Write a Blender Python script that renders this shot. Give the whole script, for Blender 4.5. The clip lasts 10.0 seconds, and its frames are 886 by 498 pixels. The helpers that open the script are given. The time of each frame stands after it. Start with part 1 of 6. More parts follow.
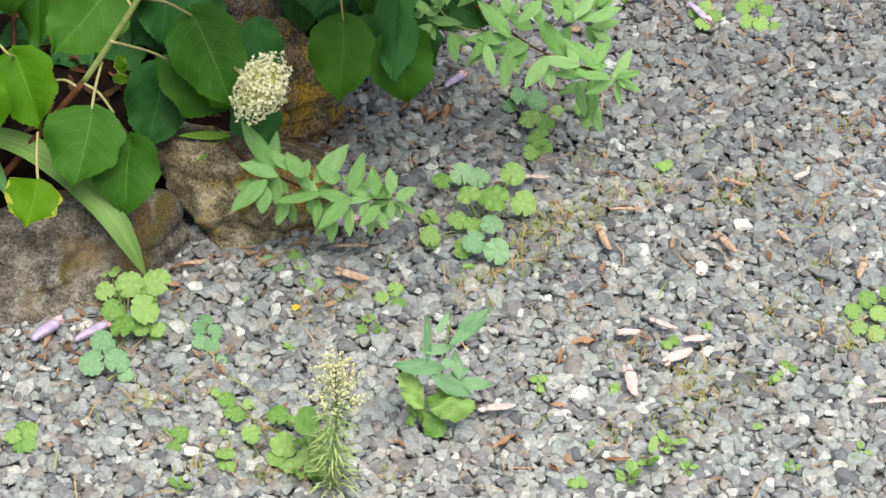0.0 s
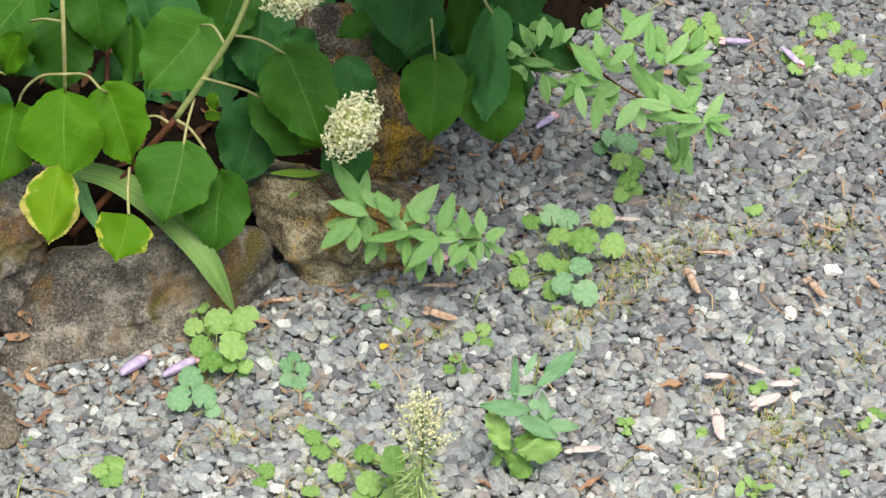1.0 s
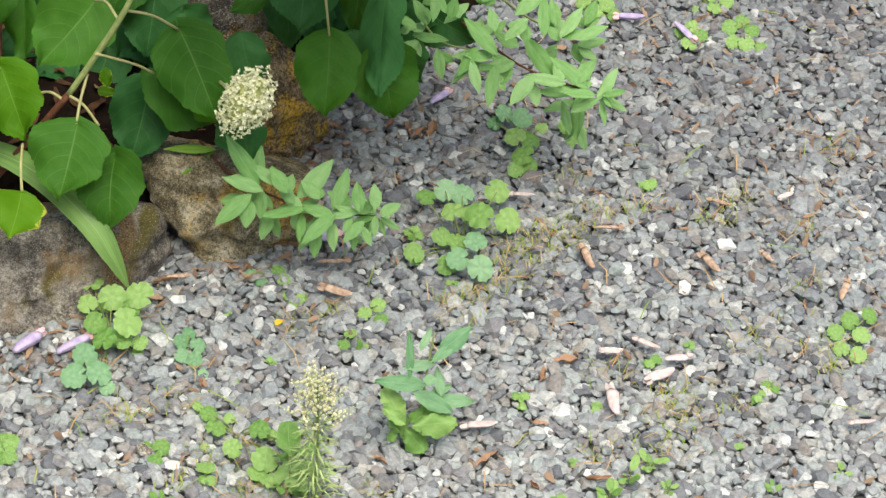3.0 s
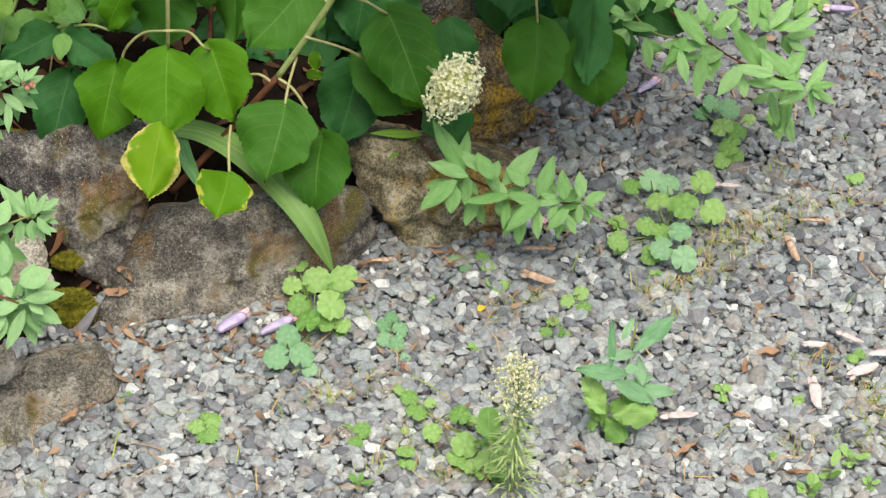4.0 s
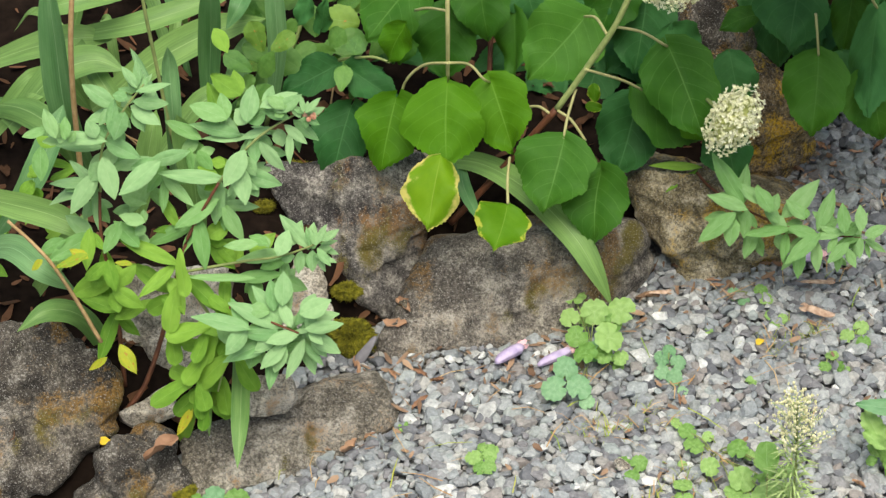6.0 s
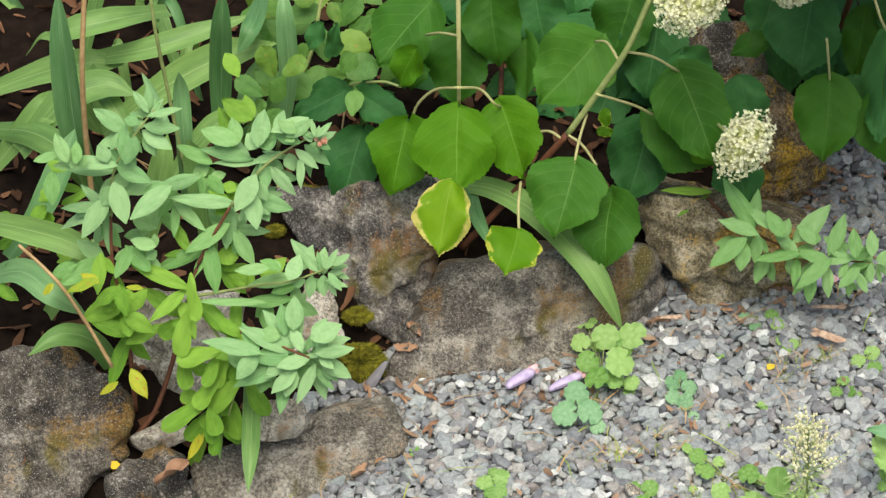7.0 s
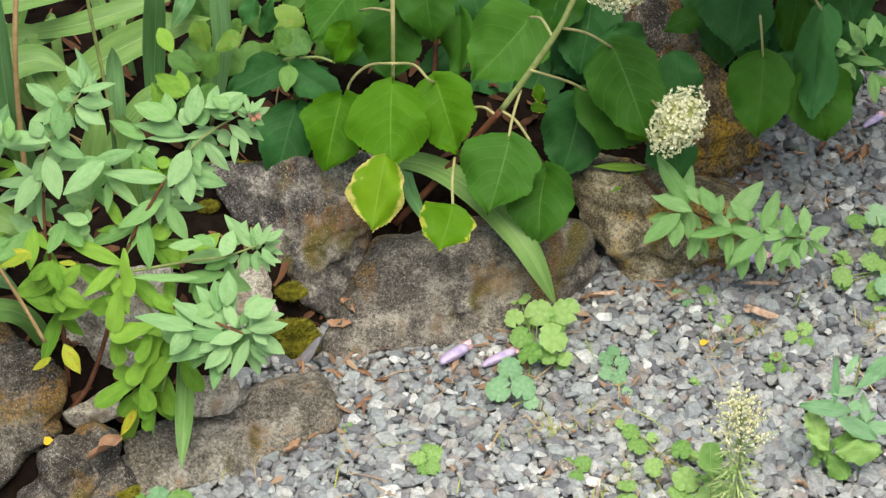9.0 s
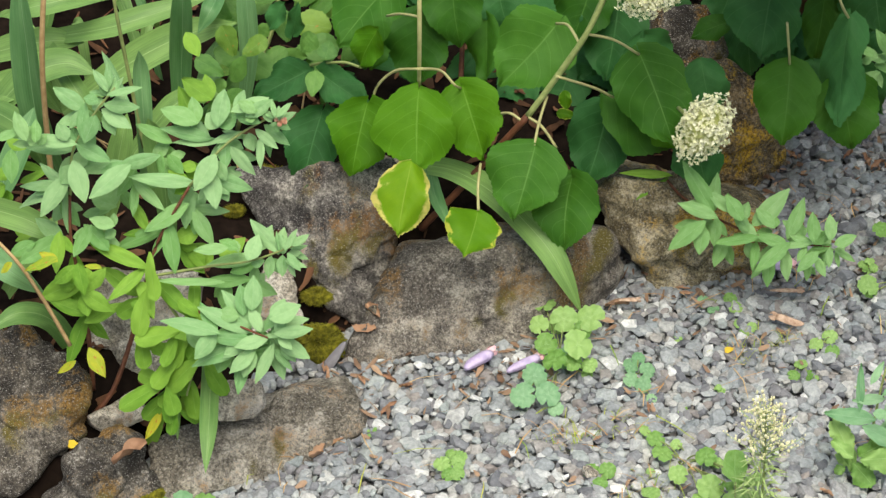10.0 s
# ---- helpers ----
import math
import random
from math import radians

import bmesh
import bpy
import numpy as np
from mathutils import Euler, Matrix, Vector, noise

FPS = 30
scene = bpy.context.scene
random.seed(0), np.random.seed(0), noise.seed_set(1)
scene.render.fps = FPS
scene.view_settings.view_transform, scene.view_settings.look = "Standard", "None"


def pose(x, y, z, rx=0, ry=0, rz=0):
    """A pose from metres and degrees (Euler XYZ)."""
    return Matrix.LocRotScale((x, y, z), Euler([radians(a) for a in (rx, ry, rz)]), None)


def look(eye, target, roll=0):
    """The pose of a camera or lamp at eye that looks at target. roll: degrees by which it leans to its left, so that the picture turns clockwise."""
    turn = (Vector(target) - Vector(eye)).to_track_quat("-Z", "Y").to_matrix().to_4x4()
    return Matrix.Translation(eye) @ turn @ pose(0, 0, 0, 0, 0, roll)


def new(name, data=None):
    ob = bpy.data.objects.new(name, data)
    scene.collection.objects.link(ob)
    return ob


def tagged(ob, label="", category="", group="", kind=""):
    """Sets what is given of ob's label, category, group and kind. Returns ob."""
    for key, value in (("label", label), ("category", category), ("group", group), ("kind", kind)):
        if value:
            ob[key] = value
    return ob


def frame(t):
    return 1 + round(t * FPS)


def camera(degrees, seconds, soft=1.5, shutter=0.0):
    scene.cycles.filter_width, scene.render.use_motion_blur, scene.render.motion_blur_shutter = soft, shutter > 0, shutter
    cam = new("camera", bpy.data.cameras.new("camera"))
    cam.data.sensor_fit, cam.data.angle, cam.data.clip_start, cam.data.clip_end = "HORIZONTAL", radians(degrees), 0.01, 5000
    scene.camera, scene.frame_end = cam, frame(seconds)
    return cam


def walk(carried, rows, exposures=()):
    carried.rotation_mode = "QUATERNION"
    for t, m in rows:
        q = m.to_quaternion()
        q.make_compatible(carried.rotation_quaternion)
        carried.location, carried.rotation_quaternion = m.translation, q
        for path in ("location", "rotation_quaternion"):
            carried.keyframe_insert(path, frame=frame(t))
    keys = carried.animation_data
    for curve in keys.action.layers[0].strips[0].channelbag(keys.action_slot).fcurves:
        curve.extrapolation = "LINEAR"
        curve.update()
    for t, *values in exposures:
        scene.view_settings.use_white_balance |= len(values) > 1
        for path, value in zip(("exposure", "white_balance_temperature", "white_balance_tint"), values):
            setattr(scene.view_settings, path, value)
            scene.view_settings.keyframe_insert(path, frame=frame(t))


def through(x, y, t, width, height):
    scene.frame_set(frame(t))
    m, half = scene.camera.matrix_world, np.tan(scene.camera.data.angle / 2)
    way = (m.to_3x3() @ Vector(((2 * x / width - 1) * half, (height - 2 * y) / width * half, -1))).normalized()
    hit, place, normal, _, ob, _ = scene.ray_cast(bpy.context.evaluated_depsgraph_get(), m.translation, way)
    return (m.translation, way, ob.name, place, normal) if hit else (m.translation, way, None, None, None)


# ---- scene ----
EYE = (0.0, -3.782, 2.955)
cam = camera(16.0, 10.0, soft=1.4)
walk(cam, [
    (0.0, pose(*EYE, 52.081, -1.317, -5.062)),
    (0.5, pose(*EYE, 52.618, -1.132, -3.706)),
    (1.0, pose(*EYE, 52.780, -1.007, -3.261)),
    (1.5, pose(*EYE, 52.714, -1.347, -4.118)),
    (2.0, pose(*EYE, 52.567, -1.742, -4.772)),
    (2.2, pose(*EYE, 52.554, -1.955, -4.953)),
    (3.3, pose(*EYE, 52.320, -2.075, -4.786)),
    (3.5, pose(*EYE, 52.259, -1.502, -4.037)),
    (4.0, pose(*EYE, 52.061, -0.711, -1.220)),
    (4.5, pose(*EYE, 52.000, 0.000, -0.000)),
    (5.0, pose(*EYE, 52.025, 0.732, 1.090)),
    (5.5, pose(*EYE, 52.491, 1.232, 2.140)),
    (6.0, pose(*EYE, 52.694, 2.090, 3.000)),
    (6.2, pose(*EYE, 52.775, 2.336, 3.364)),
    (7.3, pose(*EYE, 53.198, 2.075, 2.968)),
    (7.5, pose(*EYE, 53.172, 2.060, 2.783)),
    (8.0, pose(*EYE, 52.950, 2.191, 2.819)),
    (8.5, pose(*EYE, 52.655, 1.721, 2.526)),
    (9.0, pose(*EYE, 52.681, 1.389, 2.270)),
    (9.5, pose(*EYE, 52.888, 1.431, 2.224)),
    (10.0, pose(*EYE, 52.798, 1.403, 2.839)),
], exposures=[(0.0, 0.38, 6800, 7), (10.0, 0.38, 6800, 7)])

# ---- light: a bright overcast day ----
world = bpy.data.worlds.new("overcast_sky")
scene.world = world
world.use_nodes = True
wn = world.node_tree.nodes
sky = wn.new("ShaderNodeTexSky")
sky.sky_type, sky.sun_disc = "NISHITA", False
sky.sun_elevation, sky.sun_rotation = radians(66), radians(170)
sky.air_density, sky.dust_density, sky.ozone_density = 1.0, 4.0, 1.0
wn["Background"].inputs["Strength"].default_value = 0.12
world.node_tree.links.new(sky.outputs[0], wn["Background"].inputs["Color"])

sun = new("sun", bpy.data.lights.new("sun", "SUN"))
sun.data.energy, sun.data.angle, sun.data.color = 3.2, radians(42), (1.0, 0.95, 0.86)
sun.matrix_world = look((0.7, -3.6, 8.4), (0, 0, 0))

# ---- materials ----
def nodes_of(name):
    m = bpy.data.materials.new(name)
    m.use_nodes = True
    nt = m.node_tree
    return m, nt, nt.nodes["Principled BSDF"]


def nd(nt, kind, **inputs):
    n = nt.nodes.new("ShaderNode" + kind)
    for k, v in inputs.items():
        n.inputs[k.replace("_", " ")].default_value = v
    return n


def ramp(nt, source, stops):
    """A colour ramp over a value, from (place, colour) stops."""
    r = nt.nodes.new("ShaderNodeValToRGB")
    e = r.color_ramp.elements
    while len(e) < len(stops):
        e.new(0.5)
    for el, (p, c) in zip(e, stops):
        el.position, el.color = p, (*c, 1)
    nt.links.new(source, r.inputs[0])
    return r.outputs[0]


def mix(nt, fac, a, b, mode="MIX"):
    n = nt.nodes.new("ShaderNodeMix")
    n.data_type, n.blend_type = "RGBA", mode
    for socket, v in ((n.inputs[0], fac), (n.inputs[6], a), (n.inputs[7], b)):
        if isinstance(v, bpy.types.NodeSocket):
            nt.links.new(v, socket)
        else:
            socket.default_value = v if isinstance(v, float) else (*v, 1)
    return n.outputs[2]


def calc(nt, op, a, b=0.0, c=0.0, clamp=False):
    n = nt.nodes.new("ShaderNodeMath")
    n.operation, n.use_clamp = op, clamp
    for i, v in enumerate((a, b, c)):
        if isinstance(v, bpy.types.NodeSocket):
            nt.links.new(v, n.inputs[i])
        else:
            n.inputs[i].default_value = v
    return n.outputs[0]


def noise_of(nt, scale, detail=4.0, rough=0.55, where="Object", stretch=None):
    tc = nt.nodes.new("ShaderNodeTexCoord")
    src = tc.outputs[where]
    if stretch:
        mp = nt.nodes.new("ShaderNodeMapping")
        mp.inputs["Scale"].default_value = stretch
        nt.links.new(src, mp.inputs[0])
        src = mp.outputs[0]
    n = nd(nt, "TexNoise", Scale=scale, Detail=detail, Roughness=rough)
    nt.links.new(src, n.inputs["Vector"])
    return n.outputs["Fac"]


def bump(nt, bsdf, height, strength=0.4, distance=0.003):
    b = nd(nt, "Bump", Strength=strength, Distance=distance)
    nt.links.new(height, b.inputs["Height"])
    nt.links.new(b.outputs[0], bsdf.inputs["Normal"])


def gravel_material(name, per_object):
    m, nt, bs = nodes_of(name)
    if per_object:
        rnd = nt.nodes.new("ShaderNodeObjectInfo").outputs["Random"]
    else:
        rnd = nt.nodes.new("ShaderNodeNewGeometry").outputs["Random Per Island"]
    tone = ramp(nt, rnd, [(0.0, (0.105, 0.11, 0.125)), (0.08, (0.16, 0.17, 0.19)), (0.18, (0.19, 0.187, 0.20)), (0.30, (0.26, 0.275, 0.29)), (0.43, (0.225, 0.25, 0.268)),
                          (0.58, (0.325, 0.34, 0.348)), (0.69, (0.27, 0.305, 0.308)), (0.77, (0.285, 0.28, 0.27)), (0.83, (0.21, 0.19, 0.185)), (0.88, (0.345, 0.345, 0.335)),
                          (0.97, (0.42, 0.435, 0.44)), (1.0, (0.60, 0.61, 0.61))])
    geo = nt.nodes.new("ShaderNodeNewGeometry")
    grain = nd(nt, "TexNoise", Scale=160.0, Detail=5.0, Roughness=0.65)
    nt.links.new(geo.outputs["Position"], grain.inputs["Vector"])
    spots = ramp(nt, grain.outputs["Fac"], [(0.3, (0.66, 0.67, 0.69)), (0.7, (1.33, 1.34, 1.34))])
    # Colour darkens with y: dirt and the shade near the bed painted together.
    breakup = nd(nt, "TexNoise", Scale=5.0, Detail=3.0)
    nt.links.new(geo.outputs["Position"], breakup.inputs["Vector"])
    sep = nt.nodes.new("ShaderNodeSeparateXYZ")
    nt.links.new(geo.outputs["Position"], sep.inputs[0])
    nearness = calc(nt, "ADD", calc(nt, "MULTIPLY", sep.outputs[1], -0.75), calc(nt, "MULTIPLY_ADD", breakup.outputs["Fac"], 1.2, -0.25), clamp=True)
    dirt_shade = ramp(nt, nearness, [(0.0, (0.70, 0.70, 0.70)), (0.4, (0.92, 0.93, 0.92)), (0.85, (1.08, 1.07, 1.04))])
    col = mix(nt, 1.0, mix(nt, 1.0, tone, spots, "MULTIPLY"), dirt_shade, "MULTIPLY")
    nt.links.new(col, bs.inputs["Base Color"])
    bs.inputs["Roughness"].default_value = 0.72
    bs.inputs["Specular IOR Level"].default_value = 0.35
    bump(nt, bs, grain.outputs["Fac"], 0.5, 0.002)
    return m


def rock_material(name, dark, mid, light, ochre, ochre_amount, moss_amount, lichen=0.5):
    """Weathered limestone: salt-and-pepper grain, pale lichen crusts, brown to ochre stains and moss."""
    m, nt, bs = nodes_of(name)
    broad_tone, patch = noise_of(nt, 7.0, 4.0, 0.6), noise_of(nt, 26.0, 7.0, 0.7)
    grain, speck = noise_of(nt, 190.0, 5.0, 0.8), noise_of(nt, 430.0, 3.0, 0.7)
    col = ramp(nt, calc(nt, "ADD", calc(nt, "MULTIPLY", broad_tone, 0.55), calc(nt, "MULTIPLY", patch, 0.45)), [(0.435, dark), (0.505, mid), (0.575, light)])
    col = mix(nt, 1.0, col, ramp(nt, grain, [(0.38, (0.38, 0.37, 0.37)), (0.5, (0.95, 0.95, 0.95)), (0.61, (1.75, 1.73, 1.7))]), "MULTIPLY")
    crust = calc(nt, "ADD", calc(nt, "MULTIPLY", patch, 0.45), calc(nt, "MULTIPLY", grain, 0.55))
    col = mix(nt, ramp(nt, crust, [(0.565 - 0.02 * lichen, (0, 0, 0)), (0.61, (lichen, lichen, lichen))]), col, (0.36, 0.355, 0.335))
    st = calc(nt, "ADD", noise_of(nt, 11.0, 3.0, 0.6, stretch=(1.2, 1.2, 0.7)), calc(nt, "MULTIPLY_ADD", grain, 0.5, -0.25))
    stain = ramp(nt, st, [(0.62 - 0.15 * ochre_amount, (0, 0, 0)), (0.72 - 0.13 * ochre_amount, (0.9, 0.9, 0.9))])
    col = mix(nt, stain, col, ramp(nt, grain, [(0.36, (0.045, 0.027, 0.011)), (0.56, ochre)]))
    mo = calc(nt, "ADD", noise_of(nt, 9.0, 3.0, 0.6, stretch=(1.2, 0.8, 1.0)), calc(nt, "MULTIPLY_ADD", speck, 0.45, -0.225))
    moss = ramp(nt, mo, [(0.68 - 0.2 * moss_amount, (0, 0, 0)), (0.74 - 0.2 * moss_amount, (0.95, 0.95, 0.95))])
    col = mix(nt, moss, col, mix(nt, grain, (0.035, 0.03, 0.006), (0.17, 0.14, 0.02)))
    col = mix(nt, ramp(nt, speck, [(0.58, (0, 0, 0)), (0.66, (0.75, 0.75, 0.75))]), col, (0.42, 0.41, 0.39))
    col = mix(nt, ramp(nt, speck, [(0.33, (0.8, 0.8, 0.8)), (0.43, (0, 0, 0))]), col, (0.03, 0.027, 0.024))
    nt.links.new(col, bs.inputs["Base Color"])
    bs.inputs["Roughness"].default_value = 0.88
    bs.inputs["Specular IOR Level"].default_value = 0.25
    h = calc(nt, "ADD", calc(nt, "MULTIPLY", patch, 1.2), calc(nt, "MULTIPLY", grain, 0.7))
    bump(nt, bs, calc(nt, "ADD", h, calc(nt, "MULTIPLY", speck, 0.3)), 0.7, 0.008)
    return m


def leaf_material(name, dark, light, vein, veins=7.0, slant=1.6, through=0.25, rough=0.5, edge=None, edge_at=0.5, spec=0.35, blotch=0.0, lines=0.45, streak=0.0):
    """Leaf blade: colour varies leaf by leaf, with pale veins in relief; edge: a discoloured rim."""
    m, nt, bs = nodes_of(name)
    rnd = nt.nodes.new("ShaderNodeObjectInfo").outputs["Random"]
    uv = nt.nodes.new("ShaderNodeTexCoord").outputs["UV"]
    sx = nt.nodes.new("ShaderNodeSeparateXYZ")
    nt.links.new(uv, sx.inputs[0])
    across = calc(nt, "ABSOLUTE", calc(nt, "MULTIPLY_ADD", sx.outputs[0], 2.0, -1.0))
    along = sx.outputs[1]
    mott = noise_of(nt, 3.0, 5.0, 0.6, where="UV")
    pick = calc(nt, "ADD", calc(nt, "MULTIPLY", rnd, 0.7), calc(nt, "MULTIPLY_ADD", mott, 1.3, -0.4), clamp=True)
    col = ramp(nt, pick, [(0.15, dark), (0.95, light)])
    wave = calc(nt, "FRACT", calc(nt, "SUBTRACT", calc(nt, "MULTIPLY", along, veins), calc(nt, "MULTIPLY", calc(nt, "POWER", across, 1.35), slant)))
    tri = calc(nt, "ABSOLUTE", calc(nt, "SUBTRACT", wave, 0.5))
    lateral = ramp(nt, tri, [(0.0, (1, 1, 1)), (0.045, (0, 0, 0))])
    rib = ramp(nt, across, [(0.0, (1, 1, 1)), (0.035, (0, 0, 0))])
    vn = calc(nt, "MAXIMUM", calc(nt, "MULTIPLY", lateral, lines), rib)
    col = mix(nt, calc(nt, "MULTIPLY", vn, 0.7), col, vein)
    if streak:
        fibre = noise_of(nt, 1.0, 3.0, 0.6, where="UV", stretch=(24.0, 1.6, 1.0))
        col = mix(nt, streak, col, mix(nt, 1.0, col, ramp(nt, fibre, [(0.3, (0.45, 0.5, 0.5)), (0.5, (1, 1, 1)), (0.72, (1.7, 1.55, 1.5))]), "MULTIPLY"))
    if edge:
        rim = calc(nt, "ADD", across, calc(nt, "MULTIPLY", calc(nt, "SUBTRACT", noise_of(nt, 5.0, 4.0, 0.6, where="UV"), 0.5), 1.3))
        rim = calc(nt, "MAXIMUM", rim, calc(nt, "MULTIPLY", calc(nt, "SUBTRACT", along, 0.12), 0.55))
        col = mix(nt, ramp(nt, rim, [(edge_at, (0, 0, 0)), (edge_at + 0.3, (1, 1, 1))]), col, edge)
        col = mix(nt, ramp(nt, rim, [(edge_at + 0.42, (0, 0, 0)), (edge_at + 0.5, (1, 1, 1))]), col, (0.35, 0.17, 0.06))
    if blotch:
        b = noise_of(nt, 4.5, 3.0, 0.5, where="UV")
        col = mix(nt, ramp(nt, b, [(0.66 - blotch, (0, 0, 0)), (0.72 - blotch, (1, 1, 1))]), col, (0.45, 0.16, 0.04))
    nt.links.new(col, bs.inputs["Base Color"])
    bs.inputs["Roughness"].default_value = rough
    bs.inputs["Specular IOR Level"].default_value = spec
    quilt = calc(nt, "SUBTRACT", calc(nt, "MULTIPLY", mott, 0.4), vn)
    cells = nd(nt, "TexVoronoi", Scale=22.0)
    cells.feature = "DISTANCE_TO_EDGE"
    nt.links.new(uv, cells.inputs["Vector"])
    quilt = calc(nt, "ADD", quilt, calc(nt, "MULTIPLY", calc(nt, "MINIMUM", cells.outputs["Distance"], 0.12), 3.0 if lines > 0.3 else 0.5))
    bump(nt, bs, quilt, 0.3, 0.002)
    tl = nt.nodes.new("ShaderNodeBsdfTranslucent")
    nt.links.new(mix(nt, 0.5, col, (0.30, 0.42, 0.02)), tl.inputs["Color"])
    ms = nt.nodes.new("ShaderNodeMixShader")
    ms.inputs[0].default_value = through
    nt.links.new(bs.outputs[0], ms.inputs[1])
    nt.links.new(tl.outputs[0], ms.inputs[2])
    nt.links.new(ms.outputs[0], nt.nodes["Material Output"].inputs["Surface"])
    return m


def plain_material(name, a, b, scale=60.0, rough=0.7, relief=0.3, per_piece="", spec=0.3):
    """Two tones mixed by grain, and by piece where the thing is made of many."""
    m, nt, bs = nodes_of(name)
    n = noise_of(nt, scale, 5.0, 0.6)
    v = calc(nt, "MULTIPLY_ADD", n, 2.0, -0.5, clamp=True)
    if per_piece:
        r = nt.nodes.new("ShaderNodeObjectInfo").outputs["Random"] if per_piece == "object" else nt.nodes.new("ShaderNodeNewGeometry").outputs["Random Per Island"]
        v = calc(nt, "ADD", calc(nt, "MULTIPLY", v, 0.35), calc(nt, "MULTIPLY", r, 0.65), clamp=True)
    nt.links.new(ramp(nt, v, [(0.0, a), (1.0, b)]), bs.inputs["Base Color"])
    bs.inputs["Roughness"].default_value = rough
    bs.inputs["Specular IOR Level"].default_value = spec
    bump(nt, bs, n, relief, 0.002)
    return m


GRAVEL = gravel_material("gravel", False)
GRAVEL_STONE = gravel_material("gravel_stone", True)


def grit_material():
    """Packed small stones: rounded cells of mixed grey with dark joints."""
    m, nt, bs = nodes_of("grit")
    vo = nd(nt, "TexVoronoi", Scale=62.0)
    nt.links.new(nt.nodes.new("ShaderNodeTexCoord").outputs["Object"], vo.inputs["Vector"])
    tone = nt.nodes.new("ShaderNodeSeparateColor")
    nt.links.new(vo.outputs["Color"], tone.inputs[0])
    col = ramp(nt, tone.outputs[0], [(0.0, (0.16, 0.165, 0.18)), (0.5, (0.27, 0.285, 0.29)), (0.85, (0.30, 0.29, 0.275)), (1.0, (0.45, 0.455, 0.45))])
    joint = ramp(nt, vo.outputs["Distance"], [(0.35, (1, 1, 1)), (0.75, (0.3, 0.3, 0.3))])
    nt.links.new(mix(nt, 1.0, col, joint, "MULTIPLY"), bs.inputs["Base Color"])
    bs.inputs["Roughness"].default_value = 0.9
    bump(nt, bs, calc(nt, "SUBTRACT", 1.0, vo.outputs["Distance"]), 0.8, 0.008)
    return m


GRIT = grit_material()
# Base colour near black: the shade between the plants is mixed into it.
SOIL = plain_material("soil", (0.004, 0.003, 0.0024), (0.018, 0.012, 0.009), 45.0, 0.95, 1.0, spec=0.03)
ROCK_GREY = rock_material("rock_grey", (0.0897, 0.0807, 0.0704), (0.18, 0.164, 0.141), (0.349, 0.323, 0.274), (0.18, 0.102, 0.03), 0.52, 0.42, 0.7)
ROCK_MOTTLED = rock_material("rock_mottled", (0.0408, 0.0373, 0.0387), (0.136, 0.128, 0.12), (0.38, 0.355, 0.317), (0.18, 0.09, 0.024), 0.68, 0.62, 0.7)
ROCK_LIGHT = rock_material("rock_light", (0.118, 0.106, 0.0847), (0.244, 0.223, 0.184), (0.422, 0.397, 0.342), (0.312, 0.174, 0.066), 0.42, 0.42)
ROCK_DARK = rock_material("rock_dark", (0.0344, 0.0304, 0.0259), (0.0821, 0.0737, 0.0615), (0.172, 0.158, 0.134), (0.228, 0.126, 0.024), 0.5, 0.45, 0.7)
ROCK_BROWN = rock_material("rock_brown", (0.111, 0.0918, 0.0532), (0.234, 0.201, 0.124), (0.423, 0.379, 0.278), (0.432, 0.27, 0.036), 0.72, 0.35, 0.45)
ROCK_OCHRE = rock_material("rock_ochre", (0.09, 0.066, 0.0384), (0.18, 0.132, 0.0744), (0.288, 0.222, 0.144), (0.6, 0.36, 0.018), 0.8, 0.2, 0.3)
ROCK_PALE = rock_material("rock_pale", (0.257, 0.23, 0.186), (0.4, 0.37, 0.312), (0.571, 0.542, 0.477), (0.26, 0.16, 0.08), 0.2, 0.1)
MOSS = plain_material("moss", (0.04, 0.04, 0.004), (0.25, 0.235, 0.016), 160.0, 0.95, 1.0)

HYDRANGEA = leaf_material("hydrangea_leaf", (0.014, 0.070, 0.0055), (0.034, 0.125, 0.010), (0.075, 0.18, 0.030), 6.0, 2.0, 0.22, 0.6, spec=0.18, lines=0.55)
HYDRANGEA_FRESH = leaf_material("hydrangea_leaf_fresh", (0.034, 0.130, 0.003), (0.070, 0.20, 0.006), (0.16, 0.32, 0.04), 6.0, 2.0, 0.28, 0.6, spec=0.15, lines=0.5)
HYDRANGEA_LIGHT = leaf_material("hydrangea_leaf_light", (0.028, 0.112, 0.010), (0.055, 0.17, 0.017), (0.13, 0.27, 0.056), 6.0, 2.0, 0.24, 0.6, spec=0.18, lines=0.55)
HYDRANGEA_DUSK = leaf_material("hydrangea_leaf_blue_green", (0.015, 0.078, 0.018), (0.040, 0.15, 0.040), (0.072, 0.185, 0.06), 6.0, 2.0, 0.16, 0.6, spec=0.18, lines=0.55)
HYDRANGEA_YELLOW = leaf_material("hydrangea_leaf_yellowing", (0.09, 0.225, 0.0054), (0.153, 0.297, 0.009), (0.252, 0.378, 0.045), 8.0, 2.2, 0.3, 0.55, (0.58, 0.52, 0.15), 0.80, spec=0.15, lines=0.16)
HYDRANGEA_TINGED = leaf_material("hydrangea_leaf_tinged", (0.063, 0.189, 0.0045), (0.108, 0.252, 0.009), (0.198, 0.342, 0.045), 8.0, 2.2, 0.3, 0.55, (0.42, 0.44, 0.06), 0.92, spec=0.15, lines=0.16)
SAGE = leaf_material("sage_green_leaf", (0.155, 0.34, 0.125), (0.305, 0.50, 0.235), (0.38, 0.56, 0.295), 5.0, 1.4, 0.25, 0.62, spec=0.2, lines=0.2)
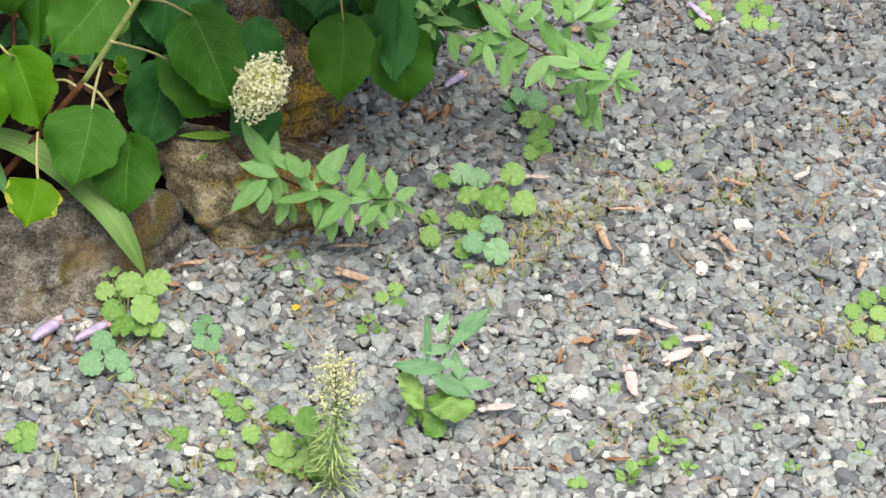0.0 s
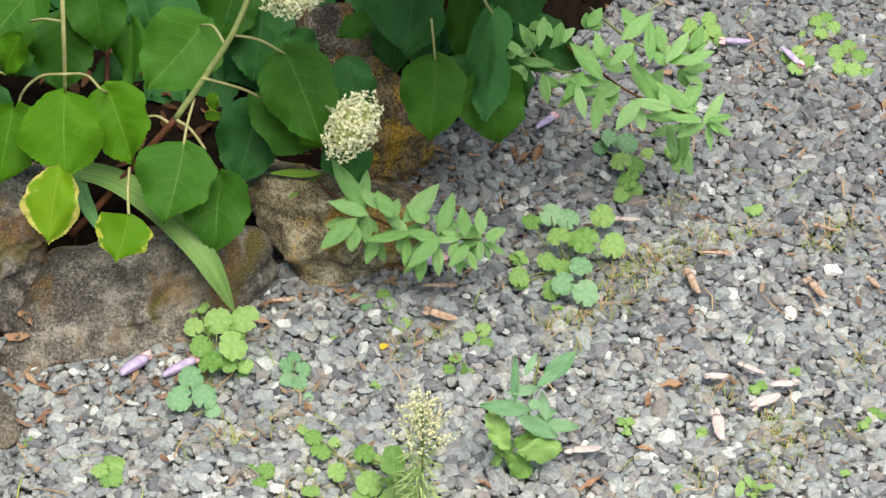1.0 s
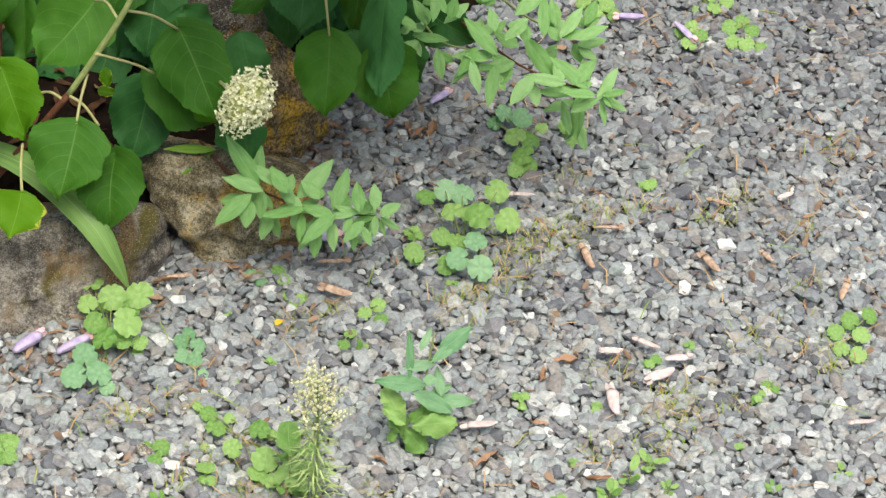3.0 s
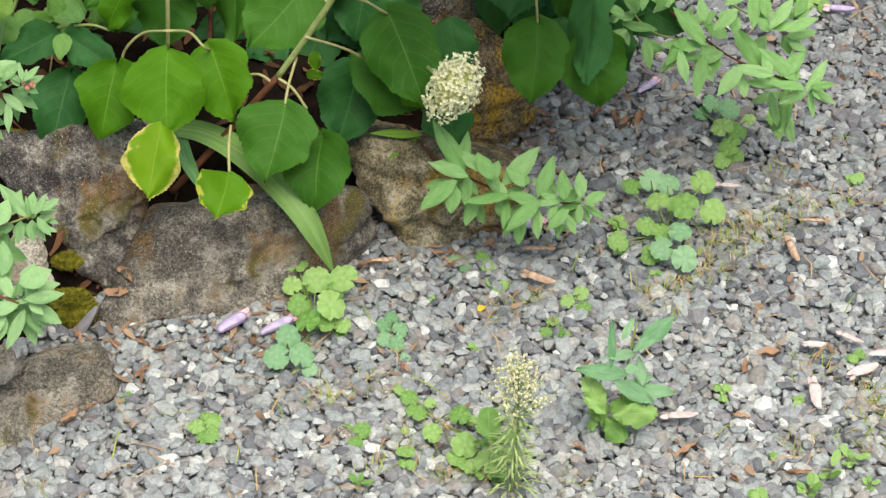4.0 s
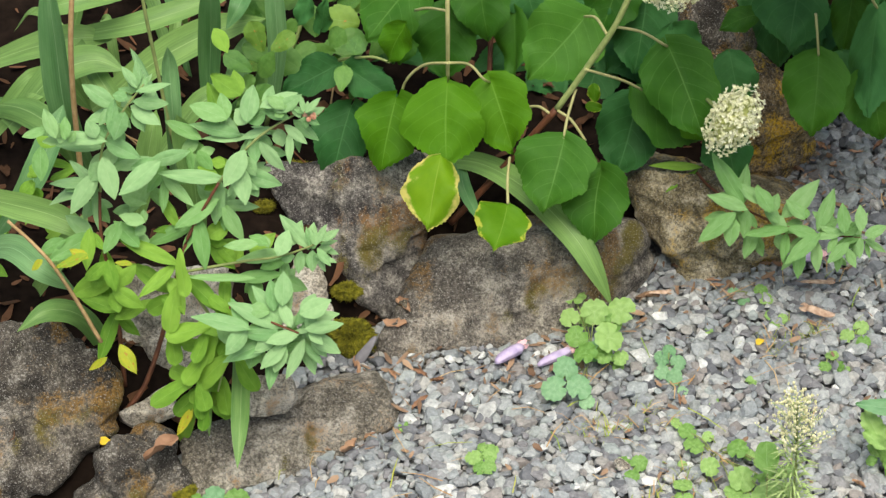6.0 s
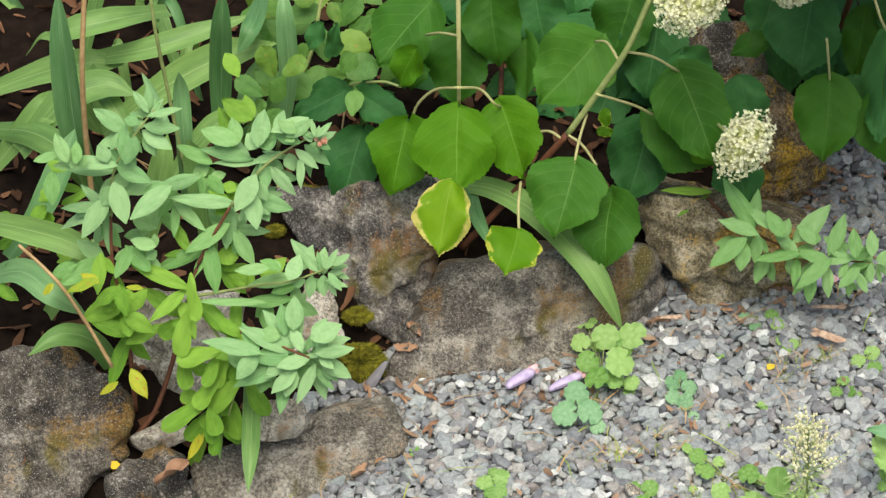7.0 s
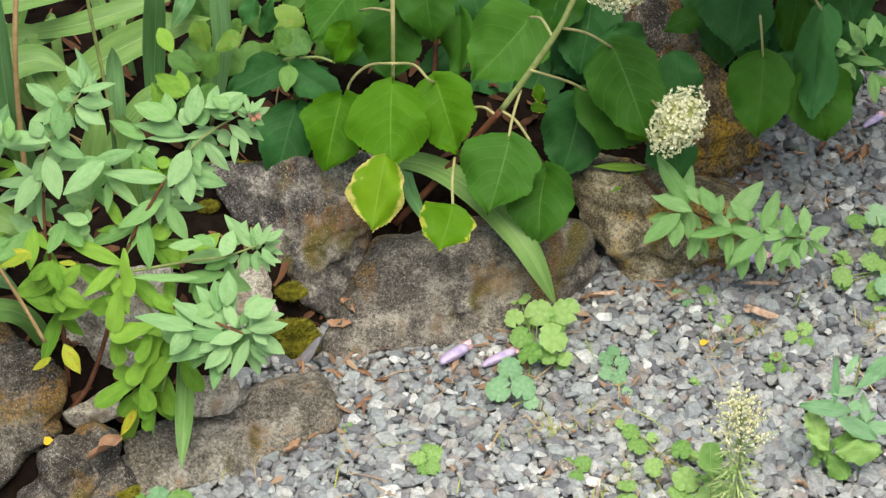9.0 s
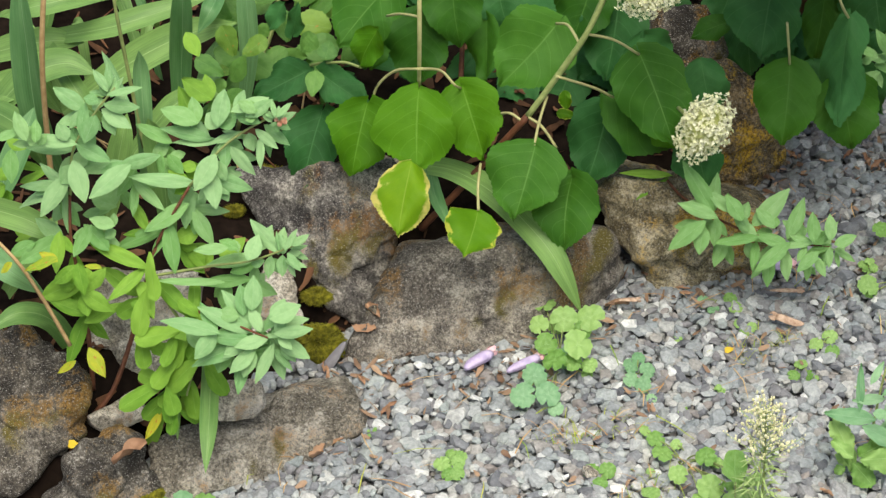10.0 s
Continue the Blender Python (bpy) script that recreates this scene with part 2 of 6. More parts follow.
SAGE_FRESH = leaf_material("grass_green_leaf", (0.10, 0.25, 0.023), (0.235, 0.43, 0.058), (0.28, 0.47, 0.11), 5.0, 1.4, 0.3, 0.6, spec=0.2, lines=0.12)
SAGE_MID = leaf_material("mid_green_leaf", (0.145, 0.33, 0.09), (0.28, 0.48, 0.20), (0.33, 0.52, 0.25), 5.0, 1.4, 0.26, 0.6, spec=0.2, lines=0.12)
SAGE_YELLOW = leaf_material("yellow_leaf", (0.207, 0.345, 0.023), (0.529, 0.494, 0.0345), (0.483, 0.506, 0.115), 5.0, 1.4, 0.3, 0.6, blotch=0.08, lines=0.12)
IRIS = leaf_material("iris_blade", (0.085, 0.20, 0.052), (0.21, 0.37, 0.105), (0.36, 0.50, 0.22), 0.0, 9.0, 0.25, 0.5, lines=0.15, streak=0.5)
IRIS_BLUE = leaf_material("iris_blade_blue_green", (0.066, 0.187, 0.0605), (0.176, 0.341, 0.143), (0.264, 0.418, 0.22), 0.0, 9.0, 0.2, 0.5, lines=0.15, streak=0.5)
WEED = leaf_material("weed_leaf", (0.13, 0.30, 0.058), (0.33, 0.53, 0.17), (0.44, 0.64, 0.28), 4.0, 1.2, 0.35, 0.5, lines=0.3)
WEED_BLUE = leaf_material("weed_leaf_blue_green", (0.11, 0.28, 0.125), (0.26, 0.45, 0.25), (0.36, 0.52, 0.34), 4.0, 1.2, 0.25, 0.5, lines=0.3)
BUSH = leaf_material("bush_leaf", (0.045, 0.145, 0.024), (0.13, 0.28, 0.055), (0.15, 0.30, 0.08), 6.0, 1.5, 0.25, 0.5)
BUSH_SPOT = leaf_material("bush_leaf_rusty", (0.09, 0.2, 0.03), (0.17, 0.30, 0.04), (0.22, 0.36, 0.1), 6.0, 1.5, 0.25, 0.5, blotch=0.03)
STEM_GREEN = plain_material("green_stem", (0.15, 0.20, 0.06), (0.28, 0.33, 0.12), 80.0, 0.6)
STEM_PALE = plain_material("pale_leaf_stalk", (0.30, 0.30, 0.12), (0.44, 0.42, 0.20), 80.0, 0.6)
STEM_RED = plain_material("reddish_stem", (0.06, 0.022, 0.012), (0.17, 0.065, 0.03), 60.0, 0.65)
STEM_TAN = plain_material("dry_tan_stem", (0.28, 0.17, 0.07), (0.48, 0.34, 0.17), 60.0, 0.7)
DRY_LEAF = plain_material("dry_leaf", (0.11, 0.042, 0.02), (0.46, 0.29, 0.18), 90.0, 0.75, 0.5, "object")
DRY_BITS = plain_material("dry_bits", (0.09, 0.045, 0.028), (0.38, 0.26, 0.17), 60.0, 0.8, 0.4, "island")
BED_BITS = plain_material("bed_bits", (0.02, 0.011, 0.006), (0.20, 0.10, 0.055), 60.0, 0.85, 0.4, "island", spec=0.1)
CREAM_CORE = plain_material("flower_core", (0.30, 0.36, 0.10), (0.55, 0.56, 0.26), 90.0, 0.7)
STRAW = plain_material("straw", (0.30, 0.15, 0.05), (0.56, 0.42, 0.22), 60.0, 0.8, 0.2, "island")
GRASS = plain_material("grass_blade", (0.12, 0.27, 0.03), (0.42, 0.41, 0.07), 60.0, 0.6, 0.2, "island")
LILAC = plain_material("lilac_petal", (0.28, 0.22, 0.42), (0.56, 0.48, 0.66), 70.0, 0.6, 0.2)
PINK_WHITE = plain_material("faded_pink_petal", (0.42, 0.31, 0.30), (0.70, 0.64, 0.62), 130.0, 0.6, 0.2)
WITHERED = plain_material("withered_petal", (0.22, 0.11, 0.06), (0.62, 0.48, 0.37), 130.0, 0.7, 0.4)
PINK_TIP = plain_material("pink_petal_tip", (0.62, 0.28, 0.34), (0.82, 0.62, 0.62), 70.0, 0.6)
CREAM = plain_material("cream_floret", (0.60, 0.62, 0.30), (0.86, 0.85, 0.68), 90.0, 0.6, 0.2, "island")
FLEABANE = plain_material("fleabane_head", (0.50, 0.50, 0.22), (0.80, 0.76, 0.54), 90.0, 0.7, 0.2, "island")
FLEABANE_LEAF = plain_material("fleabane_leaf", (0.22, 0.34, 0.10), (0.42, 0.52, 0.22), 60.0, 0.6, 0.2, "island")
YELLOW = plain_material("yellow_petal", (0.50, 0.33, 0.02), (0.68, 0.50, 0.05), 60.0, 0.6)
QUARTZ = plain_material("quartz", (0.55, 0.54, 0.52), (0.78, 0.77, 0.75), 80.0, 0.5, 0.3)
CORAL = plain_material("coral_bud", (0.55, 0.22, 0.12), (0.78, 0.48, 0.34), 90.0, 0.6)
SLATE = plain_material("slate", (0.13, 0.125, 0.14), (0.22, 0.215, 0.235), 40.0, 0.6, 0.3)


# ---- builders ----
def part(name, bm, material, parent=None, label=""):
    """Links a bmesh (or shares a ready mesh) as one object, under a thing or a part."""
    if isinstance(bm, bpy.types.Mesh):
        me = bm
    else:
        me = bpy.data.meshes.new(name)
        bm.to_mesh(me)
        bm.free()
        me.materials.append(material)
    ob = new(name, me)
    ob.parent = parent
    return tagged(ob, label)


def thing(name, at, label, category, group="", kind=""):
    ob = new(name)
    ob.empty_display_size = 0.02
    ob.location = at
    return tagged(ob, label, category, group, kind)


def local(parent, p):
    return Vector(p) - parent.location


def smooth_line(points, per=6):
    """A Catmull-Rom line through the points."""
    pts = [Vector(p) for p in points]
    if len(pts) < 3:
        return [pts[0].lerp(pts[-1], i / per) for i in range(per + 1)]
    ext = [pts[0] * 2 - pts[1], *pts, pts[-1] * 2 - pts[-2]]
    out = []
    for i in range(1, len(ext) - 2):
        a, b, c, d = ext[i - 1:i + 3]
        for k in range(per):
            t = k / per
            out.append(0.5 * ((2 * b) + (c - a) * t + (2 * a - 5 * b + 4 * c - d) * t * t + (3 * b - a - 3 * c + d) * t ** 3))
    out.append(pts[-1])
    return out


def tube_into(bm, line, r0, r1, sides=6):
    rings = []
    for i, p in enumerate(line):
        tan = (line[min(i + 1, len(line) - 1)] - line[max(i - 1, 0)]).normalized()
        side = tan.cross(Vector((0.3, 0.2, 1)) if abs(tan.z) < 0.9 else Vector((1, 0, 0))).normalized()
        up = tan.cross(side)
        r = r0 + (r1 - r0) * i / (len(line) - 1)
        rings.append([bm.verts.new(p + r * (math.cos(a) * side + math.sin(a) * up)) for a in (2 * math.pi * k / sides for k in range(sides))])
    for a, b in zip(rings, rings[1:]):
        for k in range(sides):
            f = bm.faces.new((a[k], a[(k + 1) % sides], b[(k + 1) % sides], b[k]))
            f.smooth = True
    bm.faces.new(rings[-1])
    bm.faces.new(rings[0][::-1])


def stem(parent, points, r0, r1, material, name="stem", label="", per=6, sides=6):
    bm = bmesh.new()
    tube_into(bm, smooth_line([local(parent, p) for p in points], per), r0, r1, sides)
    return part(name, bm, material, parent, label)


def blade_mesh(name, material, profile, rows=16, cols=4, teeth=0, depth=0.05, heart=0.0, fold=0.1, droop=0.25, wave=0.03, seed=0):
    """A leaf blade one unit long (y) and one wide (x): its outline from profile(v), toothed rim, heart-shaped base, folded and drooping."""
    rng = random.Random(seed)
    ph = [rng.uniform(0, 6.28) for _ in range(4)]
    bend, uneven = rng.uniform(-0.2, 0.2), rng.uniform(-0.09, 0.09)
    bm = bmesh.new()
    uv = bm.loops.layers.uv.new("UVMap")
    grid, coord = [], {}
    for i in range(rows + 1):
        v = i / rows
        half = 0.5 * profile(v)
        line = []
        for j in range(-cols, cols + 1):
            u = j / cols
            x, y = half * u * (1 + math.copysign(uneven, u)) * (1 + 1.1 * wave * math.sin(8 * v + ph[3] * math.copysign(1, u)) + 0.6 * wave * math.sin(21 * v + ph[1] * math.copysign(1, u))), v
            if abs(j) == cols and teeth and 0 < i < rows:
                x += math.copysign(depth * (0.5 if i % 2 else -0.5) * rng.uniform(0.5, 1.3), x)
                y += 0.35 * depth * (1 if i % 2 else 0)
            y -= heart * abs(u) ** 1.5 * (1 - v) ** 4
            z = fold * abs(x) - droop * v * v + wave * (math.sin(7 * v + ph[0]) * u + math.sin(11 * v + ph[1]) * u * u + 0.6 * math.sin(3 * u + ph[2]))
            z -= 0.6 * fold * x * x * 4
            z += 0.010 * math.sin(2 * math.pi * (6 * v - 2.0 * abs(u))) * abs(u) * (1 - abs(u)) * 4 * (1 if teeth else 0)
            x += bend * v * (1 - v)
            vert = bm.verts.new((x, y, z))
            coord[vert] = (0.5 + 0.5 * u, v)
            line.append(vert)
        grid.append(line)
    for a, b in zip(grid, grid[1:]):
        for k in range(2 * cols):
            try:
                f = bm.faces.new((a[k], a[k + 1], b[k + 1], b[k]))
            except ValueError:
                continue
            f.smooth = True
            for lp in f.loops:
                lp[uv].uv = coord[lp.vert]
    me = bpy.data.meshes.new(name)
    bm.to_mesh(me)
    bm.free()
    me.materials.append(material)
    return me


def broad(v):
    if v < 0.42:
        return max(0.02, (1 - (1 - v / 0.42) ** 2.4) ** 0.55)
    t = (v - 0.42) / 0.58
    return max(0.01, 1 - (t / 0.95) ** 2.2 if t < 0.95 else 0.0, 0.62 * (1 - t))


def lance(v):
    return max(0.02, (v + 0.012) ** 0.92 * max(0.0, 1 - v) ** 1.1 / 0.249)


def obovate(v):
    return max(0.04, (v + 0.02) ** 0.85 * max(0.0, 1 - v) ** 0.42 / 0.472)


def oval(v):
    return max(0.05, (v + 0.01) ** 0.55 * max(0.0, 1 - v) ** 0.5 / 0.485)


def ovate(v):
    return max(0.03, (v + 0.01) ** 0.55 * max(0.0, 1 - v) ** 1.0 / 0.386)


def blades(name, material, profile, n=3, **kw):
    """A few variants of one blade."""
    return [blade_mesh(name, material, profile, seed=17 * k + 3, **{**kw, "droop": kw.get("droop", 0.2) * (0.6 + 0.35 * k), "wave": kw.get("wave", 0.03)}) for k in range(n)]


TOWARD = Vector((0, -0.62, 0.78))


def leaf(parent, kinds, base, tip, width, turn=0.0, face=None, name="leaf", label="", pick=None):
    """Places a blade from base to tip, its upper side towards face; turn: degrees round its midrib."""
    base, tip = Vector(base), Vector(tip)
    y = tip - base
    length = y.length
    y.normalize()
    z = (face or TOWARD)
    z = (z - y * z.dot(y)).normalized()
    z = Matrix.Rotation(radians(turn), 3, y) @ z
    x = y.cross(z)
    k = kinds[int(abs(base.x * 7919 + base.y * 104729 + base.z * 1299) * 10) % len(kinds)] if pick is None else kinds[pick]
    ob = part(name, k, None, parent, label)
    m = Matrix((x, y, z)).transposed().to_4x4()
    m.translation = base - parent.location
    ob.matrix_basis = m @ Matrix.Diagonal((width, length, 0.5 * (width + length), 1))
    return ob


HYD = blades("hydrangea_blade", HYDRANGEA, broad, 4, rows=38, cols=6, teeth=1, depth=0.06, heart=0.10, fold=0.24, droop=0.2, wave=0.075)
HYD_FRESH = blades("hydrangea_blade_fresh", HYDRANGEA_FRESH, broad, 3, rows=38, cols=6, teeth=1, depth=0.06, heart=0.10, fold=0.24, droop=0.2, wave=0.075)
HYD_LIGHT = blades("hydrangea_blade_light", HYDRANGEA_LIGHT, broad, 3, rows=38, cols=6, teeth=1, depth=0.06, heart=0.10, fold=0.24, droop=0.2, wave=0.075)
HYD_DUSK = blades("hydrangea_blade_dusk", HYDRANGEA_DUSK, broad, 3, rows=38, cols=6, teeth=1, depth=0.06, heart=0.08, fold=0.24, droop=0.2, wave=0.075)
HYD_YELLOW = blades("hydrangea_blade_yellowing", HYDRANGEA_YELLOW, broad, 2, rows=44, cols=6, teeth=1, depth=0.05, heart=0.04, fold=0.2, droop=0.18, wave=0.085)
HYD_TINGED = blades("hydrangea_blade_tinged", HYDRANGEA_TINGED, broad, 2, rows=44, cols=6, teeth=1, depth=0.05, heart=0.02, fold=0.14, droop=0.14, wave=0.075)
SAGES = blades("sage_blade", SAGE, lance, 4, rows=30, cols=3, teeth=1, depth=0.045, fold=0.2, droop=0.16, wave=0.012)
SAGES_FRESH = blades("fresh_blade", SAGE_FRESH, lance, 4, rows=30, cols=3, teeth=1, depth=0.045, fold=0.2, droop=0.16, wave=0.015)
SAGES_MID = blades("mid_blade", SAGE_MID, lance, 4, rows=30, cols=3, teeth=1, depth=0.045, fold=0.2, droop=0.16, wave=0.015)
OBOVATES = blades("obovate_blade", SAGE_FRESH, obovate, 4, rows=16, cols=2, fold=0.2, droop=0.22, wave=0.03)
SAGES_YELLOW = blades("yellow_blade", SAGE_YELLOW, lance, 2, rows=14, cols=2, fold=0.2, droop=0.25, wave=0.03)
BUSHES = blades("bush_blade", BUSH, ovate, 3, rows=26, cols=3, teeth=1, depth=0.10, fold=0.25, droop=0.2, wave=0.02)
BUSHES_SPOT = blades("rusty_blade", BUSH_SPOT, ovate, 2, rows=26, cols=3, teeth=1, depth=0.10, fold=0.25, droop=0.2, wave=0.03)
WEEDS = blades("weed_blade", WEED, oval, 3, rows=14, cols=2, teeth=1, depth=0.05, fold=0.2, droop=0.25, wave=0.03)
RUFFLED = blades("ruffled_weed_blade", WEED, oval, 4, rows=30, cols=3, teeth=1, depth=0.15, fold=0.2, droop=0.3, wave=0.11)
DOCKS = blades("lance_weed_blade", WEED_BLUE, lance, 3, rows=18, cols=2, teeth=1, depth=0.10, fold=0.2, droop=0.3, wave=0.03)


def lobed_mesh(name, material, seed):
    """A round leaf with shallow lobes and a notch at the stalk, one unit across, lying in xy."""
    rng = random.Random(seed)
    bm = bmesh.new()
    uv = bm.loops.layers.uv.new("UVMap")
    n, rings, coord = 84, (0.0, 0.35, 0.7, 1.0), {}
    tilt = [rng.uniform(-0.05, 0.05) for _ in range(2)]
    mid = bm.verts.new((0, 0, -0.03))
    coord[mid] = (0.5, 0.0)
    last = None
    for r in rings[1:]:
        line = []
        for k in range(n):
            a = 2 * math.pi * (k + 0.5) / n
            cut = min(abs((a - c + math.pi) % (2 * math.pi) - math.pi) for c in (1.047, 3.1416, 5.236))
            depth = 0.42 if abs(a - math.pi) < 0.6 else 0.15
            lobe = 1 - depth * math.exp(-(cut / 0.14) ** 2) + 0.09 * abs(math.sin(6 * a)) ** 0.7 + 0.03 * math.sin(2 * a + seed)
            rr = 0.47 * r * (1 - r * r * (1 - lobe))
            x, y = rr * math.cos(a), rr * math.sin(a)
            z = 0.12 * rr + 0.05 * r * r * math.sin(6 * a + seed) * 0.7 + tilt[0] * x - 0.35 * rr * rr
            v = bm.verts.new((x, y, z))
            coord[v] = (0.5 + 0.5 * abs(math.sin(1.5 * a)) * r, r)
            line.append(v)
        for k in range(n):
            q = (k + 1) % n
            f = bm.faces.new((mid, line[k], line[q])) if last is None else bm.faces.new((last[k], line[k], line[q], last[q]))
            f.smooth = True
            for lp in f.loops:
                lp[uv].uv = coord[lp.vert]
        last = line
    me = bpy.data.meshes.new(name)
    bm.to_mesh(me)
    bm.free()
    me.materials.append(material)
    return me


LOBED = [lobed_mesh("lobed_blade", WEED, k) for k in range(3)]
LOBED_BLUE = [lobed_mesh("lobed_blade_blue_green", WEED_BLUE, k + 5) for k in range(3)]


def strap(parent, points, width, material, name="blade", tip=0.12, turn=0.0, cup=0.25, label="", base=0.6):
    """A long sword-shaped blade along a line, cupped across, with a drawn-out tip."""
    line = smooth_line([local(parent, p) for p in points], 10)
    bm = bmesh.new()
    uv = bm.loops.layers.uv.new("UVMap")
    rows, coord, n = [], {}, len(line) - 1
    for i, p in enumerate(line):
        v = i / n
        tan = (line[min(i + 1, n)] - line[max(i - 1, 0)]).normalized()
        face = TOWARD - tan * TOWARD.dot(tan)
        face = Matrix.Rotation(radians(turn), 3, tan) @ face.normalized()
        side = tan.cross(face)
        w = 0.5 * width * (base + (1 - base) * min(1, v / 0.4)) * (1 if v < 0.55 else max(0.02, 1 - ((v - 0.55) / 0.45) ** 1.9))
        row = []
        for j in range(-3, 4):
            u = j / 3
            q = bm.verts.new(p + side * w * u - face * cup * w * (1 - u * u) + face * 0.06 * w * math.sin(9 * v + 2 * u))
            coord[q] = (0.5 + 0.5 * u, v)
            row.append(q)
        rows.append(row)
    for a, b in zip(rows, rows[1:]):
        for k in range(6):
            f = bm.faces.new((a[k], a[k + 1], b[k + 1], b[k]))
            f.smooth = True
            for lp in f.loops:
                lp[uv].uv = coord[lp.vert]
    return part(name, bm, material, parent, label)


# ---- ground, gravel, planting bed ----
EDGE = sorted([(-1.6, -1.05), (-0.791, -0.636), (-0.659, -0.512), (-0.597, -0.426), (-0.403, -0.208), (-0.155, -0.154), (0.003, 0.024), (0.186, 0.113), (0.256, 0.334), (0.382, 0.430), (0.567, 0.603), (1.1, 1.6), (1.6, 2.4)])
EDGE_X, EDGE_Y = [p[0] for p in EDGE], [p[1] for p in EDGE]


def behind_edge(x, y):
    """How far a place lies behind the stone edging, along y."""
    return y - float(np.interp(x, EDGE_X, EDGE_Y))


def bed_height(x, y):
    s = behind_edge(x, y) - 0.05
    k = min(1.0, max(0.0, s / 0.22))
    return -0.05 + 0.14 * k * k * (3 - 2 * k) + 0.10 * max(0.0, min(s, 3.0)) + 0.012 * noise.noise(Vector((x * 14, y * 14, 0))) + 0.006 * noise.noise(Vector((x * 50, y * 50, 3)))


bm = bmesh.new()
vs = [bm.verts.new((x, y, -0.006)) for x, y in ((-400, -400), (400, -400), (400, 400), (-400, 400))]
bm.faces.new(vs)
ground = part("ground", bm, GRIT)
tagged(ground, "grey grit ground under the loose gravel", "ground", kind="structure")

bm = bmesh.new()
xs = np.concatenate((np.linspace(-9, -2.1, 14), np.linspace(-1.9, 1.9, 130), np.linspace(2.1, 9, 14)))
ys = np.concatenate((np.linspace(-1.1, 1.6, 100), np.linspace(1.8, 9, 16)))
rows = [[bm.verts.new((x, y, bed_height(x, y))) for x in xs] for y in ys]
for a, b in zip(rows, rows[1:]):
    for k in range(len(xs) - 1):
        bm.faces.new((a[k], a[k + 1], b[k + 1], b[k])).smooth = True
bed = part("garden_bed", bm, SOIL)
tagged(bed, "dark brown soil of the raised planting bed, shade added to its colour", "garden bed", kind="structure")


def stone_template(seed):
    """An angular chip of crushed rock, about one unit across."""
    rng = random.Random(seed)
    flat = rng.uniform(0.22, 0.38)
    bm = bmesh.new()
    for _ in range(20):
        d = Vector((rng.gauss(0, 1), rng.gauss(0, 1), rng.gauss(0, 1))).normalized()
        d = Vector([math.copysign(abs(c) ** 0.80, c) for c in d])
        bm.verts.new((d.x * 0.58 * rng.uniform(0.86, 1.03), d.y * 0.44 * rng.uniform(0.86, 1.03), d.z * flat * rng.uniform(0.84, 1.03)))
    bmesh.ops.convex_hull(bm, input=bm.verts)
    for v in [v for v in bm.verts if not v.link_faces]:
        bm.verts.remove(v)
    bmesh.ops.recalc_face_normals(bm, faces=bm.faces)
    bm.verts.index_update()
    verts = np.array([v.co for v in bm.verts])
    tris = np.array([[v.index for v in f.verts] for f in bm.faces])
    bm.free()
    return verts, tris


STONES = [stone_template(100 + k) for k in range(24)]


def joined(name, pieces, material):
    """One mesh from (template, 3x3 matrix, place) pieces."""
    vs, fs, n = [], [], 0
    for (v, f), m, p in pieces:
        vs.append(v @ m.T + p)
        fs.append(f + n)
        n += len(v)
    v, f = np.concatenate(vs), np.concatenate(fs)
    me = bpy.data.meshes.new(name)
    me.vertices.add(len(v))
    me.vertices.foreach_set("co", v.ravel())
    me.loops.add(f.size)
    me.loops.foreach_set("vertex_index", f.ravel().astype(np.int32))
    me.polygons.add(len(f))
    me.polygons.foreach_set("loop_start", (np.arange(len(f)) * f.shape[1]).astype(np.int32))
    me.update(calc_edges=True)
    me.shade_flat()
    me.materials.append(material)
    return new(name, me)


def turned(rng, lean):
    return np.array(Euler((rng.gauss(0, lean), rng.gauss(0, lean), rng.uniform(0, 6.283))).to_matrix())


def gravel_bed():
    rng = random.Random(5)
    pieces, single = [], []
    for layer, (pitch, z0, lean) in enumerate(((0.0140, 0.004, 0.30), (0.0170, -0.003, 0.5))):
        for iy in range(int(2.0 / (pitch * 0.87))):
            for ix in range(int(2.3 / pitch)):
                x = -0.85 + (ix + 0.5 * (iy % 2)) * pitch + rng.gauss(0, 0.28 * pitch)
                y = -0.82 + iy * pitch * 0.87 + rng.gauss(0, 0.28 * pitch)
                s = behind_edge(x, y)
                q, r, tmpl, turn, dz = rng.random(), rng.random(), rng.randrange(24), turned(rng, lean), rng.random()
                if s > 0.10 or layer == 1 and s > 0.05:
                    continue
                size = 0.0115 + 0.006 * r if q < 0.58 else 0.0185 + 0.007 * r if q < 0.89 else 0.026 + 0.008 * r if q < 0.975 else 0.031 + 0.009 * r
                z = z0 + 0.006 * dz + 0.006 * noise.noise(Vector((x * 5, y * 5, 1)))
                place = np.array((x, y, z))
                if layer == 0 and -0.02 < x < 0.30 and -0.62 < y < -0.43 and len(single) < 300:
                    single.append((tmpl, turn, size, place))
                else:
                    pieces.append((STONES[tmpl], turn * size, place))
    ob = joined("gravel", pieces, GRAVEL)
    tagged(ob, "loose angular grey crushed-stone gravel on the path", "gravel", kind="stuff")
    return single


SINGLE_STONES = gravel_bed()


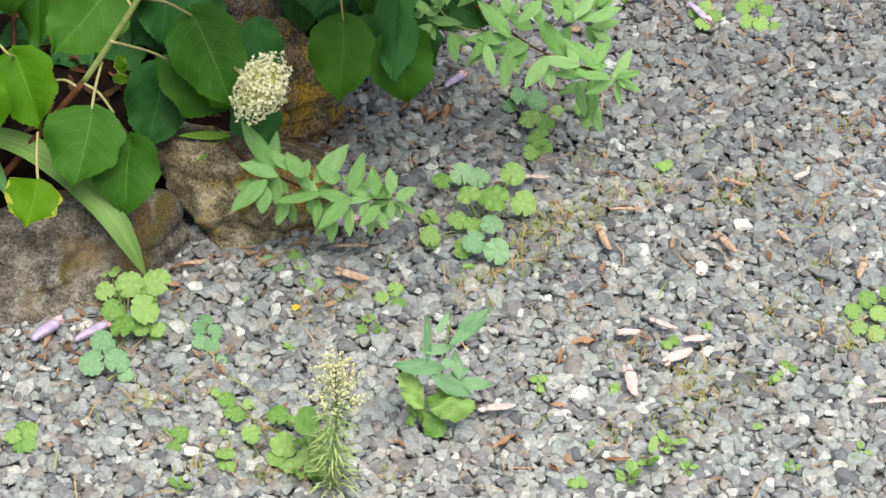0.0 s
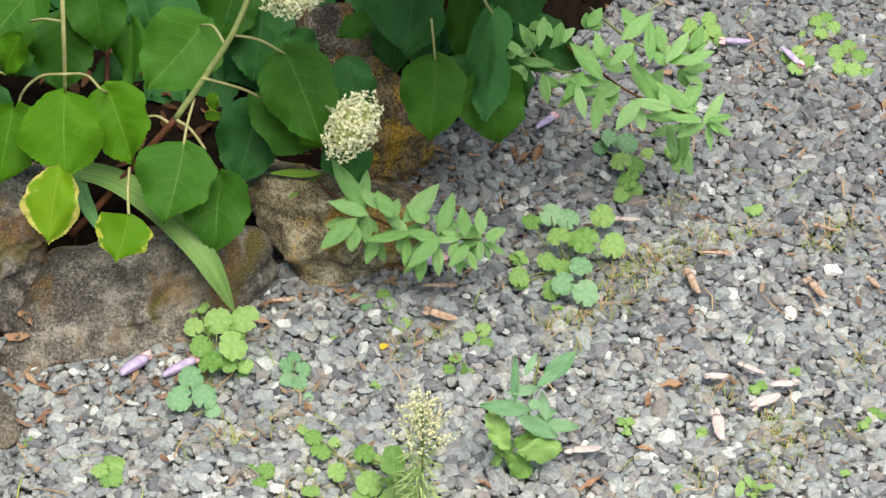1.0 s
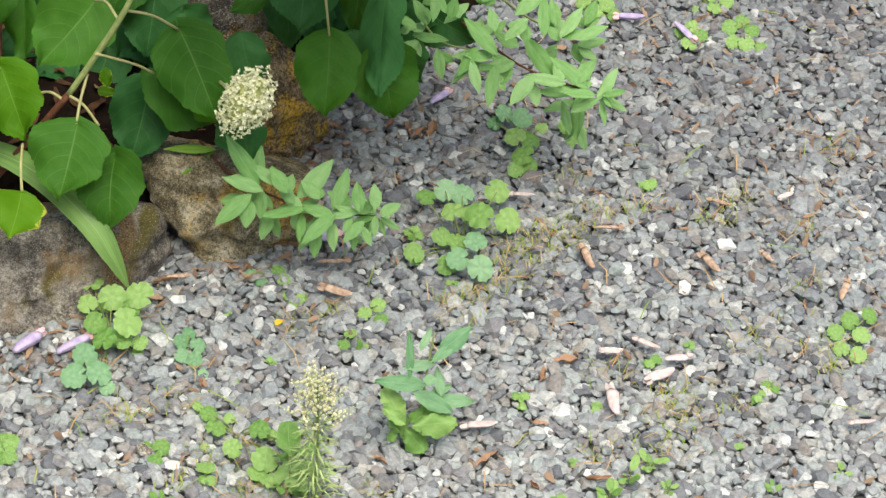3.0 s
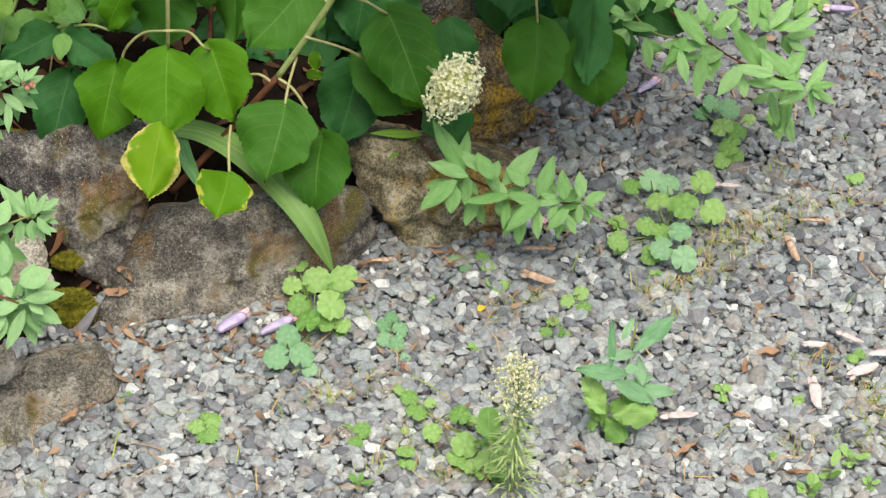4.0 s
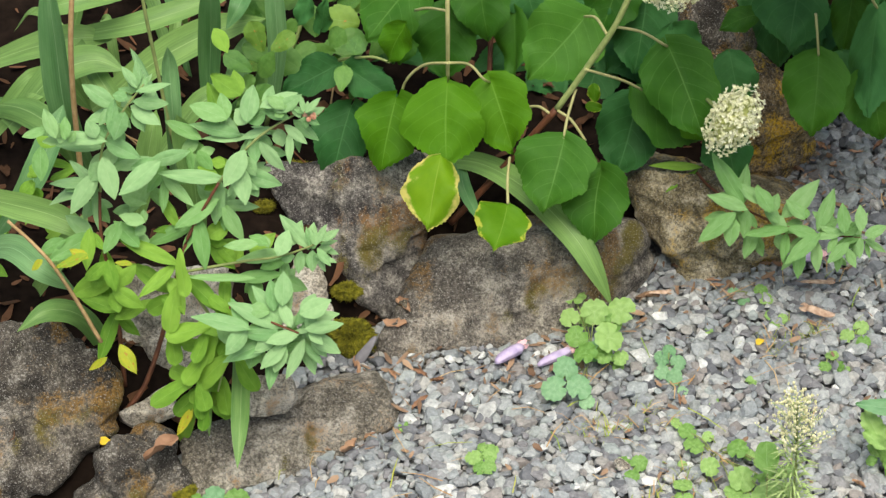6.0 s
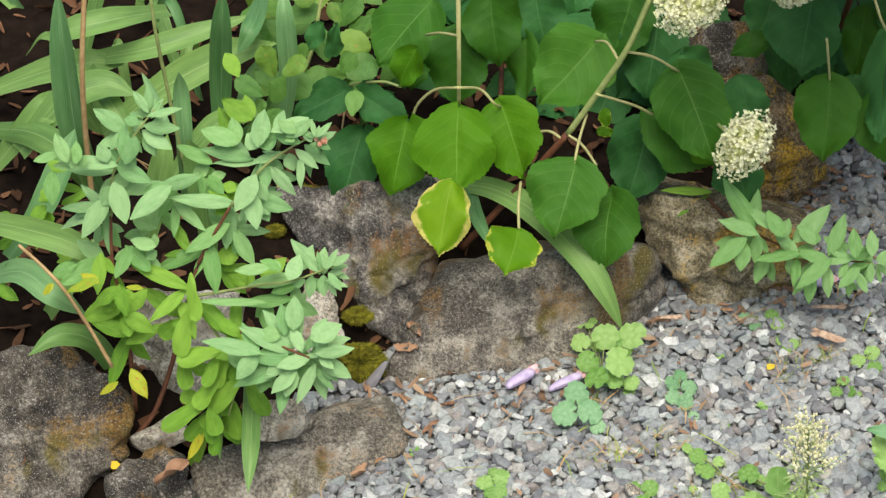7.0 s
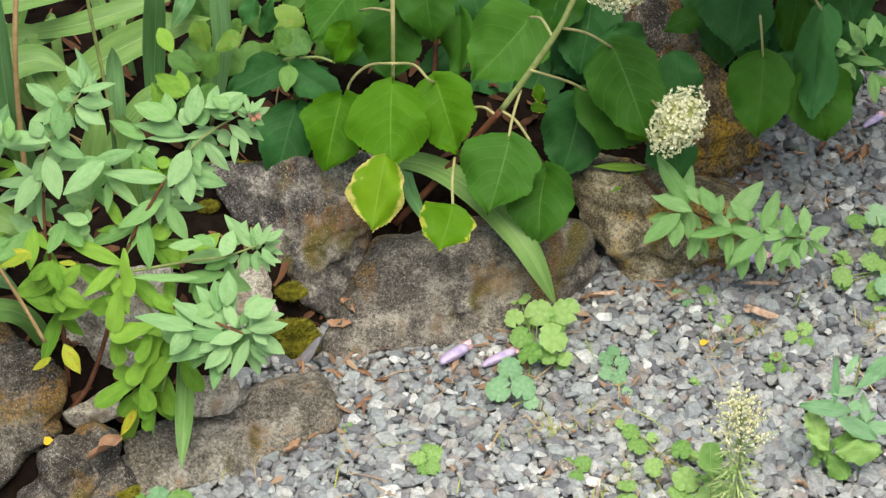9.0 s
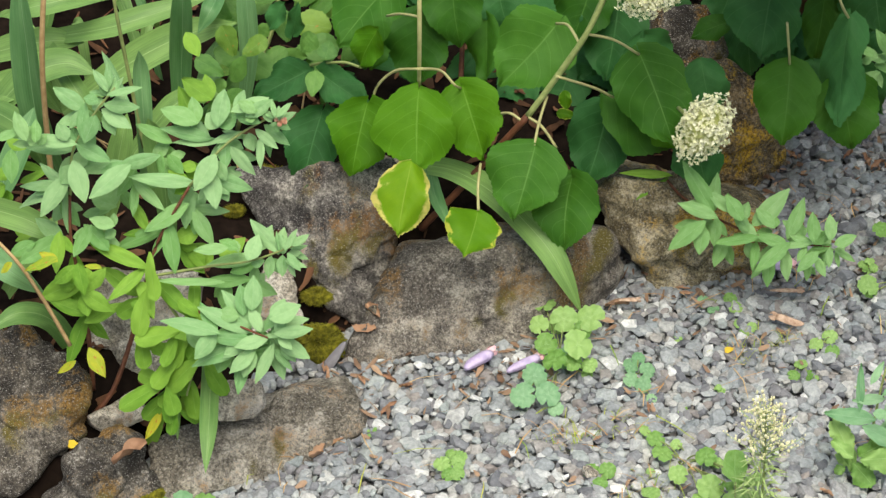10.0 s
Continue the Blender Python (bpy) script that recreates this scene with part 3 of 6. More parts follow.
# ---- edging boulders ----
def boulder(label, material, corners, seed, rough=1.0, round_=24.0, detail=5, name="boulder", category="boulder", group="edging boulders", fuzz=0.0):
    """A weathered block: the rounded hull of a few corners, with breaks, ledges and pits."""
    pts = [Vector(c) for c in corners]
    mid = sum(pts, Vector()) / len(pts)
    hull = bmesh.new()
    for p in pts:
        hull.verts.new(p - mid)
    bmesh.ops.convex_hull(hull, input=hull.verts)
    bmesh.ops.recalc_face_normals(hull, faces=hull.faces)
    planes = []
    for f in hull.faces:
        d = f.normal.dot(f.verts[0].co)
        planes.append((*(f.normal * (1 if d > 0 else -1)), max(abs(d), 0.006)))
    hull.free()
    planes = np.array(planes)
    bm = bmesh.new()
    bmesh.ops.create_icosphere(bm, subdivisions=detail + 1, radius=1)
    dirs = np.array([v.co for v in bm.verts])
    dirs /= np.linalg.norm(dirs, axis=1)[:, None]
    q = np.maximum(dirs @ planes[:, :3].T / planes[:, 3], 0)
    r = (q ** round_).sum(axis=1) ** (-1 / round_) * 1.02
    off, rng = Vector((seed * 3.7, seed * 1.3, 0)), random.Random(seed)
    for v, d, k in zip(bm.verts, dirs, r):
        p = Vector(d) * float(k)
        s = p + off
        n = 0.013 * noise.noise(s * 9) + 0.010 * (0.5 - abs(noise.noise(s * 23))) + 0.0035 * noise.noise(s * 55) + 0.0016 * noise.noise(s * 130)
        ledge = 0.0055 * math.tanh(7 * noise.noise(Vector((s.x * 7, s.y * 7, s.z * 34))))
        near = noise.voronoi(s * 13)[0]
        n += 0.011 * min(1.0, 2.2 * (near[1] - near[0])) - 0.007
        v.co = p * (1 + (rough * (n + ledge) + fuzz * rng.random()) / max(0.03, float(k)))
    for f in bm.faces:
        f.smooth = True
    if fuzz:
        tips = []
        for f in rng.sample(list(bm.faces), 1500):
            c, n = f.calc_center_median(), f.normal
            s = Vector((rng.gauss(0, 1), rng.gauss(0, 1), rng.gauss(0, 1))).normalized()
            tips.append((f.verts[0], f.verts[1], c + n * fuzz * rng.uniform(0.5, 1.4) + s * fuzz * 0.4))
        for a, b, t in tips:
            bm.faces.new((a, b, bm.verts.new(t)))
    ob = part(name, bm, material)
    ob.location = mid
    return tagged(ob, label, category, group)


boulder("grey weathered limestone boulder with brown stains", ROCK_GREY, [(-0.411, -0.176, -0.010), (-0.367, -0.199, -0.010), (-0.280, -0.184, -0.010), (-0.186, -0.169, -0.010), (-0.122, -0.146, -0.010), (-0.039, -0.058, -0.010), (-0.005, 0.006, -0.010), (-0.371, -0.160, 0.055), (-0.347, -0.105, 0.090), (-0.331, -0.099, 0.110), (-0.273, -0.092, 0.116), (-0.181, -0.086, 0.119), (-0.106, -0.064, 0.120), (-0.048, -0.023, 0.116), (-0.002, -0.008, 0.100), (-0.320, -0.064, 0.120), (-0.250, -0.047, 0.126), (-0.074, -0.002, 0.126), (-0.015, 0.007, 0.112), (0.011, 0.002, 0.080), (0.006, 0.011, 0.030), (-0.289, 0.163, 0.000), (-0.024, 0.168, 0.000)], 1, 0.8, round_=60)
boulder("brown and ochre stained angular boulder beside the gravel", ROCK_BROWN, [(-0.033, 0.091, 0.140), (-0.028, 0.069, 0.105), (-0.008, 0.055, 0.070), (0.017, 0.053, 0.030), (0.043, 0.034, 0.000), (0.077, -0.005, -0.012), (0.109, 0.002, -0.012), (0.162, 0.022, -0.012), (0.215, 0.045, -0.012), (0.257, 0.083, -0.012), (-0.023, 0.085, 0.155), (0.020, 0.075, 0.165), (0.079, 0.062, 0.160), (0.137, 0.044, 0.140), (0.197, 0.053, 0.110), (0.241, 0.061, 0.060), (0.094, 0.020, 0.085), (0.035, 0.031, 0.100), (0.022, 0.362, 0.000), (0.227, 0.276, 0.000)], 2, 1.0, round_=60)
boulder("dark brown boulder with bright ochre lichen", ROCK_OCHRE, [
    (0.100, 0.298, 0.211), (0.193, 0.323, 0.211), (0.228, 0.288, 0.187), (0.266, 0.287, 0.097), (0.274, 0.306, 0.040), (0.264, 0.337, -0.010), (0.216, 0.259, -0.010), (0.162, 0.244, -0.010), (0.105, 0.237, 0.157), (0.120, 0.204, 0.073), (0.185, 0.229, 0.121)], 3, round_=50)
# Darker rock colour than its own brown, standing in for the hydrangea's shade.
boulder("brown boulder under the hydrangea, its shade painted as dark rock", ROCK_DARK, [
    (0.060, 0.385, 0.269), (0.162, 0.386, 0.269), (0.171, 0.333, 0.204), (0.075, 0.319, 0.191), (0.061, 0.348, 0.230), (0.181, 0.484, 0.152), (0.191, 0.715, 0.000), (0.071, 0.714, 0.000)], 4)
boulder("brown boulder half hidden under the hydrangea", ROCK_BROWN, [
    (-0.205, 0.326, 0.130), (-0.147, 0.335, 0.130), (-0.137, 0.291, 0.090), (-0.195, 0.289, 0.080), (-0.213, 0.474, 0.000), (-0.148, 0.475, 0.000)], 5)
boulder("mottled grey boulder with moss on its top", ROCK_MOTTLED, [(-0.558, 0.036, 0.185), (-0.515, 0.036, 0.200), (-0.413, 0.034, 0.205), (-0.338, 0.054, 0.200), (-0.315, 0.027, 0.165), (-0.318, 0.005, 0.105), (-0.336, -0.015, 0.062), (-0.365, -0.072, 0.020), (-0.379, -0.083, 0.000), (-0.417, -0.073, 0.005), (-0.449, -0.078, 0.030), (-0.480, -0.051, 0.075), (-0.517, -0.008, 0.125), (-0.558, 0.016, 0.160), (-0.361, -0.045, 0.070), (-0.411, -0.058, 0.090), (-0.352, 0.314, 0.000), (-0.552, 0.310, 0.000)], 6, 1.0, round_=50)
boulder("dark layered slab under the mottled boulder", ROCK_DARK, [(-0.618, 0.046, 0.135), (-0.555, 0.047, 0.120), (-0.502, 0.010, 0.080), (-0.477, -0.008, 0.040), (-0.527, -0.019, 0.050), (-0.589, 0.016, 0.085), (-0.633, 0.217, 0.000), (-0.520, 0.159, 0.000)], 16, 0.8, round_=40)
boulder("pinkish grey boulder behind the leafy shoots", ROCK_PALE, [
    (-0.579, -0.059, 0.110), (-0.487, -0.092, 0.110), (-0.459, -0.154, 0.068), (-0.474, -0.162, 0.010), (-0.537, -0.202, 0.020), (-0.579, -0.165, 0.075), (-0.580, 0.042, 0.000)], 7)
boulder("long low grey boulder sunk in the gravel", ROCK_LIGHT, [
    (-0.507, -0.355, 0.060), (-0.427, -0.297, 0.055), (-0.387, -0.281, 0.053), (-0.361, -0.320, 0.035), (-0.415, -0.352, 0.035), (-0.525, -0.381, 0.058), (-0.600, -0.415, 0.078), (-0.648, -0.457, 0.073), (-0.638, -0.527, 0.030),
    (-0.595, -0.445, -0.010), (-0.487, -0.394, -0.010), (-0.371, -0.373, -0.010), (-0.357, -0.285, -0.010), (-0.406, -0.182, -0.010)], 8, 1.1, round_=30)
boulder("small pale angular stone wedged between boulders", ROCK_PALE, [
    (-0.557, -0.401, 0.150), (-0.495, -0.395, 0.150), (-0.486, -0.411, 0.118), (-0.500, -0.409, 0.085), (-0.554, -0.428, 0.090), (-0.563, -0.419, 0.120), (-0.577, -0.293, 0.020), (-0.516, -0.286, 0.020)], 9, 0.5)
boulder("big dark boulder with lichen spots", ROCK_DARK, [
    (-0.984, -0.395, 0.191), (-0.862, -0.354, 0.201), (-0.815, -0.351, 0.194), (-0.759, -0.380, 0.152), (-0.734, -0.418, 0.120), (-0.748, -0.438, 0.081), (-0.798, -0.487, 0.060), (-0.851, -0.520, 0.020), (-0.974, -0.583, 0.000), (-0.854, -0.461, 0.120),
    (-0.774, -0.261, -0.000), (-1.044, -0.161, 0.000)], 10, 1.1, round_=30)
boulder("dark blocky boulder with moss and brown lichen", ROCK_DARK, [
    (-0.754, -0.521, 0.100), (-0.689, -0.477, 0.117), (-0.655, -0.486, 0.098), (-0.629, -0.515, 0.020), (-0.638, -0.553, -0.010), (-0.801, -0.603, -0.010), (-0.787, -0.552, 0.050), (-0.737, -0.574, 0.091), (-0.694, -0.361, -0.000)], 11, 1.1, round_=30)
boulder("grey boulder behind the leafy shrub", ROCK_PALE, [
    (-0.764, -0.247, 0.210), (-0.700, -0.233, 0.220), (-0.597, -0.218, 0.200), (-0.610, -0.300, 0.120), (-0.678, -0.304, 0.080), (-0.750, -0.292, 0.080), (-0.800, -0.074, 0.000), (-0.637, -0.071, 0.000)], 12)
boulder("small beige stone between boulders", ROCK_PALE, [
    (-0.736, -0.410, 0.089), (-0.676, -0.375, 0.110), (-0.655, -0.398, 0.075), (-0.720, -0.407, 0.050), (-0.751, -0.354, 0.020), (-0.683, -0.308, 0.020)], 13, 0.6)
boulder("moss-covered stone wedged between boulders", MOSS, [
    (-0.465, -0.183, 0.070), (-0.431, -0.181, 0.085), (-0.394, -0.175, 0.070), (-0.392, -0.177, 0.040), (-0.430, -0.188, 0.010), (-0.467, -0.181, 0.020), (-0.445, -0.109, 0.000)], 14, 1.2, round_=5, detail=4, fuzz=0.005)
boulder("thin slate shard leaning on a boulder", SLATE, [
    (-0.395, -0.183, 0.050), (-0.388, -0.188, 0.050), (-0.411, -0.209, 0.012), (-0.429, -0.214, 0.010), (-0.426, -0.200, 0.020), (-0.406, -0.161, 0.010)], 15, 0.2, 20, 3, name="slate_shard", category="stone")

for k, (at, s, label) in enumerate((((-0.525, 0.071, 0.160), 0.040, "olive moss cushion on the grey boulder"), ((-0.572, 0.011, 0.140), 0.022, "olive moss cushion on the grey boulder"), ((-0.442, -0.102, 0.070), 0.032, "olive moss cushion in the boulder's crevice"), ((-0.655, -0.515, 0.040), 0.035, "brownish moss cushion on the dark boulder"))):
    p = Vector(at)
    boulder(label, MOSS, [p + Vector((s * math.cos(q), 0.7 * s * math.sin(q), h * s * 0.4)) for q in (0.0, 1.0, 2.1, 3.1, 4.2, 5.2) for h in (-1, 0.6)], 30 + k, 1.3, 4, 4, "moss_cushion", "moss", "moss cushions", 0.004)

# ---- hydrangea ----
hyd = thing("hydrangea", (-0.281, 0.051, 0.100), "large-leaved green hydrangea with cream flower heads over the boulders", "shrub", "hydrangeas")
STEM_A = [(-0.292, 0.022, 0.100), (-0.244, 0.021, 0.160), (-0.183, 0.019, 0.240), (-0.128, 0.007, 0.320)]
stem(hyd, STEM_A, 0.006, 0.0052, STEM_RED, label="reddish brown woody stem")
stem(hyd, [(-0.128, 0.007, 0.320), (-0.082, 0.015, 0.390), (-0.041, 0.020, 0.460), (-0.006, 0.038, 0.540)], 0.0052, 0.0045, STEM_GREEN)
stem(hyd, [(-0.250, 0.132, 0.100), (-0.245, 0.272, 0.140), (-0.243, 0.373, 0.200), (-0.241, 0.448, 0.300)], 0.005, 0.004, STEM_RED, label="reddish brown woody stem")
stem(hyd, [(-0.288, 0.033, 0.352), (-0.283, 0.010, 0.460), (-0.282, 0.033, 0.560)], 0.0032, 0.0038, STEM_PALE)


def stalk(points, r=0.0022):
    stem(hyd, points, r, r, STEM_PALE, "leaf_stalk", per=5)


stalk([(-0.285, 0.009, 0.400), (-0.323, 0.048, 0.370), (-0.350, 0.055, 0.340), (-0.362, 0.056, 0.305)])
stalk([(-0.285, 0.009, 0.400), (-0.257, 0.049, 0.370), (-0.237, 0.049, 0.345), (-0.230, 0.077, 0.320)])
stalk([(-0.086, 0.007, 0.390), (-0.033, 0.052, 0.340), (-0.004, 0.071, 0.310)])
stalk([(-0.046, 0.028, 0.450), (-0.005, 0.059, 0.420), (0.033, 0.081, 0.380)])
stalk([(-0.054, 0.021, 0.440), (-0.071, 0.081, 0.430), (-0.089, 0.131, 0.400)])
stalk([(-0.127, 0.003, 0.320), (-0.107, -0.007, 0.310), (-0.086, -0.017, 0.280)])
stalk([(-0.100, 0.015, 0.350), (-0.111, -0.007, 0.320), (-0.118, -0.033, 0.295)])
stalk([(-0.136, 0.007, 0.310), (-0.157, 0.028, 0.310), (-0.184, 0.064, 0.280)])
stalk([(-0.197, -0.031, 0.260), (-0.199, -0.074, 0.250), (-0.197, -0.118, 0.240)])
stalk([(-0.284, 0.024, 0.480), (-0.313, 0.062, 0.460), (-0.338, 0.118, 0.420)])

leaf(hyd, HYD_FRESH, (-0.287, 0.012, 0.360), (-0.287, -0.083, 0.284), 0.113, pick=0)
leaf(hyd, HYD_FRESH, (-0.230, 0.079, 0.325), (-0.200, -0.003, 0.248), 0.098, pick=1, turn=18)
leaf(hyd, HYD_FRESH, (-0.366, 0.052, 0.310), (-0.380, -0.028, 0.240), 0.093, pick=2, turn=-20)
leaf(hyd, HYD_DUSK, (-0.438, 0.089, 0.270), (-0.463, 0.000, 0.188), 0.084, turn=-15)
leaf(hyd, HYD_YELLOW, (-0.294, -0.085, 0.300), (-0.311, -0.174, 0.234), 0.076, turn=-5, label="yellowing leaf with pale brown rim")
leaf(hyd, HYD_TINGED, (-0.197, -0.118, 0.240), (-0.214, -0.198, 0.219), 0.078, turn=-10, label="leaf tinged yellow at its rim")
leaf(hyd, HYD_LIGHT, (-0.117, -0.037, 0.300), (-0.150, -0.126, 0.236), 0.111, pick=1, turn=8)
leaf(hyd, HYD_LIGHT, (-0.063, -0.046, 0.250), (-0.078, -0.126, 0.180), 0.097, pick=2, turn=12)
leaf(hyd, HYD_DUSK, (-0.010, 0.132, 0.260), (-0.039, 0.049, 0.169), 0.097, turn=-12)
leaf(hyd, HYD, (-0.012, 0.093, 0.295), (0.097, 0.053, 0.232), 0.082, pick=0, turn=-20)
leaf(hyd, HYD_LIGHT, (0.033, 0.080, 0.385), (0.083, -0.024, 0.294), 0.104, pick=1, turn=8)
leaf(hyd, HYD_LIGHT, (-0.085, 0.137, 0.400), (-0.171, 0.060, 0.340), 0.113, pick=1, turn=-10)
leaf(hyd, HYD_LIGHT, (-0.333, 0.177, 0.440), (-0.412, 0.101, 0.381), 0.099, pick=0)
leaf(hyd, HYD, (-0.372, 0.298, 0.280), (-0.380, 0.259, 0.229), 0.058)
leaf(hyd, HYD, (-0.307, 0.316, 0.300), (-0.309, 0.246, 0.208), 0.098)
leaf(hyd, HYD, (-0.253, 0.320, 0.360), (-0.239, 0.257, 0.275), 0.090)
leaf(hyd, HYD, (-0.203, 0.332, 0.280), (-0.210, 0.266, 0.193), 0.054, turn=30)
leaf(hyd, HYD_DUSK, (0.003, 0.368, 0.290), (-0.018, 0.291, 0.191), 0.102)
leaf(hyd, HYD, (-0.037, 0.370, 0.330), (-0.071, 0.310, 0.254), 0.096)
leaf(hyd, HYD_DUSK, (-0.186, 0.368, 0.330), (-0.167, 0.321, 0.267), 0.088)
leaf(hyd, HYD_DUSK, (0.126, 0.139, 0.330), (0.145, 0.091, 0.265), 0.071)
leaf(hyd, HYD_DUSK, (0.117, 0.039, 0.270), (0.136, -0.011, 0.203), 0.070)
leaf(hyd, HYD_FRESH, (0.063, 0.053, 0.300), (0.105, 0.022, 0.256), 0.058)
leaf(hyd, HYD_DUSK, (0.043, 0.333, 0.250), (0.070, 0.292, 0.193), 0.079)
leaf(hyd, HYD_DUSK, (-0.275, 0.171, 0.220), (-0.266, 0.141, 0.179), 0.069)

rng = random.Random(4)
for k in range(46):
    u, v = rng.random(), rng.random()
    p = Vector((-0.447, 0.333, 0.150)).lerp(Vector((0.080, 0.389, 0.160)), u).lerp(Vector((-0.467, 0.623, 0.200)).lerp(Vector((0.090, 0.597, 0.220)), u), v)
    way = Vector((rng.uniform(-0.8, 0.8), -0.7, rng.uniform(-0.9, 0.0))).normalized()
    s = rng.uniform(0.07, 0.12)
    leaf(hyd, HYD_DUSK, p, p + way * s, s * rng.uniform(0.75, 0.95), rng.uniform(-35, 35), pick=k % 3)

# Unseen leaves above the view, added to shade the branches and gravel below.
for k in range(46):
    u, v = 0.66 + 0.34 * rng.random(), rng.random()
    p = Vector((-0.473, 0.450, 0.350)).lerp(Vector((0.534, 0.459, 0.350)), u).lerp(Vector((-0.360, -0.487, 1.100)).lerp(Vector((0.403, -0.483, 1.100)), u), v)
    way = Vector((rng.uniform(-0.8, 0.8), -0.8, rng.uniform(-0.3, 0.5))).normalized()
    s = rng.uniform(0.10, 0.14)
    leaf(hyd, HYD, p - way * s * 0.4 + Vector((0, 0.05, 0)), p + way * s * 0.6 + Vector((0, 0.05, 0)), s * rng.uniform(0.8, 0.95), rng.uniform(-30, 30), Vector((0, -0.3, 1)), pick=k % 3)

# Unseen stems added to carry these shading leaves.
for u in (0.75, 0.87, 0.98):
    foot, top = Vector((0.100, 0.606, 0.160)), Vector((-0.360, -0.487, 1.100)).lerp(Vector((0.403, -0.483, 1.100)), u)
    stem(hyd, [foot, foot.lerp(top, 0.4) + Vector((0, 0.06, 0.06)), top + Vector((0, 0.06, -0.03))], 0.006, 0.003, STEM_RED)
leaf(hyd, HYD_TINGED, (-0.078, 0.249, 0.200), (-0.076, 0.230, 0.175), 0.019)
leaf(hyd, HYD_TINGED, (-0.090, 0.188, 0.200), (-0.062, 0.187, 0.196), 0.017)
leaf(hyd, HYD_TINGED, (-0.069, 0.179, 0.180), (-0.051, 0.172, 0.169), 0.016)

hyd2 = thing("hydrangea", (0.284, 0.534, 0.120), "dark green hydrangea branch hanging over the boulder", "shrub", "hydrangeas")
stem(hyd2, [(0.284, 0.534, 0.120), (0.301, 0.342, 0.350), (0.314, 0.229, 0.500)], 0.006, 0.004, STEM_RED)
stem(hyd2, [(0.249, 0.107, 0.420), (0.253, 0.108, 0.380), (0.257, 0.124, 0.335)], 0.0022, 0.002, STEM_PALE, "leaf_stalk")
stem(hyd2, [(0.319, 0.153, 0.460), (0.330, 0.138, 0.430), (0.345, 0.171, 0.385)], 0.0022, 0.002, STEM_PALE, "leaf_stalk")
leaf(hyd2, HYD_DUSK, (0.237, 0.254, 0.410), (0.215, 0.160, 0.321), 0.105, pick=0)
leaf(hyd2, HYD, (0.257, 0.120, 0.340), (0.245, 0.031, 0.257), 0.093, pick=1)
leaf(hyd2, HYD_DUSK, (0.346, 0.170, 0.390), (0.324, 0.055, 0.274), 0.073, pick=0, turn=25)
leaf(hyd2, HYD, (0.339, 0.124, 0.310), (0.355, 0.062, 0.228), 0.102, pick=2)
leaf(hyd2, HYD, (0.319, 0.325, 0.330), (0.302, 0.260, 0.246), 0.054)
leaf(hyd2, HYD_DUSK, (0.201, 0.292, 0.330), (0.207, 0.228, 0.246), 0.069)
leaf(hyd2, HYD, (0.170, 0.244, 0.330), (0.112, 0.230, 0.316), 0.038)
leaf(hyd2, HYD_DUSK, (0.180, 0.325, 0.360), (0.154, 0.282, 0.306), 0.069)
leaf(hyd2, HYD_DUSK, (0.300, 0.228, 0.270), (0.309, 0.182, 0.208), 0.103)
leaf(hyd2, HYD_DUSK, (0.389, 0.327, 0.380), (0.403, 0.266, 0.297), 0.095)

for k in range(22):
    u, v = rng.random(), rng.random()
    p = Vector((0.187, 0.411, 0.200)).lerp(Vector((0.413, 0.317, 0.190)), u).lerp(Vector((0.182, 0.632, 0.220)).lerp(Vector((0.500, 0.603, 0.240)), u), v)
    way = Vector((rng.uniform(-0.8, 0.8), -0.7, rng.uniform(-0.9, 0.0))).normalized()
    s = rng.uniform(0.07, 0.12)
    leaf(hyd2, HYD_DUSK, p, p + way * s, s * rng.uniform(0.75, 0.95), rng.uniform(-35, 35), pick=k % 3)


def flower_head(parent, at, rx, rz, seed):
    """A domed head of many small four-petalled florets."""
    rng = random.Random(seed)
    bm = bmesh.new()
    c = local(parent, at)
    for _ in range(1100):
        d = Vector((rng.gauss(0, 1), rng.gauss(0, 1), rng.gauss(0, 1))).normalized()
        if d.dot(Vector((0.2, 0.5, -0.8))) > 0.55:
            continue
        k = rng.uniform(0.72, 1.0) * (1 + 0.22 * noise.noise(d * 3.1 + Vector((seed, 0, 0))))
        p = c + Vector((d.x * rx + 0.3 * d.z * rz, d.y * rx, d.z * rz)) * k
        n = (d + 0.5 * Vector((rng.gauss(0, 1), rng.gauss(0, 1), rng.gauss(0, 1)))).normalized()
        a = n.cross(Vector((0.3, 0.5, 0.8))).normalized()
        b = n.cross(a)
        s = rng.uniform(0.0020, 0.0034)
        m = bm.verts.new(p - n * s * 0.3)
        for q in range(4):
            t = q * 1.5708
            u, w = math.cos(t) * a + math.sin(t) * b, -math.sin(t) * a + math.cos(t) * b
            v1, v2, v3 = bm.verts.new(p + u * s * 0.7 + w * s * 0.5 + n * s * 0.3), bm.verts.new(p + u * s * 1.25 + n * s * 0.45), bm.verts.new(p + u * s * 0.7 - w * s * 0.5 + n * s * 0.3)
            bm.faces.new((m, v3, v2, v1))
    for _ in range(40):
        d = Vector((rng.gauss(0, 1), rng.gauss(0, 1), rng.gauss(0, 1))).normalized()
        tube_into(bm, [c, c + Vector((d.x * rx, d.y * rx, d.z * rz)) * 0.9], 0.0008, 0.0006, 3)
    head = part("flower_head", bm, CREAM, parent, "domed cream flower head of tiny florets")
    core = bmesh.new()
    bmesh.ops.create_icosphere(core, subdivisions=4, radius=1)
    for v in core.verts:
        v.co = c + Vector((v.co.x * rx + 0.3 * v.co.z * rz, v.co.y * rx, v.co.z * rz)) * (0.64 + 0.2 * noise.noise(v.co * 3.1 + Vector((seed, 0, 0))) + 0.08 * noise.noise(v.co * 9))
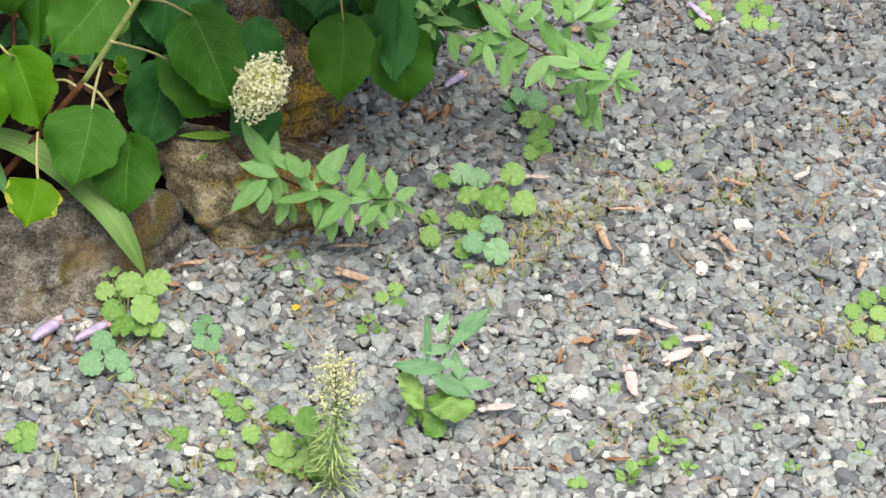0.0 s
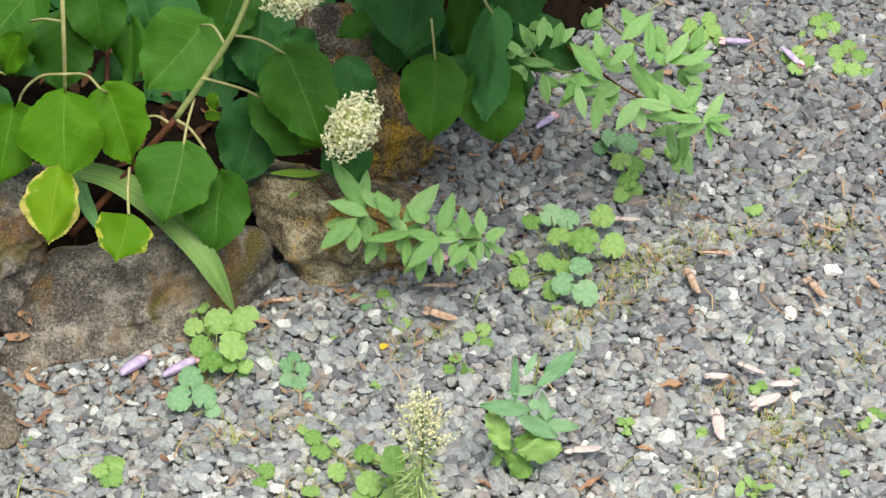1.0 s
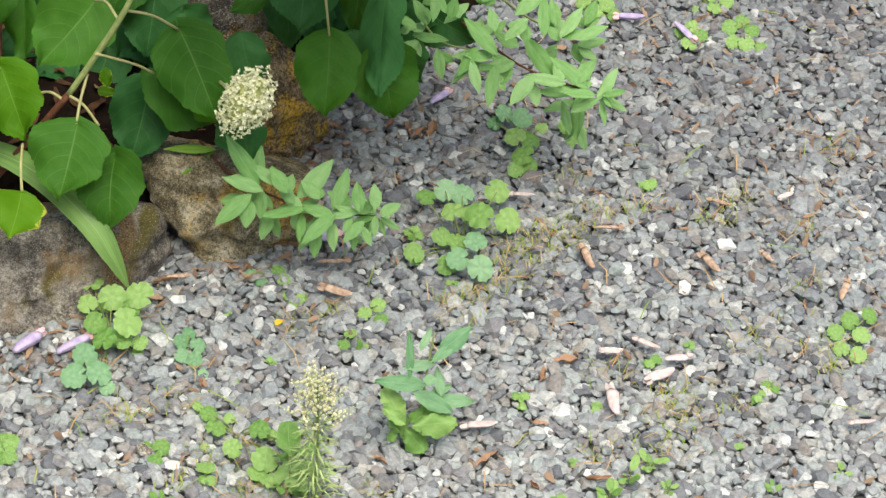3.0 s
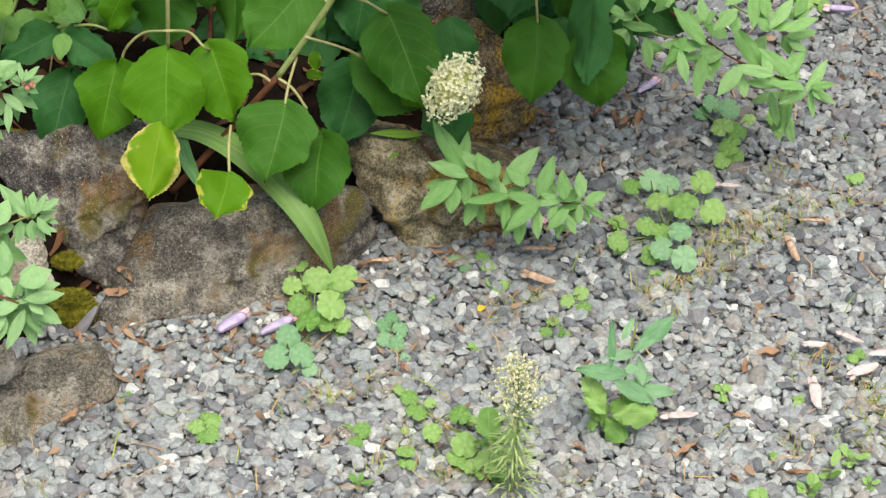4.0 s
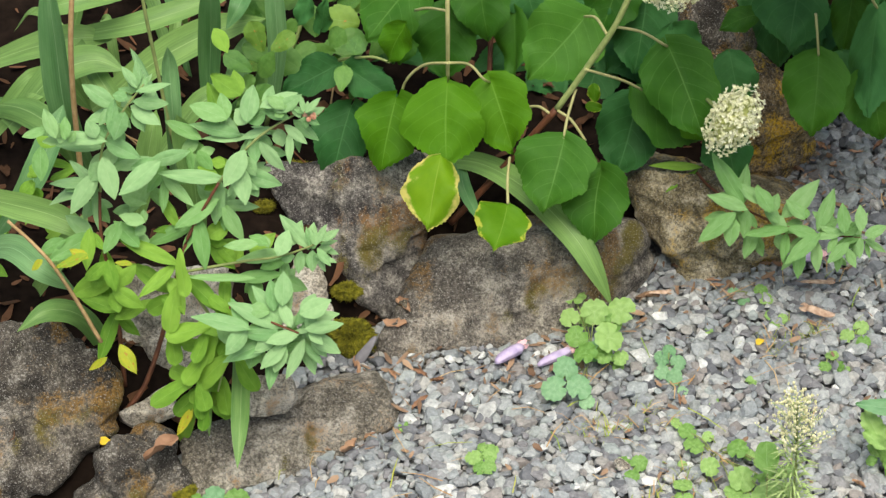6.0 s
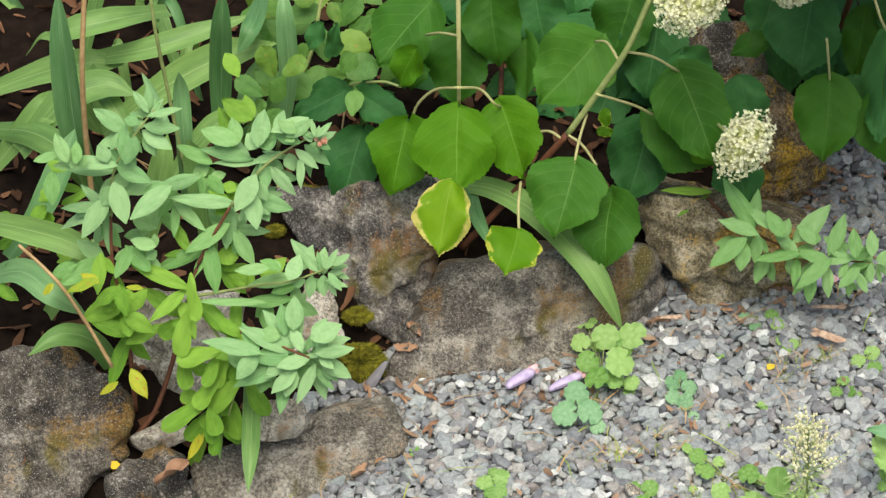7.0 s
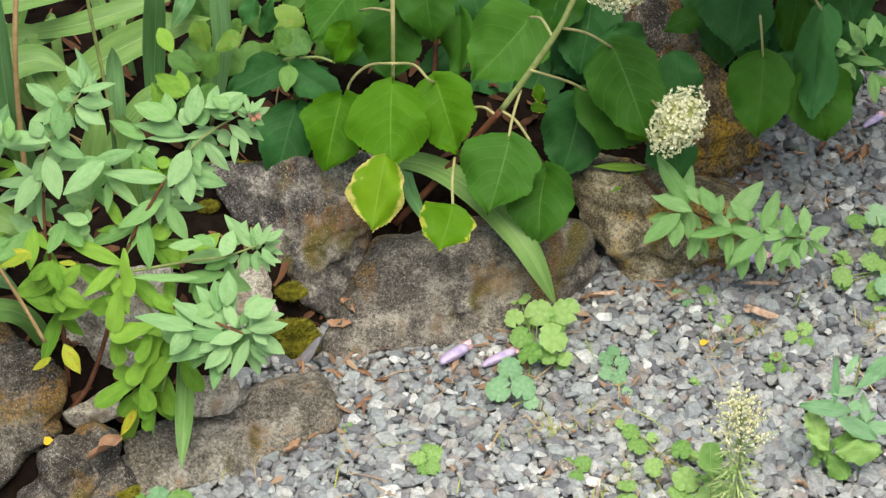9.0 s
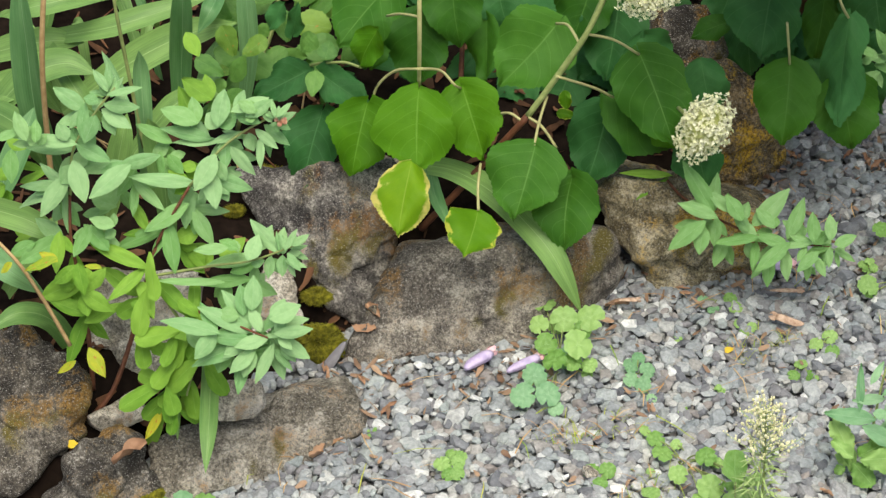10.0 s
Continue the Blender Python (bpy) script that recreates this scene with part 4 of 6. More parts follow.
    part("flower_core", core, CREAM_CORE, head, "greenish bud cluster")
    return head


flower_head(hyd, (0.128, -0.037, 0.330), 0.040, 0.054, 1)
stem(hyd, [(0.091, 0.017, 0.330), (0.111, -0.018, 0.330), (0.127, -0.037, 0.330)], 0.003, 0.0025, STEM_GREEN)
flower_head(hyd, (0.048, -0.004, 0.550), 0.05, 0.042, 2)
stem(hyd, [(-0.006, 0.038, 0.540), (0.022, 0.015, 0.550), (0.046, -0.004, 0.550)], 0.003, 0.0025, STEM_GREEN)
flower_head(hyd2, (0.203, 0.126, 0.500), 0.036, 0.03, 3)

# ---- leafy shrub on the bank ----
shrub = thing("leafy_shrub", (-0.739, -0.382, 0.060), "sage-green leafy shrub with reddish stems and yellow lower leaves", "shrub", "leafy shrubs")
stem(shrub, [(-0.739, -0.403, 0.076), (-0.706, -0.381, 0.112), (-0.680, -0.340, 0.172), (-0.676, -0.319, 0.196)], 0.0042, 0.003, STEM_RED, label="reddish woody stem")
stem(shrub, [(-0.737, -0.367, 0.100), (-0.738, -0.352, 0.160), (-0.744, -0.325, 0.220), (-0.755, -0.280, 0.256)], 0.004, 0.003, STEM_RED, label="reddish woody stem")
stem(shrub, [(-0.744, -0.450, 0.248), (-0.770, -0.450, 0.320), (-0.796, -0.450, 0.381), (-0.824, -0.440, 0.414), (-0.854, -0.430, 0.441)], 0.003, 0.0022, STEM_TAN, label="dry tan stem")



def place_leaves(parent, kinds, seed, spots):
    """Single leaves placed to fit the camera's view, each from its base to its tip, rolled a little about its midrib.
    """
    rng = random.Random(seed)
    for base, tip, w in spots:
        base, tip = Vector(base), Vector(tip)
        leaf(parent, kinds, base.lerp(tip, -0.08), base.lerp(tip, 1.05), w * 0.88, rng.uniform(-24, 24), pick=rng.randrange(len(kinds)))
        way = tip - base
        for turn in (rng.uniform(35, 75), rng.uniform(-75, -35)):
            if rng.random() < 0.55:
                foot = base - TOWARD * rng.uniform(0.006, 0.03)
                leaf(parent, kinds, foot, foot + Matrix.Rotation(radians(turn), 3, TOWARD) @ way * rng.uniform(0.55, 0.9), w * rng.uniform(0.6, 0.85), rng.uniform(-30, 30), pick=rng.randrange(len(kinds)))


stem(shrub, [(-0.634, -0.410, 0.338), (-0.605, -0.430, 0.305), (-0.572, -0.450, 0.242), (-0.586, -0.470, 0.178)], 0.0026, 0.0014, STEM_GREEN)
stem(shrub, [(-0.605, -0.430, 0.305), (-0.538, -0.470, 0.318), (-0.496, -0.500, 0.323), (-0.461, -0.515, 0.318)], 0.0022, 0.0014, STEM_RED)
stem(shrub, [(-0.634, -0.410, 0.338), (-0.540, -0.420, 0.366), (-0.484, -0.430, 0.384), (-0.413, -0.430, 0.416)], 0.0022, 0.0012, STEM_GREEN)
stem(shrub, [(-0.644, -0.410, 0.308), (-0.622, -0.400, 0.379), (-0.601, -0.390, 0.419), (-0.571, -0.380, 0.469)], 0.0028, 0.0022, STEM_RED)
stem(shrub, [(-0.571, -0.380, 0.469), (-0.531, -0.370, 0.518), (-0.496, -0.360, 0.545), (-0.441, -0.360, 0.580)], 0.0022, 0.0013, STEM_GREEN)
place_leaves(shrub, SAGES, 703, [((-0.528, -0.365, 0.561), (-0.522, -0.338, 0.597), 0.032), ((-0.504, -0.375, 0.590), (-0.462, -0.359, 0.605), 0.023), ((-0.486, -0.378, 0.585), (-0.454, -0.370, 0.603), 0.020), ((-0.499, -0.350, 0.536), (-0.541, -0.360, 0.530), 0.017), ((-0.532, -0.341, 0.516), (-0.593, -0.339, 0.515), 0.016), ((-0.545, -0.341, 0.520), (-0.609, -0.335, 0.532), 0.020), ((-0.521, -0.353, 0.527), (-0.520, -0.376, 0.498), 0.022), ((-0.512, -0.362, 0.520), (-0.484, -0.378, 0.487), 0.020), ((-0.490, -0.348, 0.533), (-0.483, -0.358, 0.514), 0.022), ((-0.477, -0.361, 0.548), (-0.450, -0.375, 0.530), 0.015), ((-0.472, -0.364, 0.538), (-0.474, -0.389, 0.508), 0.014), ((-0.466, -0.350, 0.548), (-0.435, -0.363, 0.529), 0.017)])
place_leaves(shrub, SAGES, 704, [((-0.448, -0.370, 0.571), (-0.424, -0.362, 0.579), 0.012), ((-0.446, -0.383, 0.587), (-0.428, -0.376, 0.604), 0.012), ((-0.449, -0.385, 0.589), (-0.452, -0.374, 0.606), 0.009), ((-0.455, -0.376, 0.574), (-0.467, -0.369, 0.588), 0.013), ((-0.448, -0.372, 0.569), (-0.431, -0.376, 0.561), 0.012), ((-0.534, -0.380, 0.518), (-0.560, -0.406, 0.483), 0.030), ((-0.535, -0.355, 0.476), (-0.503, -0.360, 0.475), 0.016), ((-0.539, -0.379, 0.490), (-0.533, -0.408, 0.455), 0.027), ((-0.537, -0.371, 0.478), (-0.489, -0.376, 0.462), 0.025), ((-0.568, -0.375, 0.471), (-0.648, -0.381, 0.486), 0.022), ((-0.570, -0.358, 0.417), (-0.525, -0.365, 0.416), 0.017), ((-0.573, -0.364, 0.457), (-0.582, -0.384, 0.403), 0.027)])
place_leaves(shrub, SAGES_MID, 705, [((-0.648, -0.363, 0.467), (-0.609, -0.386, 0.435), 0.018), ((-0.567, -0.376, 0.425), (-0.543, -0.401, 0.388), 0.023), ((-0.578, -0.384, 0.440), (-0.634, -0.401, 0.411), 0.027), ((-0.613, -0.368, 0.390), (-0.681, -0.387, 0.367), 0.022), ((-0.602, -0.388, 0.411), (-0.591, -0.426, 0.360), 0.026), ((-0.476, -0.382, 0.592), (-0.497, -0.377, 0.606), 0.017)])
place_leaves(shrub, SAGES_FRESH, 706, [((-0.594, -0.379, 0.379), (-0.565, -0.372, 0.393), 0.028), ((-0.635, -0.376, 0.393), (-0.659, -0.354, 0.430), 0.018), ((-0.592, -0.366, 0.353), (-0.561, -0.380, 0.324), 0.025), ((-0.567, -0.346, 0.473), (-0.585, -0.343, 0.480), 0.020), ((-0.576, -0.372, 0.464), (-0.599, -0.360, 0.482), 0.022)])
place_leaves(shrub, SAGES, 707, [((-0.454, -0.425, 0.398), (-0.489, -0.406, 0.430), 0.022), ((-0.475, -0.419, 0.395), (-0.461, -0.406, 0.423), 0.020), ((-0.448, -0.430, 0.402), (-0.453, -0.421, 0.423), 0.009), ((-0.438, -0.446, 0.416), (-0.426, -0.435, 0.439), 0.013), ((-0.430, -0.444, 0.421), (-0.408, -0.437, 0.432), 0.012), ((-0.433, -0.426, 0.401), (-0.412, -0.426, 0.406), 0.008), ((-0.430, -0.425, 0.394), (-0.411, -0.430, 0.387), 0.010), ((-0.435, -0.446, 0.407), (-0.419, -0.458, 0.389), 0.013), ((-0.445, -0.431, 0.391), (-0.445, -0.445, 0.369), 0.017), ((-0.461, -0.425, 0.385), (-0.467, -0.440, 0.362), 0.018), ((-0.438, -0.445, 0.394), (-0.412, -0.450, 0.391), 0.012), ((-0.489, -0.447, 0.399), (-0.477, -0.427, 0.423), 0.025)])
place_leaves(shrub, SAGES_MID, 708, [((-0.487, -0.404, 0.368), (-0.550, -0.413, 0.361), 0.021), ((-0.488, -0.404, 0.359), (-0.520, -0.412, 0.349), 0.022), ((-0.496, -0.412, 0.336), (-0.565, -0.416, 0.336), 0.022), ((-0.532, -0.435, 0.349), (-0.612, -0.442, 0.358), 0.016), ((-0.529, -0.404, 0.325), (-0.533, -0.423, 0.294), 0.024), ((-0.497, -0.409, 0.329), (-0.459, -0.413, 0.317), 0.025), ((-0.506, -0.429, 0.402), (-0.529, -0.423, 0.412), 0.017), ((-0.520, -0.437, 0.409), (-0.562, -0.439, 0.407), 0.018)])
place_leaves(shrub, SAGES_FRESH, 709, [((-0.534, -0.381, 0.350), (-0.506, -0.364, 0.371), 0.025), ((-0.561, -0.382, 0.337), (-0.585, -0.369, 0.357), 0.022)])
place_leaves(shrub, SAGES, 710, [((-0.487, -0.496, 0.324), (-0.524, -0.472, 0.362), 0.023), ((-0.496, -0.491, 0.340), (-0.499, -0.472, 0.373), 0.022), ((-0.483, -0.493, 0.351), (-0.480, -0.472, 0.386), 0.027), ((-0.453, -0.527, 0.362), (-0.418, -0.522, 0.380), 0.029), ((-0.449, -0.504, 0.331), (-0.410, -0.501, 0.343), 0.021), ((-0.447, -0.529, 0.337), (-0.401, -0.525, 0.342), 0.019), ((-0.445, -0.515, 0.317), (-0.407, -0.529, 0.296), 0.024), ((-0.457, -0.490, 0.292), (-0.444, -0.516, 0.249), 0.023), ((-0.464, -0.492, 0.296), (-0.471, -0.513, 0.263), 0.024), ((-0.464, -0.516, 0.316), (-0.505, -0.522, 0.310), 0.022), ((-0.489, -0.501, 0.318), (-0.553, -0.491, 0.349), 0.026), ((-0.488, -0.508, 0.310), (-0.543, -0.506, 0.312), 0.023)])
place_leaves(shrub, SAGES, 711, [((-0.496, -0.500, 0.294), (-0.565, -0.520, 0.277), 0.027), ((-0.483, -0.517, 0.300), (-0.496, -0.535, 0.267), 0.024), ((-0.480, -0.519, 0.298), (-0.515, -0.535, 0.277), 0.026), ((-0.456, -0.514, 0.302), (-0.479, -0.540, 0.261), 0.018), ((-0.442, -0.514, 0.306), (-0.426, -0.524, 0.284), 0.017), ((-0.465, -0.504, 0.325), (-0.448, -0.491, 0.351), 0.018), ((-0.455, -0.511, 0.323), (-0.425, -0.506, 0.331), 0.014), ((-0.464, -0.484, 0.299), (-0.444, -0.494, 0.288), 0.012), ((-0.531, -0.513, 0.324), (-0.603, -0.499, 0.340), 0.027), ((-0.472, -0.510, 0.327), (-0.487, -0.492, 0.351), 0.018), ((-0.480, -0.489, 0.295), (-0.462, -0.510, 0.273), 0.018), ((-0.465, -0.512, 0.318), (-0.438, -0.513, 0.326), 0.010)])
place_leaves(shrub, SAGES_MID, 712, [((-0.503, -0.495, 0.338), (-0.530, -0.493, 0.341), 0.023), ((-0.522, -0.494, 0.279), (-0.534, -0.509, 0.252), 0.025), ((-0.554, -0.488, 0.281), (-0.577, -0.480, 0.296), 0.025), ((-0.444, -0.481, 0.329), (-0.438, -0.473, 0.342), 0.015)])
place_leaves(shrub, OBOVATES, 713, [((-0.634, -0.438, 0.332), (-0.645, -0.473, 0.286), 0.031), ((-0.649, -0.443, 0.260), (-0.639, -0.465, 0.222), 0.028), ((-0.593, -0.463, 0.285), (-0.649, -0.469, 0.275), 0.032), ((-0.570, -0.455, 0.303), (-0.622, -0.429, 0.343), 0.028), ((-0.562, -0.468, 0.275), (-0.604, -0.456, 0.292), 0.030), ((-0.596, -0.465, 0.237), (-0.631, -0.481, 0.203), 0.032), ((-0.615, -0.466, 0.197), (-0.678, -0.483, 0.166), 0.031), ((-0.565, -0.469, 0.240), (-0.614, -0.485, 0.199), 0.035), ((-0.559, -0.439, 0.213), (-0.535, -0.468, 0.179), 0.030), ((-0.581, -0.447, 0.180), (-0.577, -0.470, 0.136), 0.035), ((-0.610, -0.458, 0.170), (-0.650, -0.469, 0.134), 0.027), ((-0.626, -0.441, 0.118), (-0.648, -0.459, 0.071), 0.020)])
place_leaves(shrub, OBOVATES, 714, [((-0.601, -0.473, 0.162), (-0.611, -0.492, 0.126), 0.022), ((-0.611, -0.475, 0.194), (-0.600, -0.494, 0.164), 0.029), ((-0.623, -0.441, 0.398), (-0.618, -0.473, 0.348), 0.026), ((-0.587, -0.443, 0.207), (-0.597, -0.466, 0.175), 0.030), ((-0.582, -0.453, 0.265), (-0.606, -0.469, 0.229), 0.032), ((-0.625, -0.454, 0.304), (-0.641, -0.425, 0.340), 0.023), ((-0.562, -0.462, 0.312), (-0.584, -0.456, 0.334), 0.023), ((-0.600, -0.446, 0.238), (-0.632, -0.442, 0.242), 0.027), ((-0.549, -0.448, 0.291), (-0.580, -0.441, 0.303), 0.025)])
bud = bmesh.new()
for q in range(7):
    bmesh.ops.create_icosphere(bud, subdivisions=1, radius=0.004, matrix=Matrix.Translation(Vector((-0.443, -0.372, 0.572)) - shrub.location + Vector((0.006 * math.sin(2.4 * q), 0.004 * math.cos(2.4 * q), 0.003 * math.sin(q)))))
part("bud", bud, CORAL, shrub, "small coral flower bud cluster")
shrub2 = thing("leafy_shrub", (-0.852, -0.145, 0.140), "sage-green leafy shrub among the iris leaves", "shrub", "leafy shrubs")
stem(shrub2, [(-0.852, -0.145, 0.140), (-0.814, -0.221, 0.240), (-0.758, -0.352, 0.360)], 0.004, 0.003, STEM_RED, label="reddish woody stem")
stem(shrub2, [(-0.722, -0.400, 0.260), (-0.732, -0.400, 0.339), (-0.738, -0.390, 0.389), (-0.737, -0.370, 0.446)], 0.0028, 0.0022, STEM_RED)
stem(shrub2, [(-0.736, -0.370, 0.446), (-0.723, -0.380, 0.528), (-0.693, -0.370, 0.577), (-0.662, -0.360, 0.615)], 0.0022, 0.0014, STEM_GREEN)
place_leaves(shrub2, SAGES, 700, [((-0.708, -0.348, 0.573), (-0.750, -0.331, 0.594), 0.025), ((-0.704, -0.361, 0.588), (-0.711, -0.389, 0.556), 0.020), ((-0.689, -0.380, 0.581), (-0.703, -0.394, 0.550), 0.025), ((-0.680, -0.361, 0.579), (-0.644, -0.375, 0.565), 0.023), ((-0.675, -0.365, 0.591), (-0.633, -0.365, 0.587), 0.020), ((-0.669, -0.369, 0.610), (-0.629, -0.359, 0.619), 0.013), ((-0.672, -0.351, 0.609), (-0.673, -0.337, 0.637), 0.012), ((-0.673, -0.358, 0.610), (-0.693, -0.344, 0.631), 0.014), ((-0.685, -0.372, 0.601), (-0.703, -0.370, 0.605), 0.017), ((-0.678, -0.348, 0.595), (-0.686, -0.341, 0.609), 0.009), ((-0.669, -0.348, 0.603), (-0.658, -0.340, 0.613), 0.007), ((-0.669, -0.346, 0.603), (-0.675, -0.340, 0.613), 0.007)])
place_leaves(shrub2, SAGES, 701, [((-0.718, -0.396, 0.548), (-0.787, -0.385, 0.555), 0.022), ((-0.727, -0.368, 0.520), (-0.787, -0.371, 0.524), 0.020), ((-0.728, -0.396, 0.555), (-0.738, -0.389, 0.575), 0.022), ((-0.717, -0.375, 0.533), (-0.675, -0.390, 0.519), 0.025), ((-0.718, -0.362, 0.527), (-0.727, -0.349, 0.544), 0.015), ((-0.722, -0.392, 0.514), (-0.707, -0.418, 0.471), 0.030), ((-0.735, -0.386, 0.486), (-0.769, -0.413, 0.442), 0.027), ((-0.743, -0.364, 0.457), (-0.808, -0.375, 0.435), 0.023), ((-0.749, -0.374, 0.465), (-0.800, -0.378, 0.466), 0.017), ((-0.713, -0.368, 0.485), (-0.661, -0.360, 0.497), 0.020), ((-0.648, -0.399, 0.514), (-0.697, -0.429, 0.487), 0.028), ((-0.660, -0.376, 0.501), (-0.610, -0.373, 0.514), 0.022)])
place_leaves(shrub2, SAGES_MID, 702, [((-0.600, -0.336, 0.511), (-0.644, -0.321, 0.529), 0.022), ((-0.604, -0.325, 0.499), (-0.627, -0.336, 0.486), 0.022), ((-0.611, -0.355, 0.505), (-0.609, -0.368, 0.477), 0.013), ((-0.600, -0.348, 0.496), (-0.582, -0.362, 0.478), 0.020), ((-0.562, -0.341, 0.547), (-0.607, -0.330, 0.561), 0.030), ((-0.647, -0.352, 0.476), (-0.674, -0.367, 0.445), 0.023), ((-0.676, -0.332, 0.433), (-0.700, -0.357, 0.403), 0.025), ((-0.728, -0.329, 0.382), (-0.696, -0.329, 0.390), 0.022), ((-0.710, -0.347, 0.422), (-0.680, -0.349, 0.411), 0.023), ((-0.756, -0.335, 0.406), (-0.732, -0.354, 0.383), 0.023)])
place_leaves(shrub2, SAGES_FRESH, 715, [((-0.636, -0.416, 0.360), (-0.714, -0.404, 0.397), 0.023), ((-0.653, -0.408, 0.305), (-0.700, -0.389, 0.340), 0.028), ((-0.733, -0.400, 0.294), (-0.741, -0.372, 0.348), 0.029), ((-0.724, -0.413, 0.337), (-0.782, -0.426, 0.311), 0.035), ((-0.720, -0.436, 0.293), (-0.770, -0.426, 0.307), 0.023), ((-0.719, -0.439, 0.334), (-0.681, -0.455, 0.314), 0.026), ((-0.720, -0.435, 0.278), (-0.673, -0.420, 0.302), 0.022), ((-0.717, -0.439, 0.338), (-0.689, -0.427, 0.362), 0.023), ((-0.728, -0.402, 0.263), (-0.752, -0.448, 0.209), 0.023), ((-0.749, -0.407, 0.407), (-0.753, -0.439, 0.367), 0.022), ((-0.723, -0.434, 0.375), (-0.714, -0.458, 0.345), 0.022), ((-0.755, -0.437, 0.348), (-0.730, -0.428, 0.370), 0.022)])
place_leaves(shrub2, SAGES_MID, 716, [((-0.752, -0.387, 0.385), (-0.808, -0.414, 0.363), 0.029), ((-0.789, -0.396, 0.382), (-0.825, -0.402, 0.366), 0.021), ((-0.777, -0.415, 0.570), (-0.791, -0.400, 0.601), 0.021), ((-0.765, -0.413, 0.565), (-0.767, -0.399, 0.588), 0.018), ((-0.801, -0.405, 0.542), (-0.800, -0.430, 0.510), 0.024), ((-0.708, -0.397, 0.412), (-0.731, -0.420, 0.381), 0.025), ((-0.793, -0.401, 0.569), (-0.822, -0.407, 0.565), 0.020), ((-0.685, -0.415, 0.389), (-0.715, -0.401, 0.417), 0.025), ((-0.674, -0.412, 0.426), (-0.704, -0.409, 0.436), 0.023)])
place_leaves(shrub2, SAGES_YELLOW, 717, [((-0.715, -0.458, 0.248), (-0.694, -0.480, 0.219), 0.024), ((-0.740, -0.452, 0.221), (-0.764, -0.460, 0.206), 0.012), ((-0.745, -0.469, 0.413), (-0.787, -0.479, 0.402), 0.017), ((-0.626, -0.466, 0.142), (-0.647, -0.484, 0.109), 0.015), ((-0.809, -0.456, 0.394), (-0.823, -0.462, 0.383), 0.015), ((-0.687, -0.462, 0.393), (-0.708, -0.461, 0.396), 0.012)])
place_leaves(shrub2, SAGES_FRESH, 718, [((-0.578, -0.251, 0.629), (-0.561, -0.269, 0.607), 0.025), ((-0.858, -0.234, 0.360), (-0.880, -0.246, 0.346), 0.025), ((-0.844, -0.233, 0.437), (-0.819, -0.238, 0.429), 0.018), ((-0.860, -0.236, 0.390), (-0.843, -0.242, 0.385), 0.022), ((-0.576, -0.260, 0.485), (-0.598, -0.231, 0.527), 0.026), ((-0.553, -0.255, 0.527), (-0.590, -0.238, 0.546), 0.030)])
rng = random.Random(31)
for k in range(16):
    u, v = rng.random(), rng.random()
    p = Vector((-0.947, -0.289, 0.260)).lerp(Vector((-0.770, -0.286, 0.260)), u).lerp(Vector((-0.983, -0.071, 0.280)).lerp(Vector((-0.806, -0.082, 0.280)), u), v)
    way = Vector((rng.uniform(-1, 1), rng.uniform(-0.9, 0.1), rng.uniform(-0.6, 0.6))).normalized()
    s = rng.uniform(0.03, 0.055)
    leaf(shrub2, SAGES_FRESH, p, p + way * s, s * rng.uniform(0.42, 0.55), rng.uniform(-30, 30), Vector((0, -0.4, 1)), pick=k % 4)

# ---- dead stalks among the irises ----
rng = random.Random(77)
for k in range(26):
    x, y = rng.uniform(-1.05, -0.35), rng.uniform(0.0, 0.75)
    z = bed_height(x, y)
    a = rng.uniform(0, 6.28)
    ln = rng.uniform(0.08, 0.2)
    end = Vector((x + ln * math.cos(a), y + ln * math.sin(a), z + rng.uniform(0.02, 0.09)))
    bm = bmesh.new()
    tube_into(bm, smooth_line([(0, 0, 0.008), (0.5 * (end.x - x), 0.5 * (end.y - y), 0.03), (end.x - x, end.y - y, end.z - z)], 4), 0.0016, 0.001, 5)
    ob = part("dead_stalk", bm, (STEM_TAN, STEM_RED, STEM_TAN)[k % 3])
    ob.location = (x, y, z)
    tagged(ob, "thin dead brown stalk lying on the bed", "twig", "dead stalks")

spray = thing("leafy_spray", (0.053, 0.168, 0.120), "arching sage-green leafy spray over the gravel", "shrub", "leafy sprays")
stem(spray, [(0.063, 0.120, 0.150), (0.103, 0.020, 0.164), (0.176, -0.035, 0.153), (0.243, -0.045, 0.134), (0.318, -0.055, 0.132)], 0.0024, 0.0012, STEM_RED)
place_leaves(spray, SAGES_MID, 801, [((0.142, -0.051, 0.194), (0.100, -0.019, 0.253), 0.029), ((0.147, -0.064, 0.192), (0.095, -0.053, 0.208), 0.022), ((0.184, -0.070, 0.193), (0.165, -0.057, 0.224), 0.025), ((0.206, -0.034, 0.158), (0.255, -0.005, 0.199), 0.031), ((0.256, -0.048, 0.145), (0.278, -0.015, 0.190), 0.024), ((0.130, -0.068, 0.183), (0.081, -0.085, 0.149), 0.029), ((0.151, -0.042, 0.171), (0.147, -0.061, 0.137), 0.021), ((0.163, -0.041, 0.135), (0.147, -0.066, 0.104), 0.025), ((0.210, -0.060, 0.152), (0.151, -0.073, 0.153), 0.022), ((0.243, -0.050, 0.141), (0.179, -0.037, 0.141), 0.019), ((0.197, -0.046, 0.131), (0.208, -0.057, 0.106), 0.020), ((0.175, -0.055, 0.196), (0.139, -0.038, 0.218), 0.024)])
